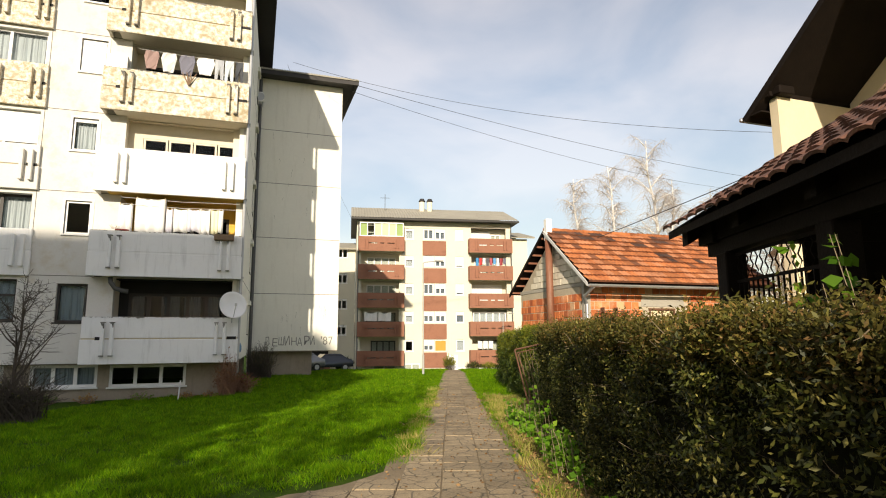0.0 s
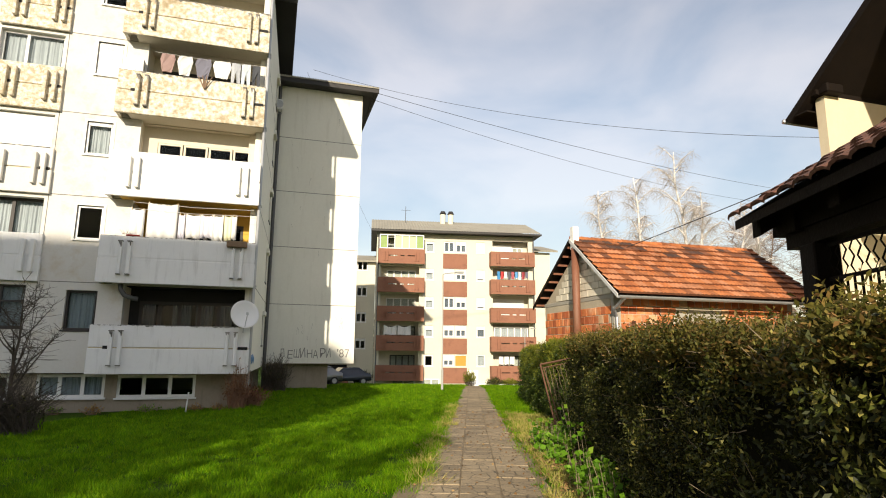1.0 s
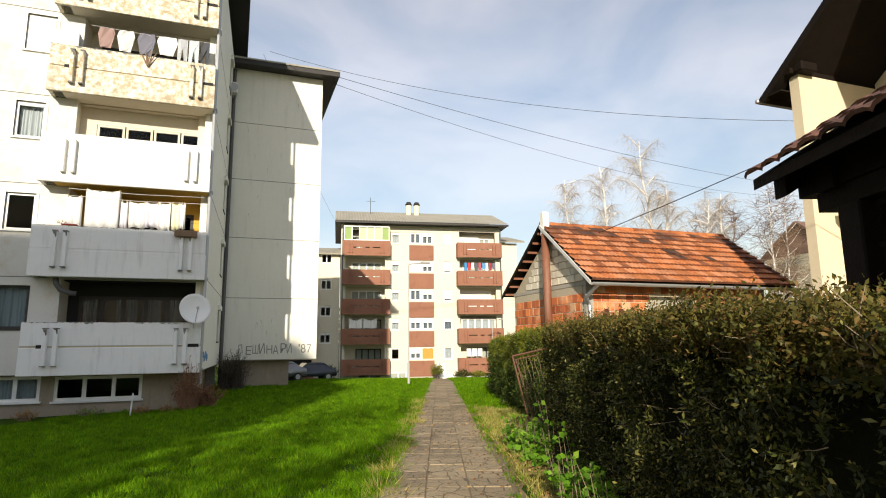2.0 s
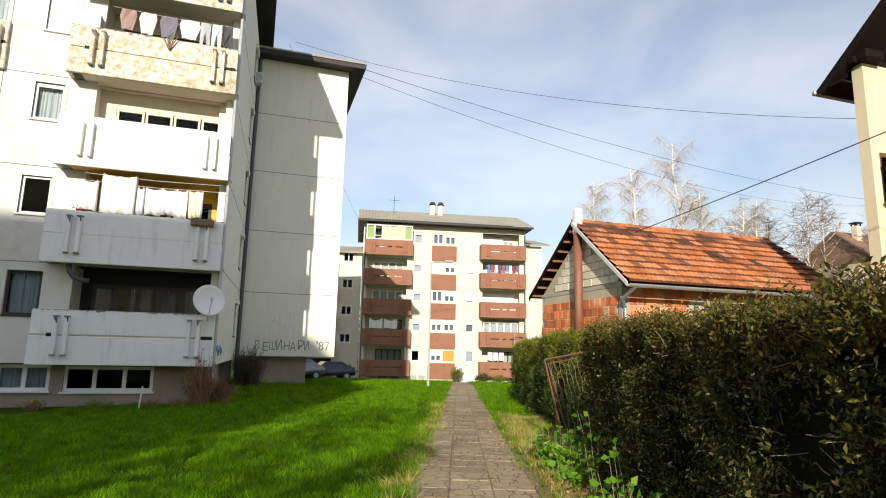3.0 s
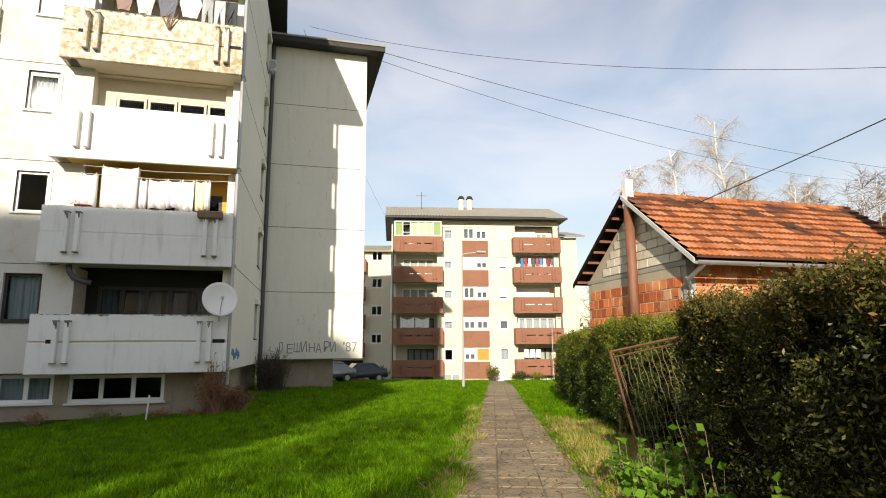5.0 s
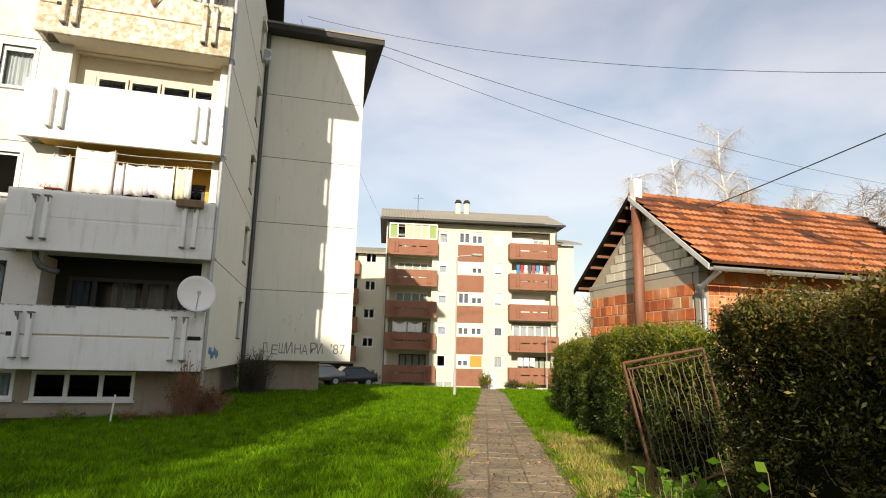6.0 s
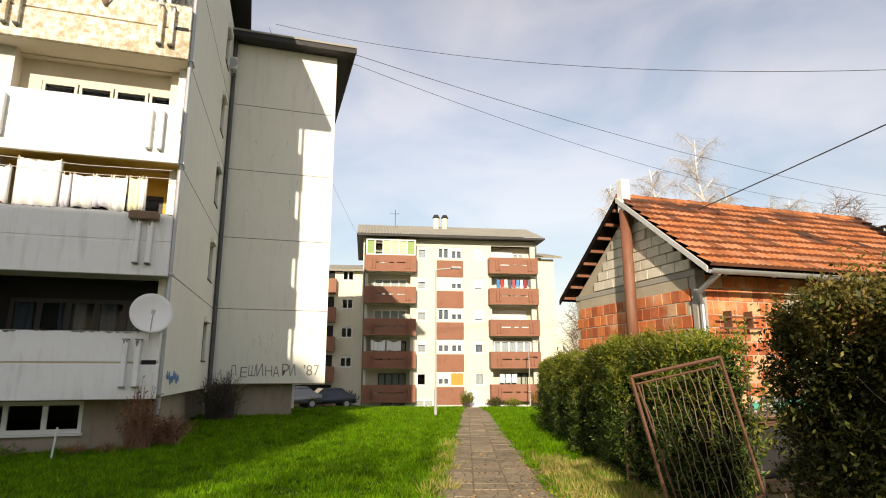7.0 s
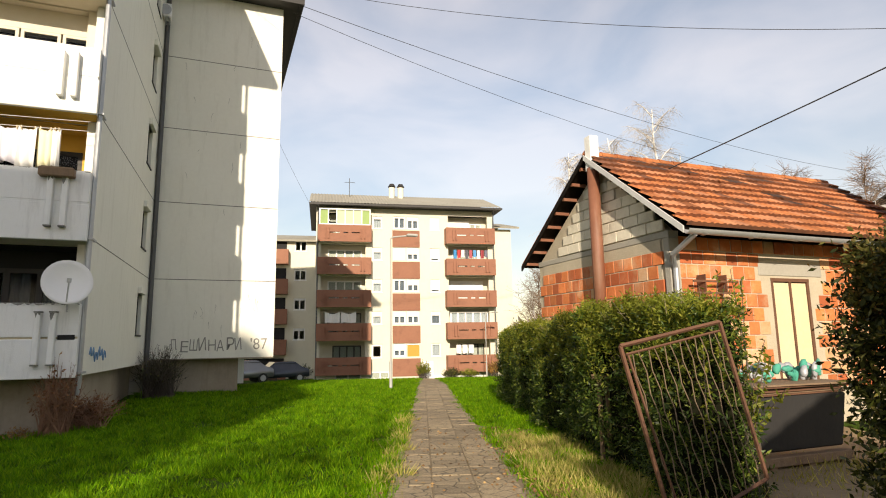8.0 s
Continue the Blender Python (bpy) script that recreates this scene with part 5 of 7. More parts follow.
def shed_pieces():
    """Tiles and blocks, laid one by one."""
    rnd = random.Random(4)
    # roof tiles on the slope towards the garden, ridge tiles
    ye, ze = SY0 - 0.68, EAVE_Z
    sl = math.hypot(RIDGE_Y - ye, RIDGE_Z - ze)
    ang = math.atan2(RIDGE_Z - ze, RIDGE_Y - ye)
    rows, cols = 10, 26
    rw, cw = sl / rows, (SX1 + 0.42 - (SX0 - 0.28)) / cols
    bm = bmesh.new()
    prof = [(0.0, 0.0), (0.12, 0.018), (0.24, 0.022), (0.36, 0.010), (0.5, 0.004), (0.64, 0.010), (0.76, 0.022), (0.88, 0.018), (1.0, 0.0)]
    lo = [[bm.verts.new(((u - 0.5) * cw * 1.02, yy, w + zz)) for u, w in prof] for yy, zz in ((-0.03, 0.062), (rw * 1.08, 0.0))]
    un = [bm.verts.new(((u - 0.5) * cw * 1.02, -0.02, 0.004)) for u, w in prof]
    for i in range(len(prof) - 1):
        bm.faces.new((lo[0][i], lo[0][i + 1], lo[1][i + 1], lo[1][i]))
        # lip faces take the duller tile colour to paint each course's shadow line
        bm.faces.new((un[i], un[i + 1], lo[0][i + 1], lo[0][i])).material_index = 1
    tiles = []
    for mat in (M_TILE, M_TILE_PALE, M_TILE_DULL, M_TILE_BLACK):
        tile = bpy.data.meshes.new("tile")
        bm.to_mesh(tile)
        tile.materials.append(mat)
        tile.materials.append(M_TILE_DULL)
        tiles.append(tile)
    bm.free()
    for r in range(rows):
        for c in range(cols):
            x = SX0 - 0.28 + (c + 0.5) * cw
            t = r / rows
            m = Matrix.Translation((x, ye + (RIDGE_Y - ye) * t, ze + (RIDGE_Z - ze) * t + 0.005)) @ Matrix.Rotation(ang + rnd.uniform(-0.012, 0.012), 4, "X") @ Matrix.Rotation(rnd.uniform(-0.02, 0.02), 4, "Z")
            # lichen and soot on the upper courses; last columns darkened for a shadow
            dirt_shadow = noise.noise(Vector((c * 0.42, r * 0.75, 3.3))) + 0.5 * noise.noise(Vector((c * 0.9, r * 1.7, 9.1))) + 0.075 * (r - 5) + 0.5 * (c > 23)
            kind = 3 if dirt_shadow > 0.50 and rnd.random() < 0.8 else 2 if dirt_shadow > 0.22 and rnd.random() < 0.8 else 1 if rnd.random() < 0.28 else 0
            share("tile", tiles[kind], m, shed)
    bm = bmesh.new()
    vs = [bm.verts.new(p) for p in ((SX0 - 0.28, SY1 + 0.46, EAVE_Z + 0.02), (SX1 + 0.42, SY1 + 0.46, EAVE_Z + 0.02), (SX1 + 0.42, RIDGE_Y, RIDGE_Z + 0.01), (SX0 - 0.28, RIDGE_Y, RIDGE_Z + 0.01))]
    thicken(bm, geom=[bm.faces.new(vs)], thickness=0.03)
    part("roof_slope", bm, M_TILE, shed)
    bm = bmesh.new()
    tube(bm, [(-0.19, 0, 0), (0.19, 0, 0)], 0.09, 10, 0.075)
    me = bpy.data.meshes.new("ridge_tile")
    bm.to_mesh(me)
    bm.free()
    me.materials.append(M_TILE)
    for i in range(19):
        share("ridge_tile", me, Matrix.Translation((SX0 - 0.08 + i * 0.358, RIDGE_Y, RIDGE_Z + 0.0)) @ Matrix.Rotation(rnd.uniform(-0.03, 0.03), 4, "Y"), shed)
    # clay blocks
    bw, bh = 0.255, 0.2365
    front = cuboid_mesh("block", bw - 0.016, 0.06, bh - 0.016, M_CLAYBLOCK)
    side = cuboid_mesh("block", 0.06, bw - 0.016, bh - 0.016, M_CLAYBLOCK)
    half = cuboid_mesh("block", bw / 2 - 0.016, 0.06, bh - 0.016, M_CLAYBLOCK)
    pale_front = cuboid_mesh("block", bw - 0.016, 0.06, bh - 0.016, M_CLAYPALE)
    pale_side = cuboid_mesh("block", 0.06, bw - 0.016, bh - 0.016, M_CLAYPALE)
    deep_front = cuboid_mesh("block", bw - 0.016, 0.06, bh - 0.016, M_CLAYDEEP)
    deep_side = cuboid_mesh("block", 0.06, bw - 0.016, bh - 0.016, M_CLAYDEEP)

    def choice(low):
        u = rnd.random()
        return 1 if u < (0.45 if low else 0.09) else 2 if u > 0.72 else 0

    for r in range(3, 14):
        z = -0.235 + r * bh
        off = bw / 2 if r % 2 else 0.0
        x = SX0 + 0.2 + off + bw / 2
        if off:
            share("block", half, Matrix.Translation((SX0 + 0.2 + bw / 4, SY0 + 0.022, z + rnd.uniform(-0.003, 0.003))), shed)
        while x < SX1 - 0.1:
            clear = (x + bw / 2 < 10.99 or x - bw / 2 > 11.96 or z > 2.6) and not (10.65 < x < 12.36 and 2.2 < z + bh / 2 and z < 2.62)
            if clear and z < 2.86:
                share("block", (front, pale_front, deep_front)[choice(z < 1.5)], Matrix.Translation((x, SY0 + 0.022 + rnd.uniform(-0.004, 0.004), z + rnd.uniform(-0.003, 0.003))), shed)
            x += bw
        if z > 1.2 and z < 2.8:
            y = SY0 + 0.16 + off + bw / 2
            while y < SY1 + 0.12:
                share("block", (side, pale_side, deep_side)[choice(False)], Matrix.Translation((SX0 + 0.022 + rnd.uniform(-0.004, 0.004), y, z + rnd.uniform(-0.003, 0.003))), shed)
                y += bw
    # pale blocks in the gable
    lw, lh = 0.40, 0.205
    pale = cuboid_mesh("block", 0.05, lw - 0.014, lh - 0.014, M_LIMEBLOCK)
    for r in range(8):
        z = 3.15 + r * lh
        y = SY0 + 0.1 + (lw / 2 if r % 2 else 0) + lw / 2
        while y < SY1 + 0.2:
            top = 3.02 + 1.64 * (1 - abs(y - RIDGE_Y) / 2.12)
            if z + lh / 2 < top - 0.12 * (1 if abs(y - RIDGE_Y) > 0.5 else 0) + 0.02:
                share("block", pale, Matrix.Translation((SX0 + 0.012 + rnd.uniform(-0.003, 0.003), y, z)), shed)
            y += lw


# ---------- leaning gate, box and rubbish by the shed ----------
def leaning_gate():
    tl, tr, br, bl = Vector((4.72, 11.05, 1.22)), Vector((5.72, 11.05, 1.40)), Vector((6.02, 11.0, 0.16)), Vector((5.02, 10.95, -0.12))
    g = thing("garden_gate", (5.4, 11.0, -0.12), "rusty steel gate leaning against the hedge", "gate")

    def bar(a, b, r, name, seg=4):
        bm = bmesh.new()
        tube(bm, [a, b], r, seg)
        part(name, bm, M_RUST, g)

    for a, b in ((tl, tr), (tr, br), (br, bl), (bl, tl)):
        bar(a, b, 0.0165, "frame_bar")
    dn = (bl - tl).normalized()
    bar(tl + dn * 0.07 + (tr - tl) * 0.03, tr + dn * 0.07 - (tr - tl) * 0.03, 0.010, "rail")
    bar(tl + (tr - tl) * 0.045 + dn * 0.08, bl + (br - bl) * 0.10, 0.010, "inner_stile")
    n = 13
    m_wire = surface("pale_rusty_wire", (0.15, 0.10, 0.065), (0.24, 0.17, 0.11), fine=25, bump=0.1, rough=0.6)
    for i in range(1, n):
        t = i / n
        a, b = tl + (tr - tl) * t + dn * 0.07, bl + (br - bl) * t
        bm = bmesh.new()
        pts = [a + (b - a) * (j / 8) + (tr - tl).normalized() * 0.012 * (1 if (j + i) % 2 else -1) for j in range(9)]
        tube(bm, pts, 0.0042, 4)
        part("lattice_wire", bm, m_wire, g)


leaning_gate()


def rubbish_box():
    b = thing("storage_box", (7.9, 12.5, -0.15), "low box covered with dark sheet and old boards", "box")
    bm = boxes((7.28, 8.85, 12.25, 12.95, 0.0, 0.62), bevel=0.02)
    for v in bm.verts:
        v.co.y += 0.16 * (v.co.z - 0.6) * (-1 if v.co.y < 12.5 else 0.2)
    part("body", bm, M_BLACKSHEET, b, "dark grey sheeting")
    rnd = random.Random(5)
    for i in range(6):
        z = 0.625 + 0.022 * i
        m = Matrix.Translation((8.0 + rnd.uniform(-0.1, 0.1), 12.55 + rnd.uniform(-0.08, 0.08), z)) @ Matrix.Rotation(rnd.uniform(-0.06, 0.06), 4, "Z")
        part("board", boxes((-0.78, 0.82, -0.36, 0.36, 0, 0.018)), M_WOOD if i % 2 else M_RUST, b, M=m)
    part("sill_beam", boxes((7.3, 8.8, 12.2, 12.32, -0.12, -0.02), bevel=0.008), M_WOOD, b)
    for x in (7.5, 8.1, 8.6):
        part("leg", boxes((x, x + 0.1, 12.22, 12.34, -0.3, -0.12)), M_WOOD, b)
    m_green = surface("green_net_bag", (0.03, 0.26, 0.19), (0.08, 0.40, 0.28), (0.30, 0.30, 0.28), fine=30, bump=0.3)
    m_grey = surface("bottles", (0.25, 0.27, 0.30), (0.45, 0.45, 0.46), fine=20, bump=0.2, rough=0.35)
    for nm, cx, lab in (("rubbish_bag", 7.85, "green net bag of bottles"), ("rubbish_bag", 8.5, "green and grey bag of rubbish")):
        t = thing(nm, (cx, 12.5, 0.76), lab, "bag")
        for i in range(22):
            bm = bmesh.new()
            bmesh.ops.create_icosphere(bm, subdivisions=2, radius=1, matrix=Matrix.Translation((cx + rnd.uniform(-0.24, 0.24), 12.5 + rnd.uniform(-0.14, 0.14), 0.80 + rnd.uniform(0, 0.14))) @ Euler((rnd.uniform(0, 3), rnd.uniform(0, 3), 0)).to_matrix().to_4x4() @ Matrix.Diagonal((rnd.uniform(0.05, 0.10), rnd.uniform(0.025, 0.05), rnd.uniform(0.025, 0.05), 1)))
            for v in bm.verts:
                v.co += Vector((noise.noise(v.co * 25), noise.noise(v.co * 25 + Vector((5, 0, 0))), noise.noise(v.co * 25 + Vector((0, 9, 0))))) * 0.02
            part("lump", bm, m_green if i % 2 else m_grey, t, smooth=True)
    st = thing("wooden_fence", (6.9, 13.6, -0.2), "low weathered stake fence beside the shed", "fence")
    for i in range(9):
        x = 6.2 + i * 0.11
        part("stake", boxes((x, x + 0.045, 13.4, 13.43, -0.25, 0.86 + rnd.uniform(-0.05, 0.05))), M_WOOD, st)
    part("rail", boxes((6.15, 7.2, 13.435, 13.46, 0.80, 0.86)), M_WOOD, st)


rubbish_box()


# ---------- house and pavilion over the hedge ----------
M_HOUSE = surface("cream_house_render", (0.66, 0.56, 0.38), (0.74, 0.64, 0.46), (0.60, 0.50, 0.34), fine=10, big=0.6, bump=0.2, streak=0.3)
M_OLDTILE = surface("old_mossy_tile", (0.07, 0.030, 0.020), (0.17, 0.072, 0.042), (0.025, 0.018, 0.014), fine=14, big=3.5, bump=0.8, jitter=0.45)


def slope(bm, x0, x1, y0, z0, y1, z1, t):
    vs = [bm.verts.new(p) for p in ((x0, y0, z0), (x1, y0, z0), (x1, y1, z1), (x0, y1, z1))]
    thicken(bm, geom=[bm.faces.new(vs)], thickness=t)
    return bm


def house():
    h = thing("house", (18, 7, -0.3), "cream rendered house with deep dark eaves and outside stair", "house")
    yr, zr = 8.9, 7.72 + 0.83 * (12.75 - 8.9)
    pane = (13.58, 14.55, 4.75, 5.95)
    part("wall", wall_cells(bmesh.new(), 13.34, 16.2, -0.6, 8.08, [pane], 11.84, 12.1), M_HOUSE, h)
    window(h, *pane, 11.86, splits=(0.5,), frame_mat=M_RUST, bar=0.08, curtain=1, label="brown window frame")
    each("wall", ((16.2, 16.45, 5.2, 11.84, -0.6, 8.08), (16.45, 24, 11.84, 12.1, -0.6, 8.08), (16.45, 24, 5.2, 5.45, -0.6, 8.08), (23.75, 24, 5.45, 11.84, -0.6, 8.08)), M_HOUSE, h)
    bm = bmesh.new()
    a = [bm.verts.new((16.2, y, z)) for y, z in ((5.2, 8.085), (12.1, 8.085), (yr, zr - 0.3))]
    b = [bm.verts.new((16.45, y, z)) for y, z in ((5.2, 8.085), (12.1, 8.085), (yr, zr - 0.3))]
    bm.faces.new(a)
    bm.faces.new(b[::-1])
    for i in range(3):
        bm.faces.new((a[i], b[i], b[(i + 1) % 3], a[(i + 1) % 3]))
    bmesh.ops.recalc_face_normals(bm, faces=bm.faces)
    part("gable", bm, M_HOUSE, h)
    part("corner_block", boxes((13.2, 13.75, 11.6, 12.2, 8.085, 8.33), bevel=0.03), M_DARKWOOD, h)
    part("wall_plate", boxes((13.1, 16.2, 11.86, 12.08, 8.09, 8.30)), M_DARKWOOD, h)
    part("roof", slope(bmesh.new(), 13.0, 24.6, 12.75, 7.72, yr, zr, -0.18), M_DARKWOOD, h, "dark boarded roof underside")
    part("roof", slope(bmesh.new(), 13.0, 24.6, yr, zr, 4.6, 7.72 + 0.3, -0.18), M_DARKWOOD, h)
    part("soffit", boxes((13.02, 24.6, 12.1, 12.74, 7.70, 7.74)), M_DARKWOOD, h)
    part("gutter", boxes((12.98, 24.6, 12.76, 12.88, 7.64, 7.76), bevel=0.03), M_ZINC, h)
    # balcony with a stair rail climbing to it
    part("landing", boxes((13.4, 16.2, 5.3, 10.2, 4.9, 5.1)), M_HOUSE, h)
    y0, z0, y1, z1 = 11.4, 5.72, 5.4, 9.4

    def rail_z(y):
        return min(z0 + (y0 - y) * 0.645, 7.9)

    for off, nm in ((0.0, "handrail"), (-0.85, "bottom_rail")):
        bm = bmesh.new()
        tube(bm, [(13.42, y, rail_z(y) + off) for y in (11.4, 10.2, 9.0, 8.02, 5.4)], 0.045, 6)
        part(nm, bm, M_WOOD, h)
    for i in range(36):
        y = 11.3 - i * 0.165
        part("baluster", boxes((13.40, 13.44, y - 0.055, y + 0.055, rail_z(y) - 0.83, rail_z(y) - 0.03)), M_WOOD, h)


house()
PM = Matrix(((UY, UX, 0, -0.24), (-UX, UY, 0, 0.13), (0, 0, 1, 0), (0, 0, 0, 1)))     # x across the path, y along it


def pavilion():
    p = thing("garden_pavilion", (*to_world(3, 3.6), 0.0), "dark timber garden pavilion with old clay tiled roof", "pavilion")
    q0, q1, s0, s1, z0, sl = 1.88, 5.4, -3.5, 5.48, 2.46, 0.61
    def plank(qa, qb, sa, sb, drop, thick, name):
        bm = bmesh.new()
        vs = [bm.verts.new(v) for v in ((qa, sa, z0 + (qa - q0) * sl - drop), (qa, sb, z0 + (qa - q0) * sl - drop), (qb, sb, z0 + (qb - q0) * sl - drop), (qb, sa, z0 + (qb - q0) * sl - drop))]
        lo = [bm.verts.new(v.co - Vector((0, 0, thick))) for v in vs]
        bm.faces.new(vs)
        bm.faces.new(lo[::-1])
        for k in range(4):
            bm.faces.new((vs[k], lo[k], lo[(k + 1) % 4], vs[(k + 1) % 4]))
        bmesh.ops.recalc_face_normals(bm, faces=bm.faces)
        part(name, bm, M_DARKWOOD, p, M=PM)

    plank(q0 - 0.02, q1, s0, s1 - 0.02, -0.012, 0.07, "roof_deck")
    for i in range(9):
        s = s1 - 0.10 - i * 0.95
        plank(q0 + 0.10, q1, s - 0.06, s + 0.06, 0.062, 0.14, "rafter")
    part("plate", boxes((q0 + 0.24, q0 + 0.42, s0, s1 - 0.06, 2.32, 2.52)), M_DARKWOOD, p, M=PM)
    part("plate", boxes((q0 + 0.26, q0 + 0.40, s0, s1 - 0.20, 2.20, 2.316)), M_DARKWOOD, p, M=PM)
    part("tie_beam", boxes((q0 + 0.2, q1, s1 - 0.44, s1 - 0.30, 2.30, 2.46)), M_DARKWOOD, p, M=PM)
    # added near-black panel that fills the dark below the roof slope
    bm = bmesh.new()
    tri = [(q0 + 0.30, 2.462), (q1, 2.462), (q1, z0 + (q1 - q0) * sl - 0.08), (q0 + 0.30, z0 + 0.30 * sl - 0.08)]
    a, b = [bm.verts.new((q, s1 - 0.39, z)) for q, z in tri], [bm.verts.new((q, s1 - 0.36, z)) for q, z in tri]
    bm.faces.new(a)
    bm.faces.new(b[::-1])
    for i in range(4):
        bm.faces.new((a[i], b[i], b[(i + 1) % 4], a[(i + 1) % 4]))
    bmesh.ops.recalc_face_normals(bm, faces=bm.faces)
    part("gable_shade_board", bm, M_DARKWOOD, p, M=PM)
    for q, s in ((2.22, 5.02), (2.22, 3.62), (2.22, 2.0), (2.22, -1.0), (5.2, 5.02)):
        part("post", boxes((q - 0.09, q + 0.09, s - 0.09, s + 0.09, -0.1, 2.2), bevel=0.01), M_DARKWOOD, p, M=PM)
    # added boards, no known wall: they stand for the darkness inside
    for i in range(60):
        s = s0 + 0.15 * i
        part("back_shade_board", boxes((5.28, 5.31, s, s + 0.146, -0.1, 4.5)), M_DARKWOOD, p, M=PM)
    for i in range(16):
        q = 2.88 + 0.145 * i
        part("end_shade_board", boxes((q, q + 0.141, 5.06, 5.09, -0.1, 2.30)), M_DARKWOOD, p, M=PM)
    # tiles, laid singly
    rows, rw = 9, 0.29
    bm = bmesh.new()
    cw = 0.185
    prof = [(-0.5, 0.0), (-0.3, 0.022), (0.0, 0.031), (0.3, 0.022), (0.5, 0.0)]
    a = [bm.verts.new((-0.03, u * cw * 1.05, w + 0.04)) for u, w in prof]
    b = [bm.verts.new((rw * 1.1, u * cw * 1.05, w + 0.01)) for u, w in prof]
    c = [bm.verts.new((-0.03, u * cw * 1.05, w + 0.018)) for u, w in prof]
    for i in range(4):
        bm.faces.new((a[i], b[i], b[i + 1], a[i + 1]))
        bm.faces.new((c[i], a[i], a[i + 1], c[i + 1]))
    me = bpy.data.meshes.new("tile")
    bm.to_mesh(me)
    bm.free()
    me.materials.append(M_OLDTILE)
    rnd = random.Random(12)
    for r in range(rows):
        for k in range(33):
            s = s1 - 0.10 - k * cw
            q = q0 - 0.02 + r * rw * math.cos(math.atan(sl))
            m = PM @ Matrix.Translation((q, s, z0 + 0.02 + (q - q0) * sl)) @ Matrix.Rotation(-math.atan(sl) + rnd.uniform(-0.03, 0.03), 4, "Y") @ Matrix.Rotation(rnd.uniform(-0.04, 0.04), 4, "Z")
            share("tile", me, m, p)
    # iron grille between the posts
    fr = [part("grille_rail", boxes((2.21, 2.23, 3.71, 4.93, z, z + 0.025)), M_DARKWOOD, p, M=PM) for z in (2.16, 1.93, 1.2)]
    for i in range(17):
        s = 3.75 + i * 0.072
        bm = bmesh.new()
        tube(bm, [(2.22, s + 0.02 * (1 if j % 2 else -1) * (1 if i % 2 else -1), 1.95 + j * 0.0545) for j in range(5)], 0.006, 4)
        part("lattice_bar", bm, M_DARKWOOD, fr[0], M=PM)
        part("grille_bar", boxes((2.214, 2.226, s - 0.006, s + 0.006, 1.225, 1.93)), M_DARKWOOD, fr[2], M=PM)


pavilion()


def chair_stack():
    m = surface("white_plastic", (0.70, 0.70, 0.68), (0.78, 0.78, 0.77), fine=5, bump=0, rough=0.4)
    for q, s in ((2.75, 5.75), (3.1, 6.3), (2.9, 7.0)):
        t = thing("garden_chair", (*to_world(s, q), 0.0), "stacked white plastic garden chair with slatted back", "chair", "stacked garden chairs")
        M = PM @ Matrix.Translation((q, s, 0))
        for k in range(7):
            x = -0.24 + k * 0.08
            bm = bmesh.new()
            tube(bm, [(x, 0.0, 0.45), (x, 0.05, 0.95), (x, 0.12, 1.46), (x, 0.18, 1.54), (x, 0.25, 1.47)], 0.024, 6)
            part("slat", bm, m, t, M=M)
        for x in (-0.26, 0.26):
            for y in (-0.4, 0.05):
                bm = bmesh.new()
                tube(bm, [(x, y, -0.08), (x * 0.95, y, 0.45)], 0.025, 6)
                part("leg", bm, m, t, M=M)
        part("seat", boxes((-0.27, 0.27, -0.42, 0.06, 0.43, 0.47), bevel=0.01), m, t, M=M)


chair_stack()

# ---------- lamp posts ----------
M_LAMP = surface("galvanised_post", (0.34, 0.34, 0.32), (0.45, 0.45, 0.42), (0.30, 0.22, 0.15), fine=8, bump=0.05, rough=0.5, streak=0.4)
for (x, y), h, lab in (((7.95, 28.35), 5.6, "slim grey street lamp post on the lawn"), ((22.6, 51.0), 5.2, "slim grey lamp post beside the far flats")):
    g = float(ground_z(x, y))
    L = thing("street_lamp", (x, y, g), lab, "lamp", "street lamps")
    bm = bmesh.new()
    tube(bm, [(x, y, g - 0.05), (x, y, g + 1.1), (x, y, g + h)], 0.042, 10, 0.028)
    part("post", bm, M_LAMP, L)
    bm = bmesh.new()
    tube(bm, [(x, y, g - 0.05), (x, y, g + 1.0)], 0.058, 10)
    part("base_sleeve", bm, M_LAMP, L)
    bm = bmesh.new()
    tube(bm, [(x, y, g + h), (x + 0.12, y - 0.03, g + h + 0.05), (x + 0.75, y - 0.25, g + h + 0.10)], 0.03, 8)
    part("arm", bm, M_LAMP, L)
    part("lantern", boxes((x + 0.55, x + 0.98, y - 0.38, y - 0.2, g + h + 0.05, g + h + 0.15), bevel=0.03), M_LAMP, L)


# ---------- overhead wires ----------
M_WIRE = surface("black_cable", (0.02, 0.02, 0.02), (0.04, 0.04, 0.04), fine=10, bump=0)


def wire(a, b, sag, r):
    a, b = Vector(a), Vector(b)
    t = thing("overhead_cable", a, "thin black overhead cable slung between buildings", "cable", "overhead cables")
    pts = [a + (b - a) * (i / 24) - Vector((0, 0, sag * 4 * (i / 24) * (1 - i / 24))) for i in range(25)]
    bm = bmesh.new()
    tube(bm, pts, r, 5)
    part("strand", bm, M_WIRE, t)


wire((1.28, 29.54, 15.6), (22.3, 11.86, 8.11), 1.31, 0.009)
wire((4.4, 29.7, 14.9), (81.6, 47.4, 19.3), 2.0, 0.013)
wire((4.3, 29.9, 14.6), (72.9, 51.5, 19.8), 2.5, 0.011)
wire((10.2, 16.55, 4.6), (13.2, -2.1, 7.62), 0.19, 0.012)
wire((1.0, 29.7, 15.5), (9.7, 58.0, 12.6), 0.6, 0.008)
shed_pieces()


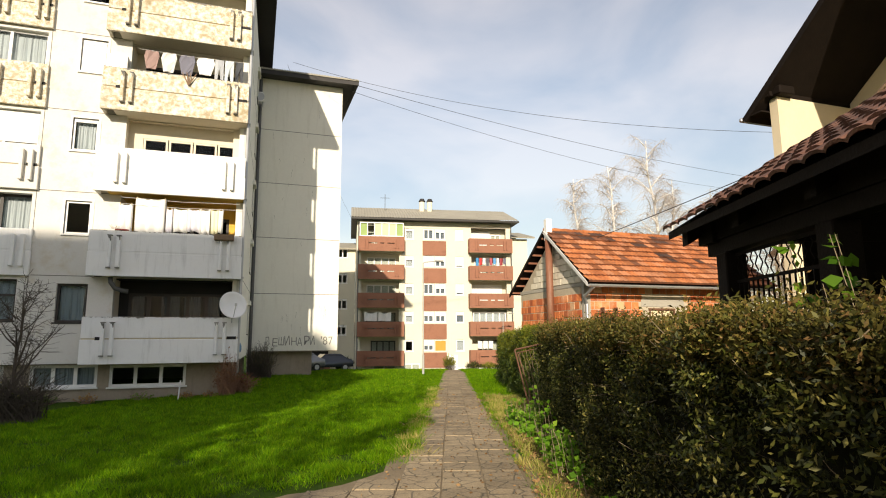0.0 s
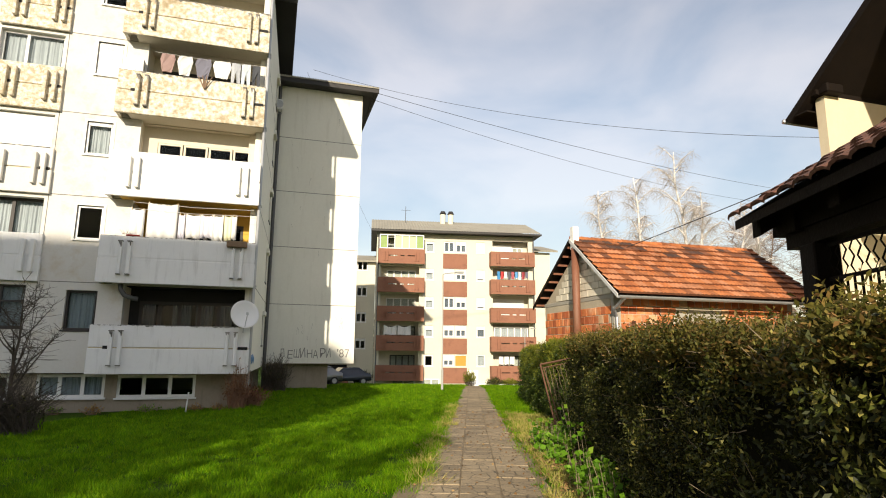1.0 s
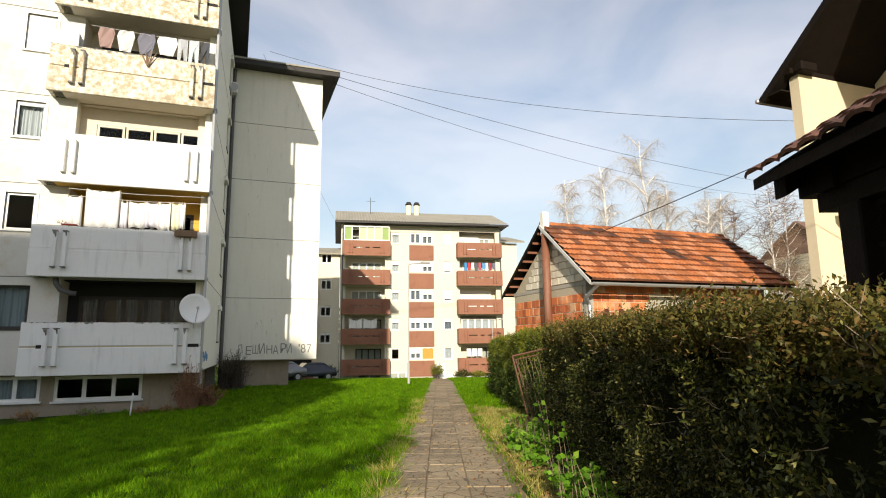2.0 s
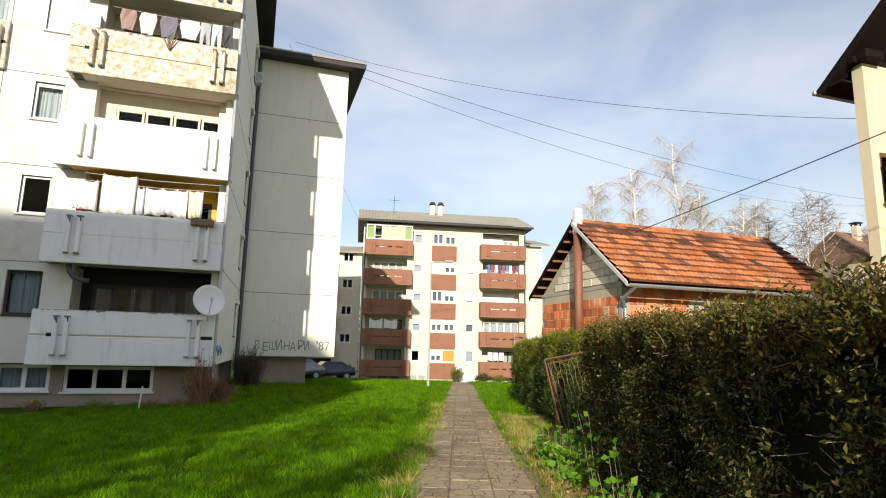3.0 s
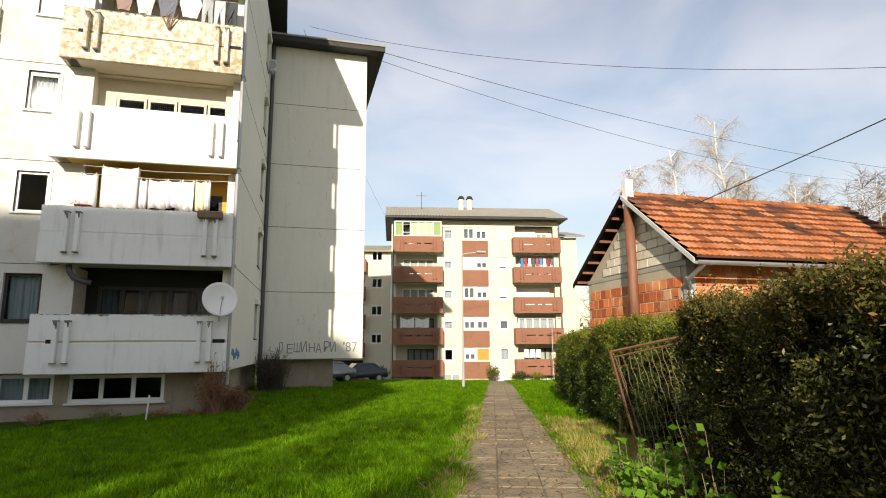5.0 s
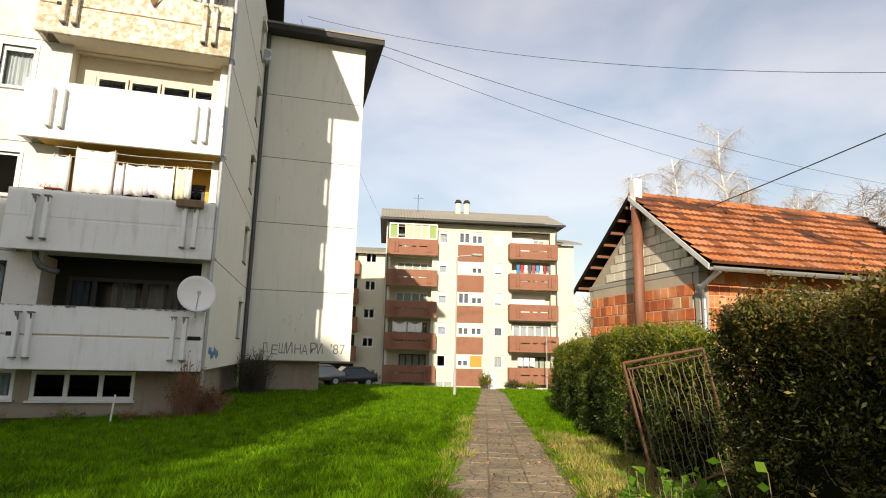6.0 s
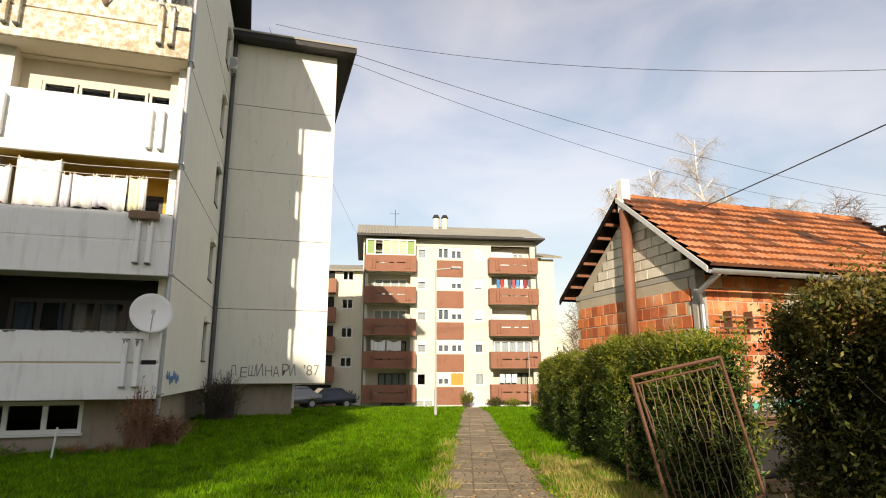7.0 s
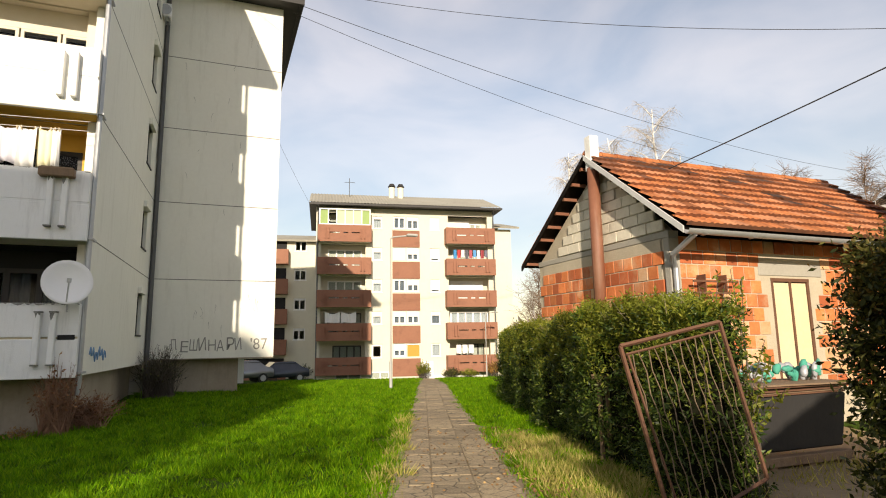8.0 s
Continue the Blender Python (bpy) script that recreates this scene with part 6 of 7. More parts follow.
# ---------- bare trees and shrubs ----------
M_BARK = surface("dark_bark", (0.05, 0.038, 0.028), (0.10, 0.08, 0.06), fine=18, big=3, bump=0.5)
M_BIRCH = surface("birch_bark", (0.62, 0.60, 0.57), (0.80, 0.78, 0.74), (0.12, 0.11, 0.10), fine=6, big=1.5, bump=0.2)
M_TWIGGREY = surface("birch_twigs", (0.36, 0.31, 0.27), (0.50, 0.44, 0.39), fine=3, bump=0)
M_TWIGBROWN = surface("brown_twigs", (0.16, 0.10, 0.065), (0.25, 0.16, 0.10), fine=3, bump=0)
M_RUSTTWIG = surface("rust_brown_twigs", (0.20, 0.10, 0.06), (0.30, 0.16, 0.09), fine=3, bump=0)
M_DEADLEAF = leaf_surface("dead_leaf", (0.16, 0.07, 0.035), (0.27, 0.13, 0.06), (0.34, 0.20, 0.10), 0.7, 0.2, 0.15)
M_AUTUMN = leaf_surface("autumn_leaf", (0.32, 0.15, 0.04), (0.45, 0.26, 0.07), (0.50, 0.36, 0.10), 0.6, 0.4)


def bare_tree(name, x, y, z, h, r, bark, twig, label, seed, limbs=14, droop=0.0, spread=0.35, twig_n=9, twig_r=0.006, lean=(0, 0), low=0.25, twig_len=0.16):
    """A tapered trunk, forking limbs that get thinner, and fine twigs."""
    rnd = random.Random(seed)
    t = thing(name, (x, y, z), label, "tree")
    top = Vector((x + lean[0], y + lean[1], z + h))
    trunk = [Vector((x, y, z - 0.1)).lerp(top, k / 7) + Vector((rnd.uniform(-1, 1), rnd.uniform(-1, 1), 0)) * h * 0.012 * (k > 0) for k in range(8)]
    bm = bmesh.new()
    tube(bm, trunk, r, 8, r * 0.12)
    part("trunk", bm, bark, t, smooth=True)
    bt = bmesh.new()
    for i in range(limbs):
        f = low + (0.97 - low) * (i + rnd.random()) / limbs
        k = f * 7
        a = trunk[int(k)].lerp(trunk[min(int(k) + 1, 7)], k - int(k))
        ang = rnd.uniform(0, 6.283)
        ln = h * spread * (1.15 - 0.75 * f) * rnd.uniform(0.7, 1.2)
        d = Vector((math.cos(ang), math.sin(ang), rnd.uniform(0.5, 1.1))).normalized()
        pts = [a]
        for s in range(5):
            d = (d + Vector((rnd.uniform(-0.25, 0.25), rnd.uniform(-0.25, 0.25), 0.12 - droop * s * 0.22))).normalized()
            pts.append(pts[-1] + d * ln / 5)
        bm = bmesh.new()
        tube(bm, pts, r * 0.42 * (1.1 - 0.7 * f), 5, r * 0.05)
        part("limb", bm, bark, t)
        for s in range(1, 6):
            for _ in range(twig_n):
                b = pts[s].lerp(pts[s - 1], rnd.random())
                e = Vector((rnd.uniform(-1, 1), rnd.uniform(-1, 1), rnd.uniform(-0.2, 0.9) - droop * 1.3)).normalized()
                L = h * twig_len * rnd.uniform(0.4, 1.1) * (1.1 - 0.5 * f)
                m = b + e * L * 0.5
                e2 = (e + Vector((rnd.uniform(-0.4, 0.4), rnd.uniform(-0.4, 0.4), 0.1 - droop * 1.2))).normalized()
                tube(bt, [b, m, m + e2 * L * 0.5], twig_r, 3, twig_r * 0.4)
                if rnd.random() < 0.6:
                    e3 = (e + Vector((rnd.uniform(-0.9, 0.9), rnd.uniform(-0.9, 0.9), 0.1 - droop))).normalized()
                    tube(bt, [m, m + e3 * L * 0.4], twig_r * 0.7, 3, twig_r * 0.3)
    tw = part("fine_growth", bt, twig, t)
    tw["kind"] = "stuff"
    return t


def shrub(name, x, y, z, r, h, n, twig, label, seed, leaf=None, leaf_n=0, leaf_size=0.06):
    rnd = random.Random(seed)
    t = thing(name, (x, y, z), label, "shrub")
    bm = bmesh.new()
    P = []
    for i in range(n):
        a, rr = rnd.uniform(0, 6.283), rnd.uniform(0.2, 1.0) * r
        b = Vector((x + rnd.uniform(-0.5, 0.5) * r, y + rnd.uniform(-0.5, 0.5) * r, z - 0.03))
        e = Vector((x + rr * math.cos(a), y + rr * math.sin(a), z + h * rnd.uniform(0.45, 1.05) * (1.1 - 0.35 * rr / r)))
        m = (b + e) / 2 + Vector((rnd.uniform(-0.1, 0.1), rnd.uniform(-0.1, 0.1), 0.1 * h)) * r
        tube(bm, [b, m, e], 0.010, 3, 0.003)
        P += [m.lerp(e, rnd.random()) for _ in range(max(1, leaf_n // n))]
    s = part("stem_growth", bm, twig, t)
    s["kind"] = "stuff"
    if leaf:
        pts = np.array([tuple(p) for p in P])
        nn = np.random.default_rng(seed).normal(size=pts.shape)
        v, f = leaves(pts, nn, leaf_size, 0.5, 0.3, 0.0, np.random.default_rng(seed))
        raw("foliage", v, f, leaf, t, kind="stuff")
    return t


bare_tree("bare_tree", -5.3, 15.8, gz(-5.3, 15.8), 2.75, 0.065, M_BARK, M_BARK, "small bare fruit tree with spreading dark branches", 3, limbs=17, spread=0.72, twig_n=6, twig_r=0.006, low=0.28, twig_len=0.17)
for k, (dx, dy) in enumerate(((-5.15, 15.25), (-6.1, 15.2), (-7.2, 15.8))):
    shrub("bare_shrub", dx, dy, gz(dx, dy), 1.1, 1.25, 520, M_BARK, "dense dark leafless shrub by the flats", 20 + k, M_PRIVET, 900, 0.05)
shrub("dead_shrub", -1.0, 21.25, gz(-1.0, 21.25), 0.5, 1.5, 190, M_RUSTTWIG, "withered brown creeper against the plinth", 31, M_DEADLEAF, 420, 0.07)
shrub("dead_shrub", -0.7, 22.3, gz(-0.7, 22.3), 0.9, 0.75, 300, M_RUSTTWIG, "low dry brown scrub at the corner of the flats", 32, M_DEADLEAF, 700, 0.07)
shrub("dark_shrub", 0.25, 28.9, gz(0.25, 28.9), 0.95, 1.7, 420, M_BARK, "dark leafless shrub in the corner of the flats", 33, M_PRIVET, 1200, 0.06)
for k, (x, y, r) in enumerate(((-2.2, 21.3, 0.35), (-3.6, 21.5, 0.45), (-5.1, 21.4, 0.4), (-6.2, 21.6, 0.35), (-1.5, 21.0, 0.3))):
    shrub("weed_clump", x, y, gz(x, y), r, 0.28, 40, M_TWIGBROWN, "scruffy weeds at the foot of the plinth", 40 + k, M_WEED if k % 2 else M_AUTUMN, 160, 0.06)
hx, hy = to_world(12.9, 2.35)
shrub("shrub", hx, hy, gz(hx, hy), 0.62, 1.95, 30, M_BARK, "yellow-green leafy shrub growing out of the hedge end", 35, M_BOXTOP, 1500, 0.055)
# shrubs and a yellow bush in front of the far flats
for k, (u, v, r, h, mt) in enumerate(((9.3, -0.6, 0.8, 1.5, M_BOXTOP), (11.6, -0.8, 0.9, 0.9, M_PRIVET), (13.2, -1.0, 0.9, 0.8, M_BOXTOP), (15.2, -1.2, 0.6, 1.6, M_AUTUMN), (-0.8, 2.0, 1.3, 1.4, M_PRIVET), (-3.2, 2.5, 1.2, 1.3, M_PRIVET))):
    p = FM @ Vector((u, v, 0))
    shrub("garden_shrub", p.x, p.y, gz(p.x, p.y), r, h, 90, M_BARK, "small garden shrub in front of the flats", 60 + k, mt, 1400, 0.11)
bare_tree("bare_tree", 26.6, 49.0, gz(26.6, 49), 8.5, 0.12, M_TWIGBROWN, M_TWIGBROWN, "leafless brown tree beside the far flats", 71, limbs=22, spread=0.40, twig_n=9, twig_r=0.012)
bare_tree("bare_tree", 24.6, 46.5, gz(24.6, 46.5), 6.0, 0.09, M_BIRCH, M_TWIGBROWN, "slight leafless tree with pale branches", 72, limbs=20, spread=0.45, twig_n=8, twig_r=0.010)
# birches behind the shed
for k, (px_, py_, h, ln) in enumerate(((25.6, 40.5, 15.4, (-1.2, 0.3)), (28.0, 39.6, 16.4, (-0.8, 0)), (31.0, 38.2, 18.3, (-1.1, 0)), (31.8, 38.8, 15.6, (1.0, 0)), (32.4, 37.6, 14.0, (3.6, 0)), (36.6, 37.4, 14.4, (0.3, 0)))):
    bare_tree("birch_tree", px_, py_, gz(px_, py_), h, 0.26, M_BIRCH, M_TWIGGREY, "tall leafless birch with white trunk and hanging twigs", 80 + k, limbs=24, droop=0.5, spread=0.22, twig_n=13, twig_r=0.0075, lean=ln, low=0.42, twig_len=0.12)
for k, (px_, py_, h) in enumerate(((47, 46, 16.5), (50, 44, 18), (53, 45, 17), (56, 41, 18.5), (59, 42, 17.5), (63, 40, 18), (66, 37, 18), (70, 38, 17), (44, 47, 15.5))):
    bare_tree("bare_tree", px_, py_, gz(px_, py_), h, 0.17, M_BIRCH if k % 3 else M_TWIGBROWN, M_TWIGBROWN, "distant leafless tree on the edge of the wood", 100 + k, limbs=18, droop=0.1, spread=0.26, twig_n=10, twig_r=0.016, low=0.3, twig_len=0.15)
for k, (x, y, r, h) in enumerate(((29.0, 41.5, 2.2, 11.5), (34.5, 39.5, 1.8, 11.0))):
    shrub("autumn_tree", x, y, gz(x, y), r, h, 130, M_TWIGBROWN, "slim tree with rusty autumn leaves", 120 + k, M_AUTUMN, 2600, 0.22)


# unseen trees added behind the camera to dapple the lawn with shade
for k, (x, y, r, h, n) in enumerate(((-6.9, -9.5, 2.6, 12.0, 600), (-9.3, -6.9, 2.7, 11.0, 2000))):
    shrub("autumn_tree", x, y, gz(x, y), r, h, 60, M_TWIGBROWN, "unseen thinly leaved autumn tree added to dapple the lawn", 130 + k, M_AUTUMN, n, 0.34)


# ---------- houses seen beyond the shed ----------
M_FARROOF = surface("brown_far_tiles", (0.16, 0.095, 0.07), (0.24, 0.145, 0.105), fine=3, big=0.8, bump=0.3)
def far_house(x0, x1, y0, y1, eaves, ridge, roof_mat, wall_mat, label, chimneys, windows=()):
    """A distant house: walls with real window recesses, two roof slopes, chimneys with raised caps."""
    z = gz((x0 + x1) / 2, (y0 + y1) / 2)
    t = thing("house", ((x0 + x1) / 2, (y0 + y1) / 2, z), label, "house")
    part("wall", wall_cells(bmesh.new(), x0, x1, z - 0.5, eaves, [w for w in windows], y0, y0 + 0.3), wall_mat, t)
    each("wall", ((x0, x0 + 0.3, y0 + 0.3, y1, z - 0.5, eaves), (x1 - 0.3, x1, y0 + 0.3, y1, z - 0.5, eaves), (x0, x1, y1, y1 + 0.3, z - 0.5, eaves)), wall_mat, t)
    for w in windows:
        window(t, *w, y0 + 0.1, splits=(0.5,), bar=0.12, sill=False)
    ym = (y0 + y1) / 2
    for ye in (y0 - 0.5, y1 + 0.8):
        part("roof", slope(bmesh.new(), x0 - 0.5, x1 + 0.5, ye, eaves - 0.15, ym, ridge, 0.2 if ye > ym else -0.2), roof_mat, t)
    for xe in (x0, x1 - 0.3):
        bm = bmesh.new()
        tri = [(y0, eaves), (y1, eaves), (ym, ridge - 0.25)]
        a, b = [bm.verts.new((xe, *q)) for q in tri], [bm.verts.new((xe + 0.3, *q)) for q in tri]
        bm.faces.new(a)
        bm.faces.new(b[::-1])
        for i in range(3):
            bm.faces.new((a[i], b[i], b[(i + 1) % 3], a[(i + 1) % 3]))
        bmesh.ops.recalc_face_normals(bm, faces=bm.faces)
        part("gable", bm, roof_mat, t)
    for cx, cy, top, mat in chimneys:
        c = part("chimney", boxes((cx - 0.36, cx + 0.36, cy - 0.36, cy + 0.36, eaves - 0.2, top), bevel=0.03), mat, t)
        part("chimney_cap", boxes((cx - 0.5, cx + 0.5, cy - 0.5, cy + 0.5, top + 0.28, top + 0.42), bevel=0.03), M_ROOFMETAL, c)
        each("cap_leg", [(cx + i * 0.3 - 0.06, cx + i * 0.3 + 0.06, cy + j * 0.3 - 0.06, cy + j * 0.3 + 0.06, top, top + 0.28) for i in (-1, 1) for j in (-1, 1)], M_ROOFMETAL, c)


far_house(63.0, 73.5, 47.0, 56.0, 11.5, 15.3, M_FARROOF, M_HOUSE, "distant house with steep brown roof behind bare trees", ((64.6, 50.2, 16.0, M_HOUSE),))
far_house(69.8, 82.0, 40.5, 48.5, 15.4, 17.4, M_ROOFMETAL, M_WHITE, "tall white house with dark roof on the rise", ((70.6, 43.4, 17.9, M_HOUSE), (73.0, 44.0, 18.6, M_WHITE)), ((70.6, 72.0, 13.4, 14.7), (73.4, 74.8, 13.4, 14.7)))


# ---------- the wooded rise on the horizon ----------
def horizon_wood():
    gen = np.random.default_rng(77)
    P = []
    for _ in range(5200):
        a = gen.uniform(-0.25, 1.25)
        d = gen.uniform(120, 190)
        P.append((d * math.sin(a), d * math.cos(a), gen.uniform(-3, 8.5 + 3 * math.sin(a * 9))))
    P = np.array(P)
    v, f = leaves(P, gen.normal(size=P.shape), 2.2, 0.5, 0.5, 0.0, gen)
    tagged(raw("distant_wood", v, f, M_WOODS), "bare brownish wood along the horizon", "wood", kind="stuff")


M_WOODS = leaf_surface("distant_wood", (0.10, 0.085, 0.06), (0.20, 0.17, 0.13), (0.26, 0.20, 0.12), 0.9, 0.2)
horizon_wood()


# ---------- parked cars under the overhang ----------
def parked_car(x, y, turn, paint, label):
    z = gz(x, y)
    M = Matrix.Translation((x, y, z)) @ Matrix.Rotation(turn, 4, "Z")
    t = thing("car", (x, y, z), label, "car", "parked cars")
    prof = [(-2.05, 0.35), (-2.05, 0.75), (-1.75, 0.92), (-0.95, 0.98), (-0.45, 1.40), (0.95, 1.44), (1.55, 1.02), (2.0, 0.92), (2.05, 0.35)]
    bm = bmesh.new()
    a = [bm.verts.new((u, -0.82 + 0.14 * max(0, w - 0.95), w)) for u, w in prof]
    b = [bm.verts.new((u, 0.82 - 0.14 * max(0, w - 0.95), w)) for u, w in prof]
    bm.faces.new(a)
    bm.faces.new(b[::-1])
    for i in range(len(prof)):
        bm.faces.new((a[i], b[i], b[(i + 1) % len(prof)], a[(i + 1) % len(prof)]))
    bmesh.ops.recalc_face_normals(bm, faces=bm.faces)
    bmesh.ops.bevel(bm, geom=bm.edges[:], offset=0.05, segments=2, affect="EDGES")
    body = part("body", bm, paint, t, M=M, smooth=True)
    for sy in (-1, 1):
        part("side_window", boxes((-0.6, 0.25, sy * 0.76 - 0.012, sy * 0.76 + 0.012, 1.02, 1.32)), M_CARGLASS, body, M=M)
        part("side_window", boxes((0.31, 1.1, sy * 0.76 - 0.012, sy * 0.76 + 0.012, 1.02, 1.32)), M_CARGLASS, body, M=M)
        for ux in (-1.3, 1.3):
            bm = bmesh.new()
            tube(bm, [(ux, sy * 0.62, 0.31), (ux, sy * 0.84, 0.31)], 0.31, 16)
            w = part("wheel", bm, M_TYRE, t, M=M)
            bm = bmesh.new()
            tube(bm, [(ux, sy * 0.84, 0.31), (ux, sy * 0.85, 0.31)], 0.19, 12)
            part("rim", bm, M_ZINC, w, M=M)
    part("windscreen", boxes((-0.35, 0.35, -0.66, 0.66, -0.01, 0.01)), M_CARGLASS, body, M=M @ Matrix.Translation((-0.70, 0, 1.2)) @ Matrix.Rotation(-0.70, 4, "Y"))


M_CARGLASS = surface("car_glass", (0.02, 0.022, 0.025), (0.03, 0.032, 0.035), fine=3, bump=0, rough=0.06)
M_TYRE = surface("tyre_rubber", (0.02, 0.02, 0.02), (0.035, 0.035, 0.035), fine=30, bump=0.2)
# silver darkened: the shade the car stands in is put into its paint
parked_car(3.4, 47.5, 0.3, surface("shaded_silver_paint", (0.26, 0.27, 0.28), (0.31, 0.32, 0.33), fine=3, bump=0, rough=0.25, metal=0.5), "silver hatchback parked in the shade")
parked_car(6.2, 51.0, 0.2, surface("blue_grey_paint", (0.05, 0.06, 0.075), (0.07, 0.08, 0.10), fine=3, bump=0, rough=0.25, metal=0.3), "dark blue-grey car parked in the shade")

# ---------- things on and in the balconies ----------
def colour(name, c, j=0.06):
    return surface(name, tuple(max(0, v - j * v) for v in c), tuple(min(1, v + j * v) for v in c), fine=12, big=2, bump=0.1)


def laundry(x0, x1, z0, z1, y, mat, label, folds=2, phase=0.0):
    t = thing("hanging_laundry", ((x0 + x1) / 2, y, z0), label, "laundry", "laundry on the balconies")
    bm = bmesh.new()
    cloth(bm, x0, x1, y, z0, z1, folds, 0.055, 0.05, phase)
    part("cloth", bm, mat, t, smooth=True)
    for x in (x0 + 0.04, x1 - 0.04):
        part("peg", boxes((x - 0.008, x + 0.008, y - 0.03, y + 0.03, z1 - 0.05, z1 + 0.03)), M_PALEWOOD, t)


def garment(x0, x1, z0, z1, y, mat, label, kind_="shirt"):
    t = thing("hanging_laundry", ((x0 + x1) / 2, y, z0), label, "laundry", "laundry on the balconies")
    w = x1 - x0
    out = [(0.0, 1.0), (0.5, 0.96), (1.0, 1.0), (1.12, 0.72), (0.9, 0.68), (0.88, 0.0), (0.5, 0.03), (0.12, 0.0), (0.1, 0.68), (-0.12, 0.72)] if kind_ == "shirt" else \
        [(0.0, 1.0), (1.0, 1.0), (1.0, 0.0), (0.66, 0.0), (0.5, 0.6), (0.34, 0.0), (0.0, 0.0)]
    bm = bmesh.new()
    fc = bm.faces.new([bm.verts.new((x0 + w * u, y + 0.02 * math.sin(9 * u + 3 * v), z0 + (z1 - z0) * v)) for u, v in out])
    bmesh.ops.triangulate(bm, faces=[fc])
    bmesh.ops.subdivide_edges(bm, edges=bm.edges[:], cuts=2)
    for v in bm.verts:
        v.co.y += 0.025 * math.sin(v.co.x * 22) + 0.015 * math.sin(v.co.z * 13 + v.co.x * 9)
    r = bmesh.ops.extrude_face_region(bm, geom=bm.faces[:])
    bmesh.ops.translate(bm, vec=(0, 0.01, 0), verts=[v for v in r["geom"] if isinstance(v, bmesh.types.BMVert)])
    part("cloth", bm, mat, t)


def line(x0, x1, y, z):
    t = thing("washing_line", ((x0 + x1) / 2, y, z), "thin washing line strung across a balcony", "line", "washing lines")
    bm = bmesh.new()
    tube(bm, [(x0, y, z + 0.02), ((x0 + x1) / 2, y, z - 0.03), (x1, y, z + 0.02)], 0.006, 4)
    part("cord", bm, M_FRAME, t)


M_SHEET = colour("white_sheet", (0.76, 0.75, 0.72), 0.03)
M_SHEET2 = colour("lilac_cloth", (0.66, 0.64, 0.70), 0.03)
M_YELLOW = colour("pale_yellow_cloth", (0.76, 0.73, 0.50), 0.03)
f2 = FLOORS[1]
yl = YP + 0.17
line(-4.6, -0.85, yl, f2 + 2.40)
line(-4.6, -0.85, yl + 0.02, f2 + 2.62)
laundry(-4.62, -4.20, f2 + 1.42, f2 + 2.42, yl, M_SHEET, "white towel drying on a balcony line", 2, 0.3)
laundry(-4.14, -3.20, f2 + 1.40, f2 + 2.66, yl + 0.04, M_SHEET, "large white bed sheet drying on a balcony line", 3, 1.1)
for i, (a, b, m, n) in enumerate(((-3.18, -2.98, M_SHEET2, "lilac cloth"), (-2.96, -2.50, M_SHEET, "white cloth"), (-2.51, -2.12, M_SHEET2, "pale cloth"), (-2.13, -1.80, M_SHEET, "white cloth"), (-1.79, -1.52, M_YELLOW, "pale yellow cloth"), (-1.53, -1.38, M_SHEET, "white cloth"))):
    laundry(a, b, f2 + 1.50 + 0.04 * (i % 3), f2 + 2.34 + 0.015 * i, yl + 0.01 * i, m, n + " pegged on a balcony line", 2, i * 1.7)
f4 = FLOORS[3]
y4 = YP + 0.22
line(-4.4, -0.9, y4, f4 + 2.32)
for x0, x1, z0, c, n, k in ((-4.18, -3.78, 1.66, (0.30, 0.20, 0.18), "dark rose shirt", "shirt"), (-3.64, -3.22, 1.62, (0.62, 0.62, 0.60), "pale shirt", "shirt"), (-3.06, -2.62, 1.60, (0.15, 0.15, 0.19), "slate shirt", "shirt"),
                            (-2.48, -1.98, 1.68, (0.78, 0.78, 0.77), "white shirt", "shirt"), (-1.92, -1.62, 1.58, (0.40, 0.42, 0.45), "grey trousers", "trousers"), (-1.58, -1.28, 1.55, (0.50, 0.56, 0.60), "light blue trousers", "trousers"),
                            (-1.22, -0.95, 1.55, (0.05, 0.055, 0.065), "black trousers", "trousers")):
    garment(x0, x1, f4 + z0, f4 + 2.32, y4, colour(n.replace(" ", "_"), c), n + " hung out on a balcony", k)


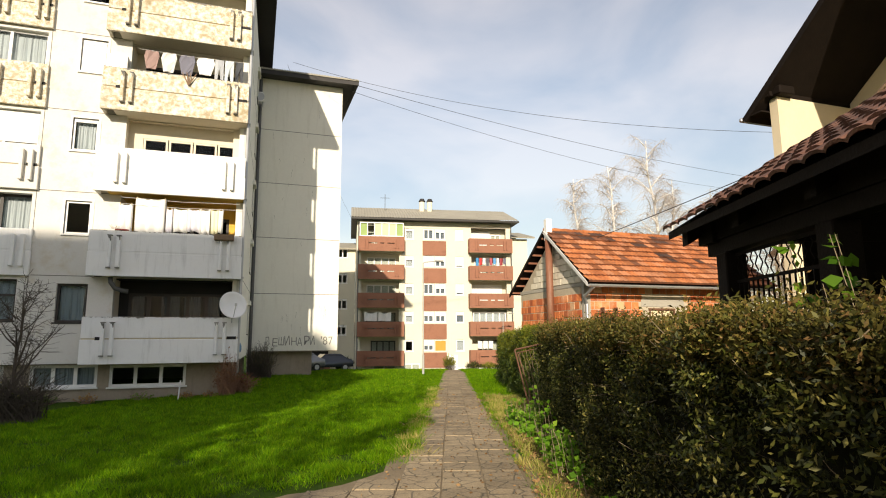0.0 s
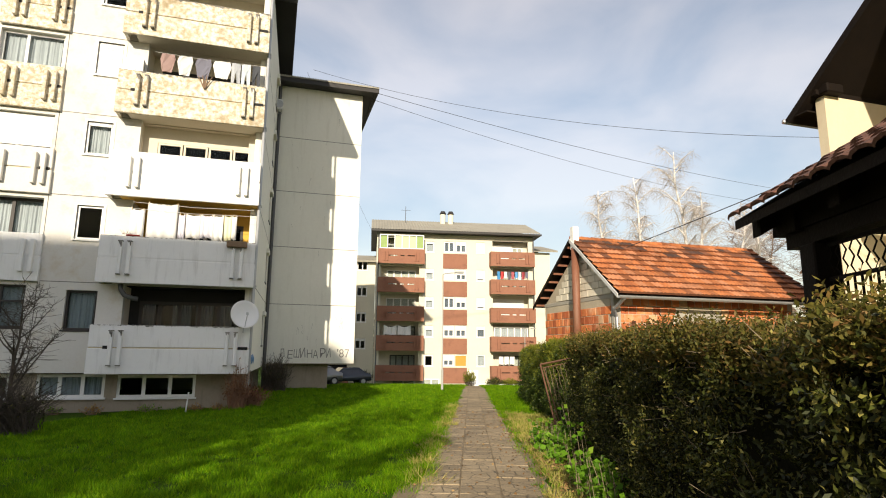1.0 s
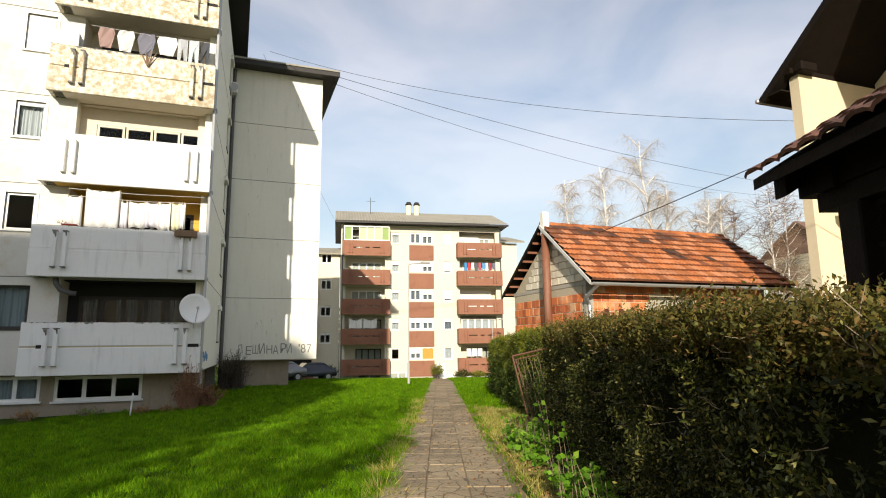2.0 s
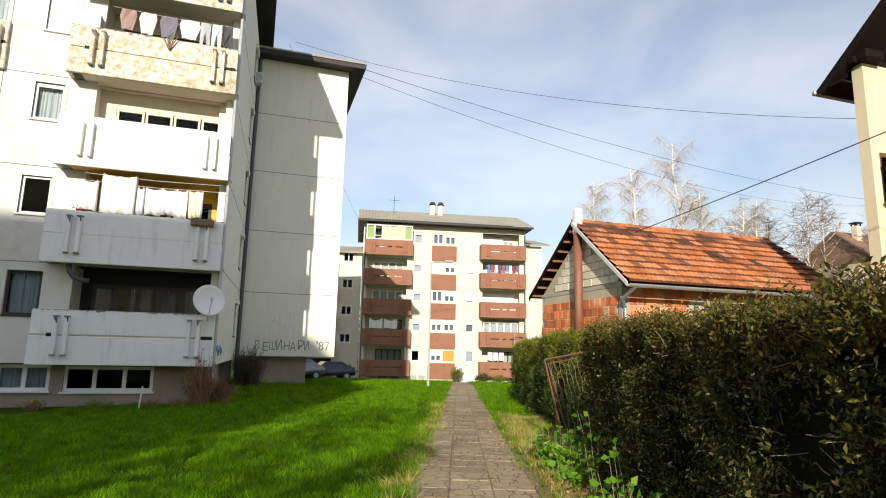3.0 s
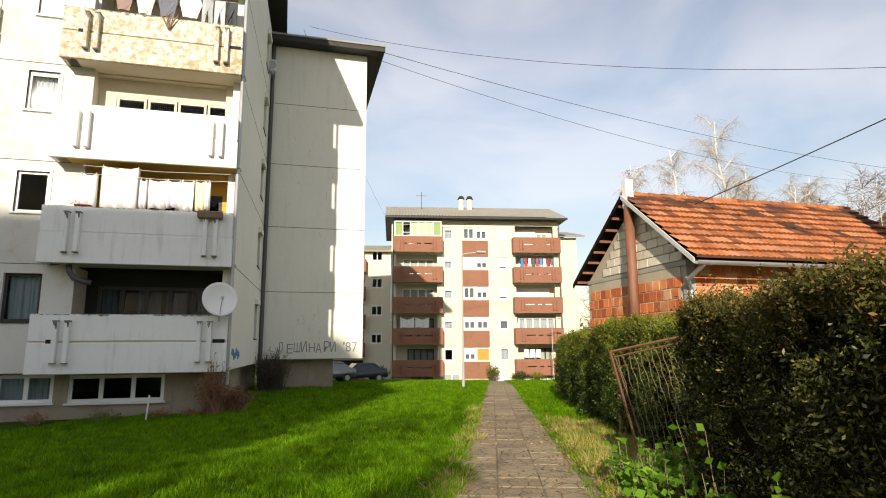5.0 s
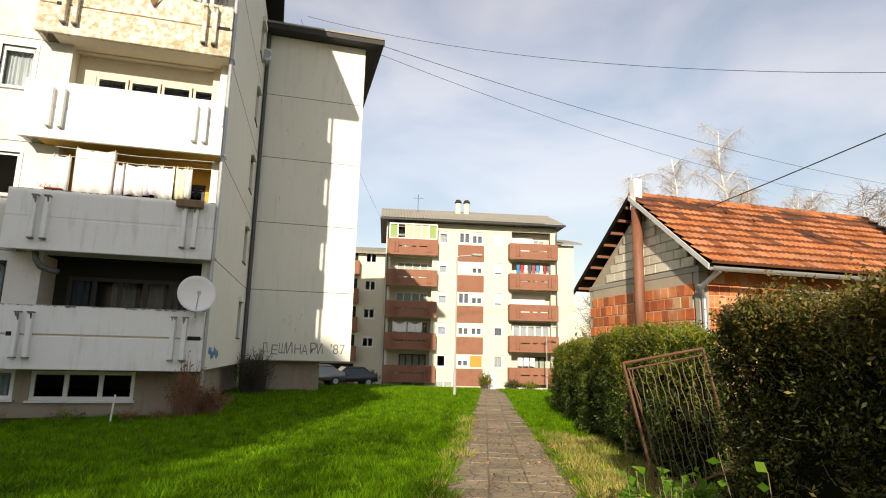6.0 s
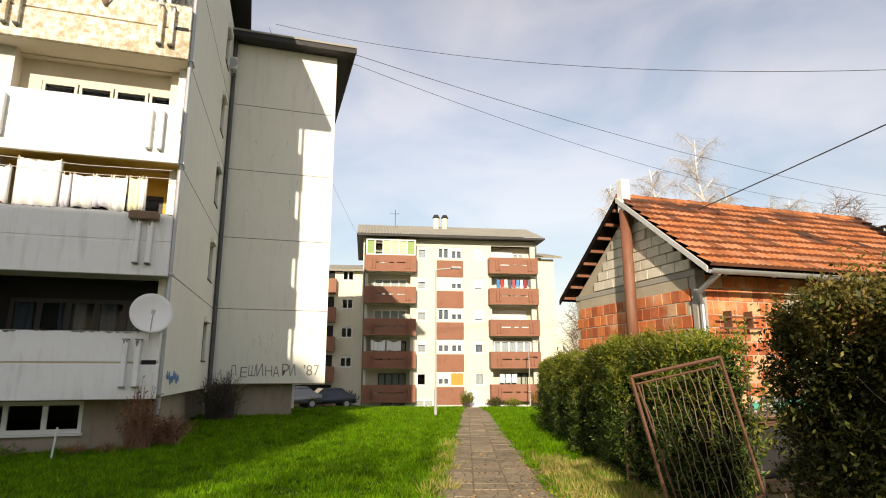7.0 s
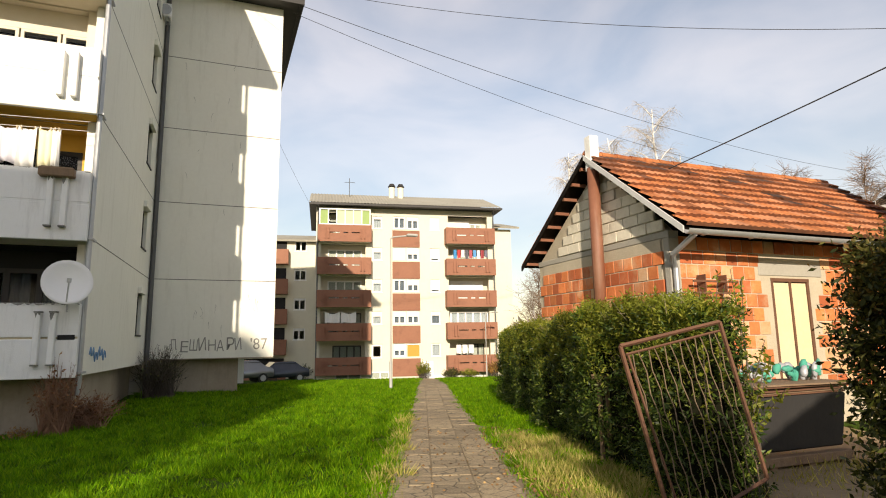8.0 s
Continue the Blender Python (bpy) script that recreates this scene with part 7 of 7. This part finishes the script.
def dish(x, y, z, r, aim, label):
    t = thing("satellite_dish", (x, y, z), label, "satellite dish")
    q = Vector(aim).to_track_quat("Z", "Y").to_matrix().to_4x4()
    M = Matrix.Translation((x, y, z)) @ q
    bm = bmesh.new()
    rows = []
    for i in range(7):
        rr = r * i / 6
        rows.append([bm.verts.new((rr * math.cos(a) * 0.94, rr * math.sin(a), 0.30 * rr * rr / r)) for a in (2 * math.pi * k / 28 for k in range(28))] if i else [bm.verts.new((0, 0, 0))])
    for k in range(28):
        bm.faces.new((rows[0][0], rows[1][k], rows[1][(k + 1) % 28]))
        for i in range(1, 6):
            bm.faces.new((rows[i][k], rows[i + 1][k], rows[i + 1][(k + 1) % 28], rows[i][(k + 1) % 28]))
    thicken(bm, geom=bm.faces[:], thickness=0.015)
    part("reflector", bm, colour("dish_grey", (0.80, 0.80, 0.78), 0.03), t, M=M, smooth=True)
    bm = bmesh.new()
    tube(bm, [(0, -r * 0.9, 0.1), (0, -r * 0.55, r * 0.55), (0, -0.12, r * 0.95)], 0.014, 6)
    part("arm", bm, M_LIGHTGREY, t, M=M)
    bm = bmesh.new()
    tube(bm, [(0, -0.14, r * 0.92), (0, -0.06, r * 0.98)], 0.04, 8)
    part("receiver", bm, M_LIGHTGREY, t, M=M)
    bm = bmesh.new()
    tube(bm, [(x, y + 0.02, z), (x, y + 0.16, z - 0.05), (x, y + 0.18, z - 0.55)], 0.02, 6)
    part("bracket", bm, M_ZINC, t)


dish(-0.93, 20.98, 2.53, 0.47, (0.28, -1.0, 0.32), "large pale grey satellite dish fixed to a balcony")

# air conditioners
def air_con(x0, x1, y0, y1, z0, z1, label):
    t = thing("air_conditioner", ((x0 + x1) / 2, (y0 + y1) / 2, z0), label, "air conditioner")
    part("casing", boxes((x0, x1, y0, y1, z0, z1), bevel=0.015), M_FRAME, t)
    bm = bmesh.new()
    c = ((x0 + x1) / 2 - 0.06, (z0 + z1) / 2)
    tube(bm, [(c[0], y0 - 0.015, c[1]), (c[0], y0 + 0.01, c[1])], (z1 - z0) * 0.40, 20)
    part("fan_grille", bm, M_ZINC, t)
    each("bracket", ((x0 + 0.05, x0 + 0.09, y0, y1 + 0.2, z0 - 0.04, z0 - 0.002), (x1 - 0.09, x1 - 0.05, y0, y1 + 0.2, z0 - 0.04, z0 - 0.002)), M_ZINC, t)


air_con(-5.36, -4.72, YW - 0.34, YW - 0.04, f4 + 1.52, f4 + 2.05, "white outdoor air-conditioning unit on the wall")
air_con(-0.36, -0.10, 29.1, 29.5, 13.1, 13.6, "small air-conditioning unit high on the end wall")

# small things on the balconies
fb = thing("flower_box", (-1.25, YP - 0.1, FLOORS[1] + 1.3), "worn dark flower box hung on a balcony rail", "flower box")
bm = boxes((-1.62, -0.98, YP - 0.24, YP - 0.03, FLOORS[1] + 1.27, FLOORS[1] + 1.46), bevel=0.02)
part("trough", bm, M_WOOD, fb)
part("soil", boxes((-1.58, -1.02, YP - 0.21, YP - 0.06, FLOORS[1] + 1.462, FLOORS[1] + 1.475)), M_EARTH, fb)
pot = thing("flower_pot", (-4.45, YP + 0.05, FLOORS[1] + 1.48), "red plastic pot with dry plant on the balcony edge", "pot")
part("saucer", boxes((-4.65, -4.25, YP - 0.02, YP + 0.12, FLOORS[1] + 1.482, FLOORS[1] + 1.53), bevel=0.015), colour("red_plastic", (0.30, 0.04, 0.03)), pot)
bm = bmesh.new()
rnd = random.Random(9)
for i in range(14):
    a = Vector((-4.75 + rnd.uniform(0, 0.3), YP + 0.05, FLOORS[1] + 1.53))
    tube(bm, [a, a + Vector((rnd.uniform(-0.12, 0.12), rnd.uniform(-0.05, 0.05), rnd.uniform(0.05, 0.16)))], 0.006, 3, 0.002)
part("dry_plant", bm, M_TWIGBROWN, pot)["kind"] = "stuff"
hp = thing("hanging_basket", (-3.05, YP - 0.06, f4 + 1.15), "dry brown plant holder hung over the balcony front", "plant holder")
for i, (dx, dz) in enumerate(((-0.22, 0.42), (-0.08, 0.45), (0.06, 0.46), (0.24, 0.44))):
    bm = bmesh.new()
    tube(bm, [(-2.72, YP - 0.05, f4 + 1.12), (-2.72 + dx, YP - 0.08, f4 + 1.12 + dz)], 0.03, 5, 0.012)
    part("stalk", bm, M_TWIGBROWN, hp)
# stovepipe elbow under the lowest balcony ceiling
el = thing("stove_pipe", (-4.5, YP + 0.5, FLOORS[1] - 0.4), "black stove pipe bending out under the balcony", "pipe")
bm = bmesh.new()
tube(bm, [(-4.72, YP + 0.28, FLOORS[1] - 0.03), (-4.70, YP + 0.28, FLOORS[1] - 0.2), (-4.58, YP + 0.3, FLOORS[1] - 0.38), (-4.36, YP + 0.36, FLOORS[1] - 0.46), (-4.2, YP + 0.4, FLOORS[1] - 0.48)], 0.075, 10)
part("elbow", bm, M_PIPE_DARK, el, smooth=True)
rod = thing("white_post", (-2.38, 20.4, gz(-2.38, 20.4)), "thin white plastic post stuck in the lawn", "post")
bm = bmesh.new()
tube(bm, [(-2.38, 20.4, gz(-2.38, 20.4) - 0.05), (-2.33, 20.4, gz(-2.38, 20.4) + 0.65)], 0.022, 6)
part("rod", bm, M_FRAME, rod)
part("foot", boxes((-2.42, -2.1, 20.36, 20.46, gz(-2.38, 20.4), gz(-2.38, 20.4) + 0.03)), M_FRAME, rod)

# curtains of the enclosed ground-floor loggia and laundry far off
for x0, x1 in ((-4.3, -3.9), (-3.35, -2.75), (-2.6, -2.05), (-1.9, -1.4)):
    t = thing("curtain", ((x0 + x1) / 2, YB - 0.03, FLOORS[0] + 0.9), "dim grey curtain behind the loggia glazing", "curtain", "loggia curtains")
    bm = bmesh.new()
    cloth(bm, x0, x1, YB + 0.18, FLOORS[0] + 0.9, FLOORS[0] + 2.3, 4, 0.03, 0.0, x0)
    part("cloth", bm, M_CURTAIN_DIM, t)
for i in range(9):
    c = ((0.05, 0.25, 0.5), (0.5, 0.05, 0.05), (0.75, 0.75, 0.75), (0.1, 0.1, 0.12), (0.4, 0.1, 0.12), (0.1, 0.3, 0.55), (0.7, 0.7, 0.72), (0.3, 0.05, 0.06), (0.15, 0.15, 0.2))[i]
    t = thing("hanging_laundry", FM @ Vector((12.4 + i * 0.36, 0.5, 8.9)), "coloured laundry on a far balcony", "laundry", "laundry on the far balcony")
    bm = bmesh.new()
    cloth(bm, 12.3 + i * 0.36, 12.58 + i * 0.36, 0.5, 8.55 + 0.1 * (i % 3), 9.4, 2, 0.03, 0.0, i)
    part("cloth", bm, colour("far_cloth", c), t, M=FM)
for i in range(3):
    t = thing("hanging_laundry", FM @ Vector((12.6 + i * 0.5, 0.5, 0.6)), "white laundry on a far balcony", "laundry", "laundry on the far balcony")
    bm = bmesh.new()
    cloth(bm, 12.4 + i * 0.55, 12.85 + i * 0.55, 0.5, 0.25, 1.0, 2, 0.03, 0.0, i)
    part("cloth", bm, M_SHEET, t, M=FM)
for i in range(2):
    t = thing("hanging_laundry", FM @ Vector((1.6 + i * 1.3, 0.4, 3.1)), "pale sheet slung over a line on a shaded far balcony", "laundry", "laundry on the far balcony")
    bm = bmesh.new()
    cloth(bm, 1.1 + i * 1.35, 2.35 + i * 1.35, 0.4, 3.0, 3.95, 2, 0.05, 0.22, i * 2.0)
    part("cloth", bm, M_SHEET, t, M=FM)
# glazed-in top balcony of the far flats
gb = part("balcony_glazing", wall_cells(bmesh.new(), 0.5, 4.85, 11.34, 12.75, [(0.6 + i * 0.71, 1.22 + i * 0.71, 11.42, 12.65) for i in range(6)], 0.02, 0.10), M_FRAME, far, "white framed balcony glazing", M=FM)
m_green = colour("green_blind", (0.26, 0.36, 0.13))
m_pale = colour("pale_green_blind", (0.46, 0.52, 0.34))
for i in range(6):
    if i != 1:
        part("blind", boxes((0.6 + i * 0.71, 1.22 + i * 0.71, 0.14, 0.16, 11.42, 12.65)), m_green if i in (0, 5) else m_pale, gb, M=FM)
part("shutter", boxes((8.16, 9.19, 0.93, 0.97, -0.1, 1.05)), colour("orange_wood", (0.62, 0.28, 0.05)), far, "orange wooden shutter", M=FM)
an = thing("aerial", FM @ Vector((3.2, 4, 14.2)), "thin television aerial on the roof", "aerial")
bm = bmesh.new()
tube(bm, [FM @ Vector((3.2, 4, 14.1)), FM @ Vector((3.2, 4, 16.6))], 0.03, 5)
part("mast", bm, M_PIPE_DARK, an)
bm = bmesh.new()
tube(bm, [FM @ Vector((2.7, 4, 16.2)), FM @ Vector((3.7, 4, 16.2))], 0.02, 4)
part("boom", bm, M_PIPE_DARK, an)

# ---------- graffiti and cracks on the wing ----------
M_SPRAY = surface("grey_spray_paint", (0.14, 0.135, 0.12), (0.36, 0.35, 0.32), fine=60, big=6, bump=0)


def writing(text, x, z, size, width, parent, mat, y, tilt=0.0):
    cu = bpy.data.curves.new("graffiti", "FONT")
    cu.body, cu.size, cu.extrude, cu.offset = text, size, 0.0015, -0.002
    cu.space_character = 1.12
    cu.materials.append(mat)
    tmp = bpy.data.objects.new("graffiti", cu)
    scene.collection.objects.link(tmp)
    me = bpy.data.meshes.new_from_object(tmp.evaluated_get(bpy.context.evaluated_depsgraph_get()))
    bpy.data.objects.remove(tmp)
    me.materials.clear()
    me.materials.append(mat)
    xs = [v.co.x for v in me.vertices]
    k = width / (max(xs) - min(xs))
    ob = new("graffiti", me)
    ob.matrix_basis = Matrix.Translation((x, y, z)) @ Matrix.Rotation(math.pi / 2, 4, "X") @ Matrix.Rotation(tilt, 4, "Z") @ Matrix.Diagonal((k, 1, 1, 1))
    place(ob, parent)
    ob["label"] = "grey sprayed lettering"


rnd = random.Random(22)
for i, ch in enumerate("ЛЕШИНАРИ"):
    writing(ch, 0.42 + 0.305 * i, 1.07 + rnd.uniform(-0.03, 0.04), 0.60 * rnd.uniform(0.88, 1.08), rnd.uniform(0.21, 0.26), wing, M_SPRAY, WY - 0.004, rnd.uniform(-0.10, 0.10))
for ch, x, w in (("'", 3.06, 0.06), ("8", 3.20, 0.22), ("7", 3.47, 0.22)):
    writing(ch, x, 1.11, 0.58, w, wing, M_SPRAY, WY - 0.004, rnd.uniform(-0.06, 0.06))
rnd = random.Random(21)
for i in range(26):
    x, z = rnd.uniform(0.2, 3.6), rnd.choice((rnd.uniform(1.9, 3.4), rnd.uniform(4.5, 14)))
    n = rnd.randint(3, 6)
    pts = [Vector((x, WY - 0.001, z))]
    for _ in range(n):
        pts.append(pts[-1] + Vector((rnd.uniform(-0.03, 0.03), 0, -rnd.uniform(0.03, 0.10))))
    bm = bmesh.new()
    tube(bm, pts, 0.006, 4, 0.002)
    part("crack", bm, M_JOINT, wing)
tag = thing("graffiti_tag", (-0.55, 24.2, 1.0), "faded blue spray scribble on the end wall", "graffiti")
bm = bmesh.new()
pts = [Vector((XR + 0.017 * 0 + 0.39 / 8.54 * (22.4 + i * 0.085 - YW) + 0.012, 22.4 + i * 0.085, 1.12 + 0.13 * math.sin(i * 1.9) + 0.05 * math.sin(i * 0.7))) for i in range(20)]
tube(bm, pts, 0.016, 4)
part("stroke", bm, colour("blue_spray", (0.16, 0.30, 0.50)), tag)

# ---------- path slabs ----------
def lay_slabs():
    rnd = random.Random(17)
    me = cuboid_mesh("slab", COL - 0.013, COL - 0.007, 0.06, M_SLAB, 0.006)
    turn = Matrix.Rotation(PATH_TURN, 4, "Z")
    far_bm = bmesh.new()
    for i in range(-18, 130):
        s = i * COL
        for c in range(-8, 2):
            q = -0.10 + c * COL
            if c < -1 and s > float(bare_edge(q)) - 0.75:
                continue
            x, y = to_world(s, q)
            z = gz(x, y)
            dz = (gz(*to_world(s + 0.4, q)) - gz(*to_world(s - 0.4, q))) / 0.8
            m = Matrix.Translation((x, y, z + 0.004 + rnd.uniform(-0.005, 0.006))) @ turn @ Matrix.Rotation(math.atan(dz) + rnd.uniform(-0.008, 0.008), 4, "X") @ Matrix.Rotation(rnd.uniform(-0.01, 0.01), 4, "Y") @ Matrix.Rotation(rnd.uniform(-0.012, 0.012), 4, "Z")
            if 4 <= i < 78 and c > -5:
                share("slab", me, m, path)
            else:
                box(far_bm, -COL / 2 + 0.008, COL / 2 - 0.008, -COL / 2 + 0.008, COL / 2 - 0.008, -0.03, 0.03, M=m)
    o = part("slab_rest", far_bm, M_SLAB, path)
    o["kind"] = "stuff"


lay_slabs()
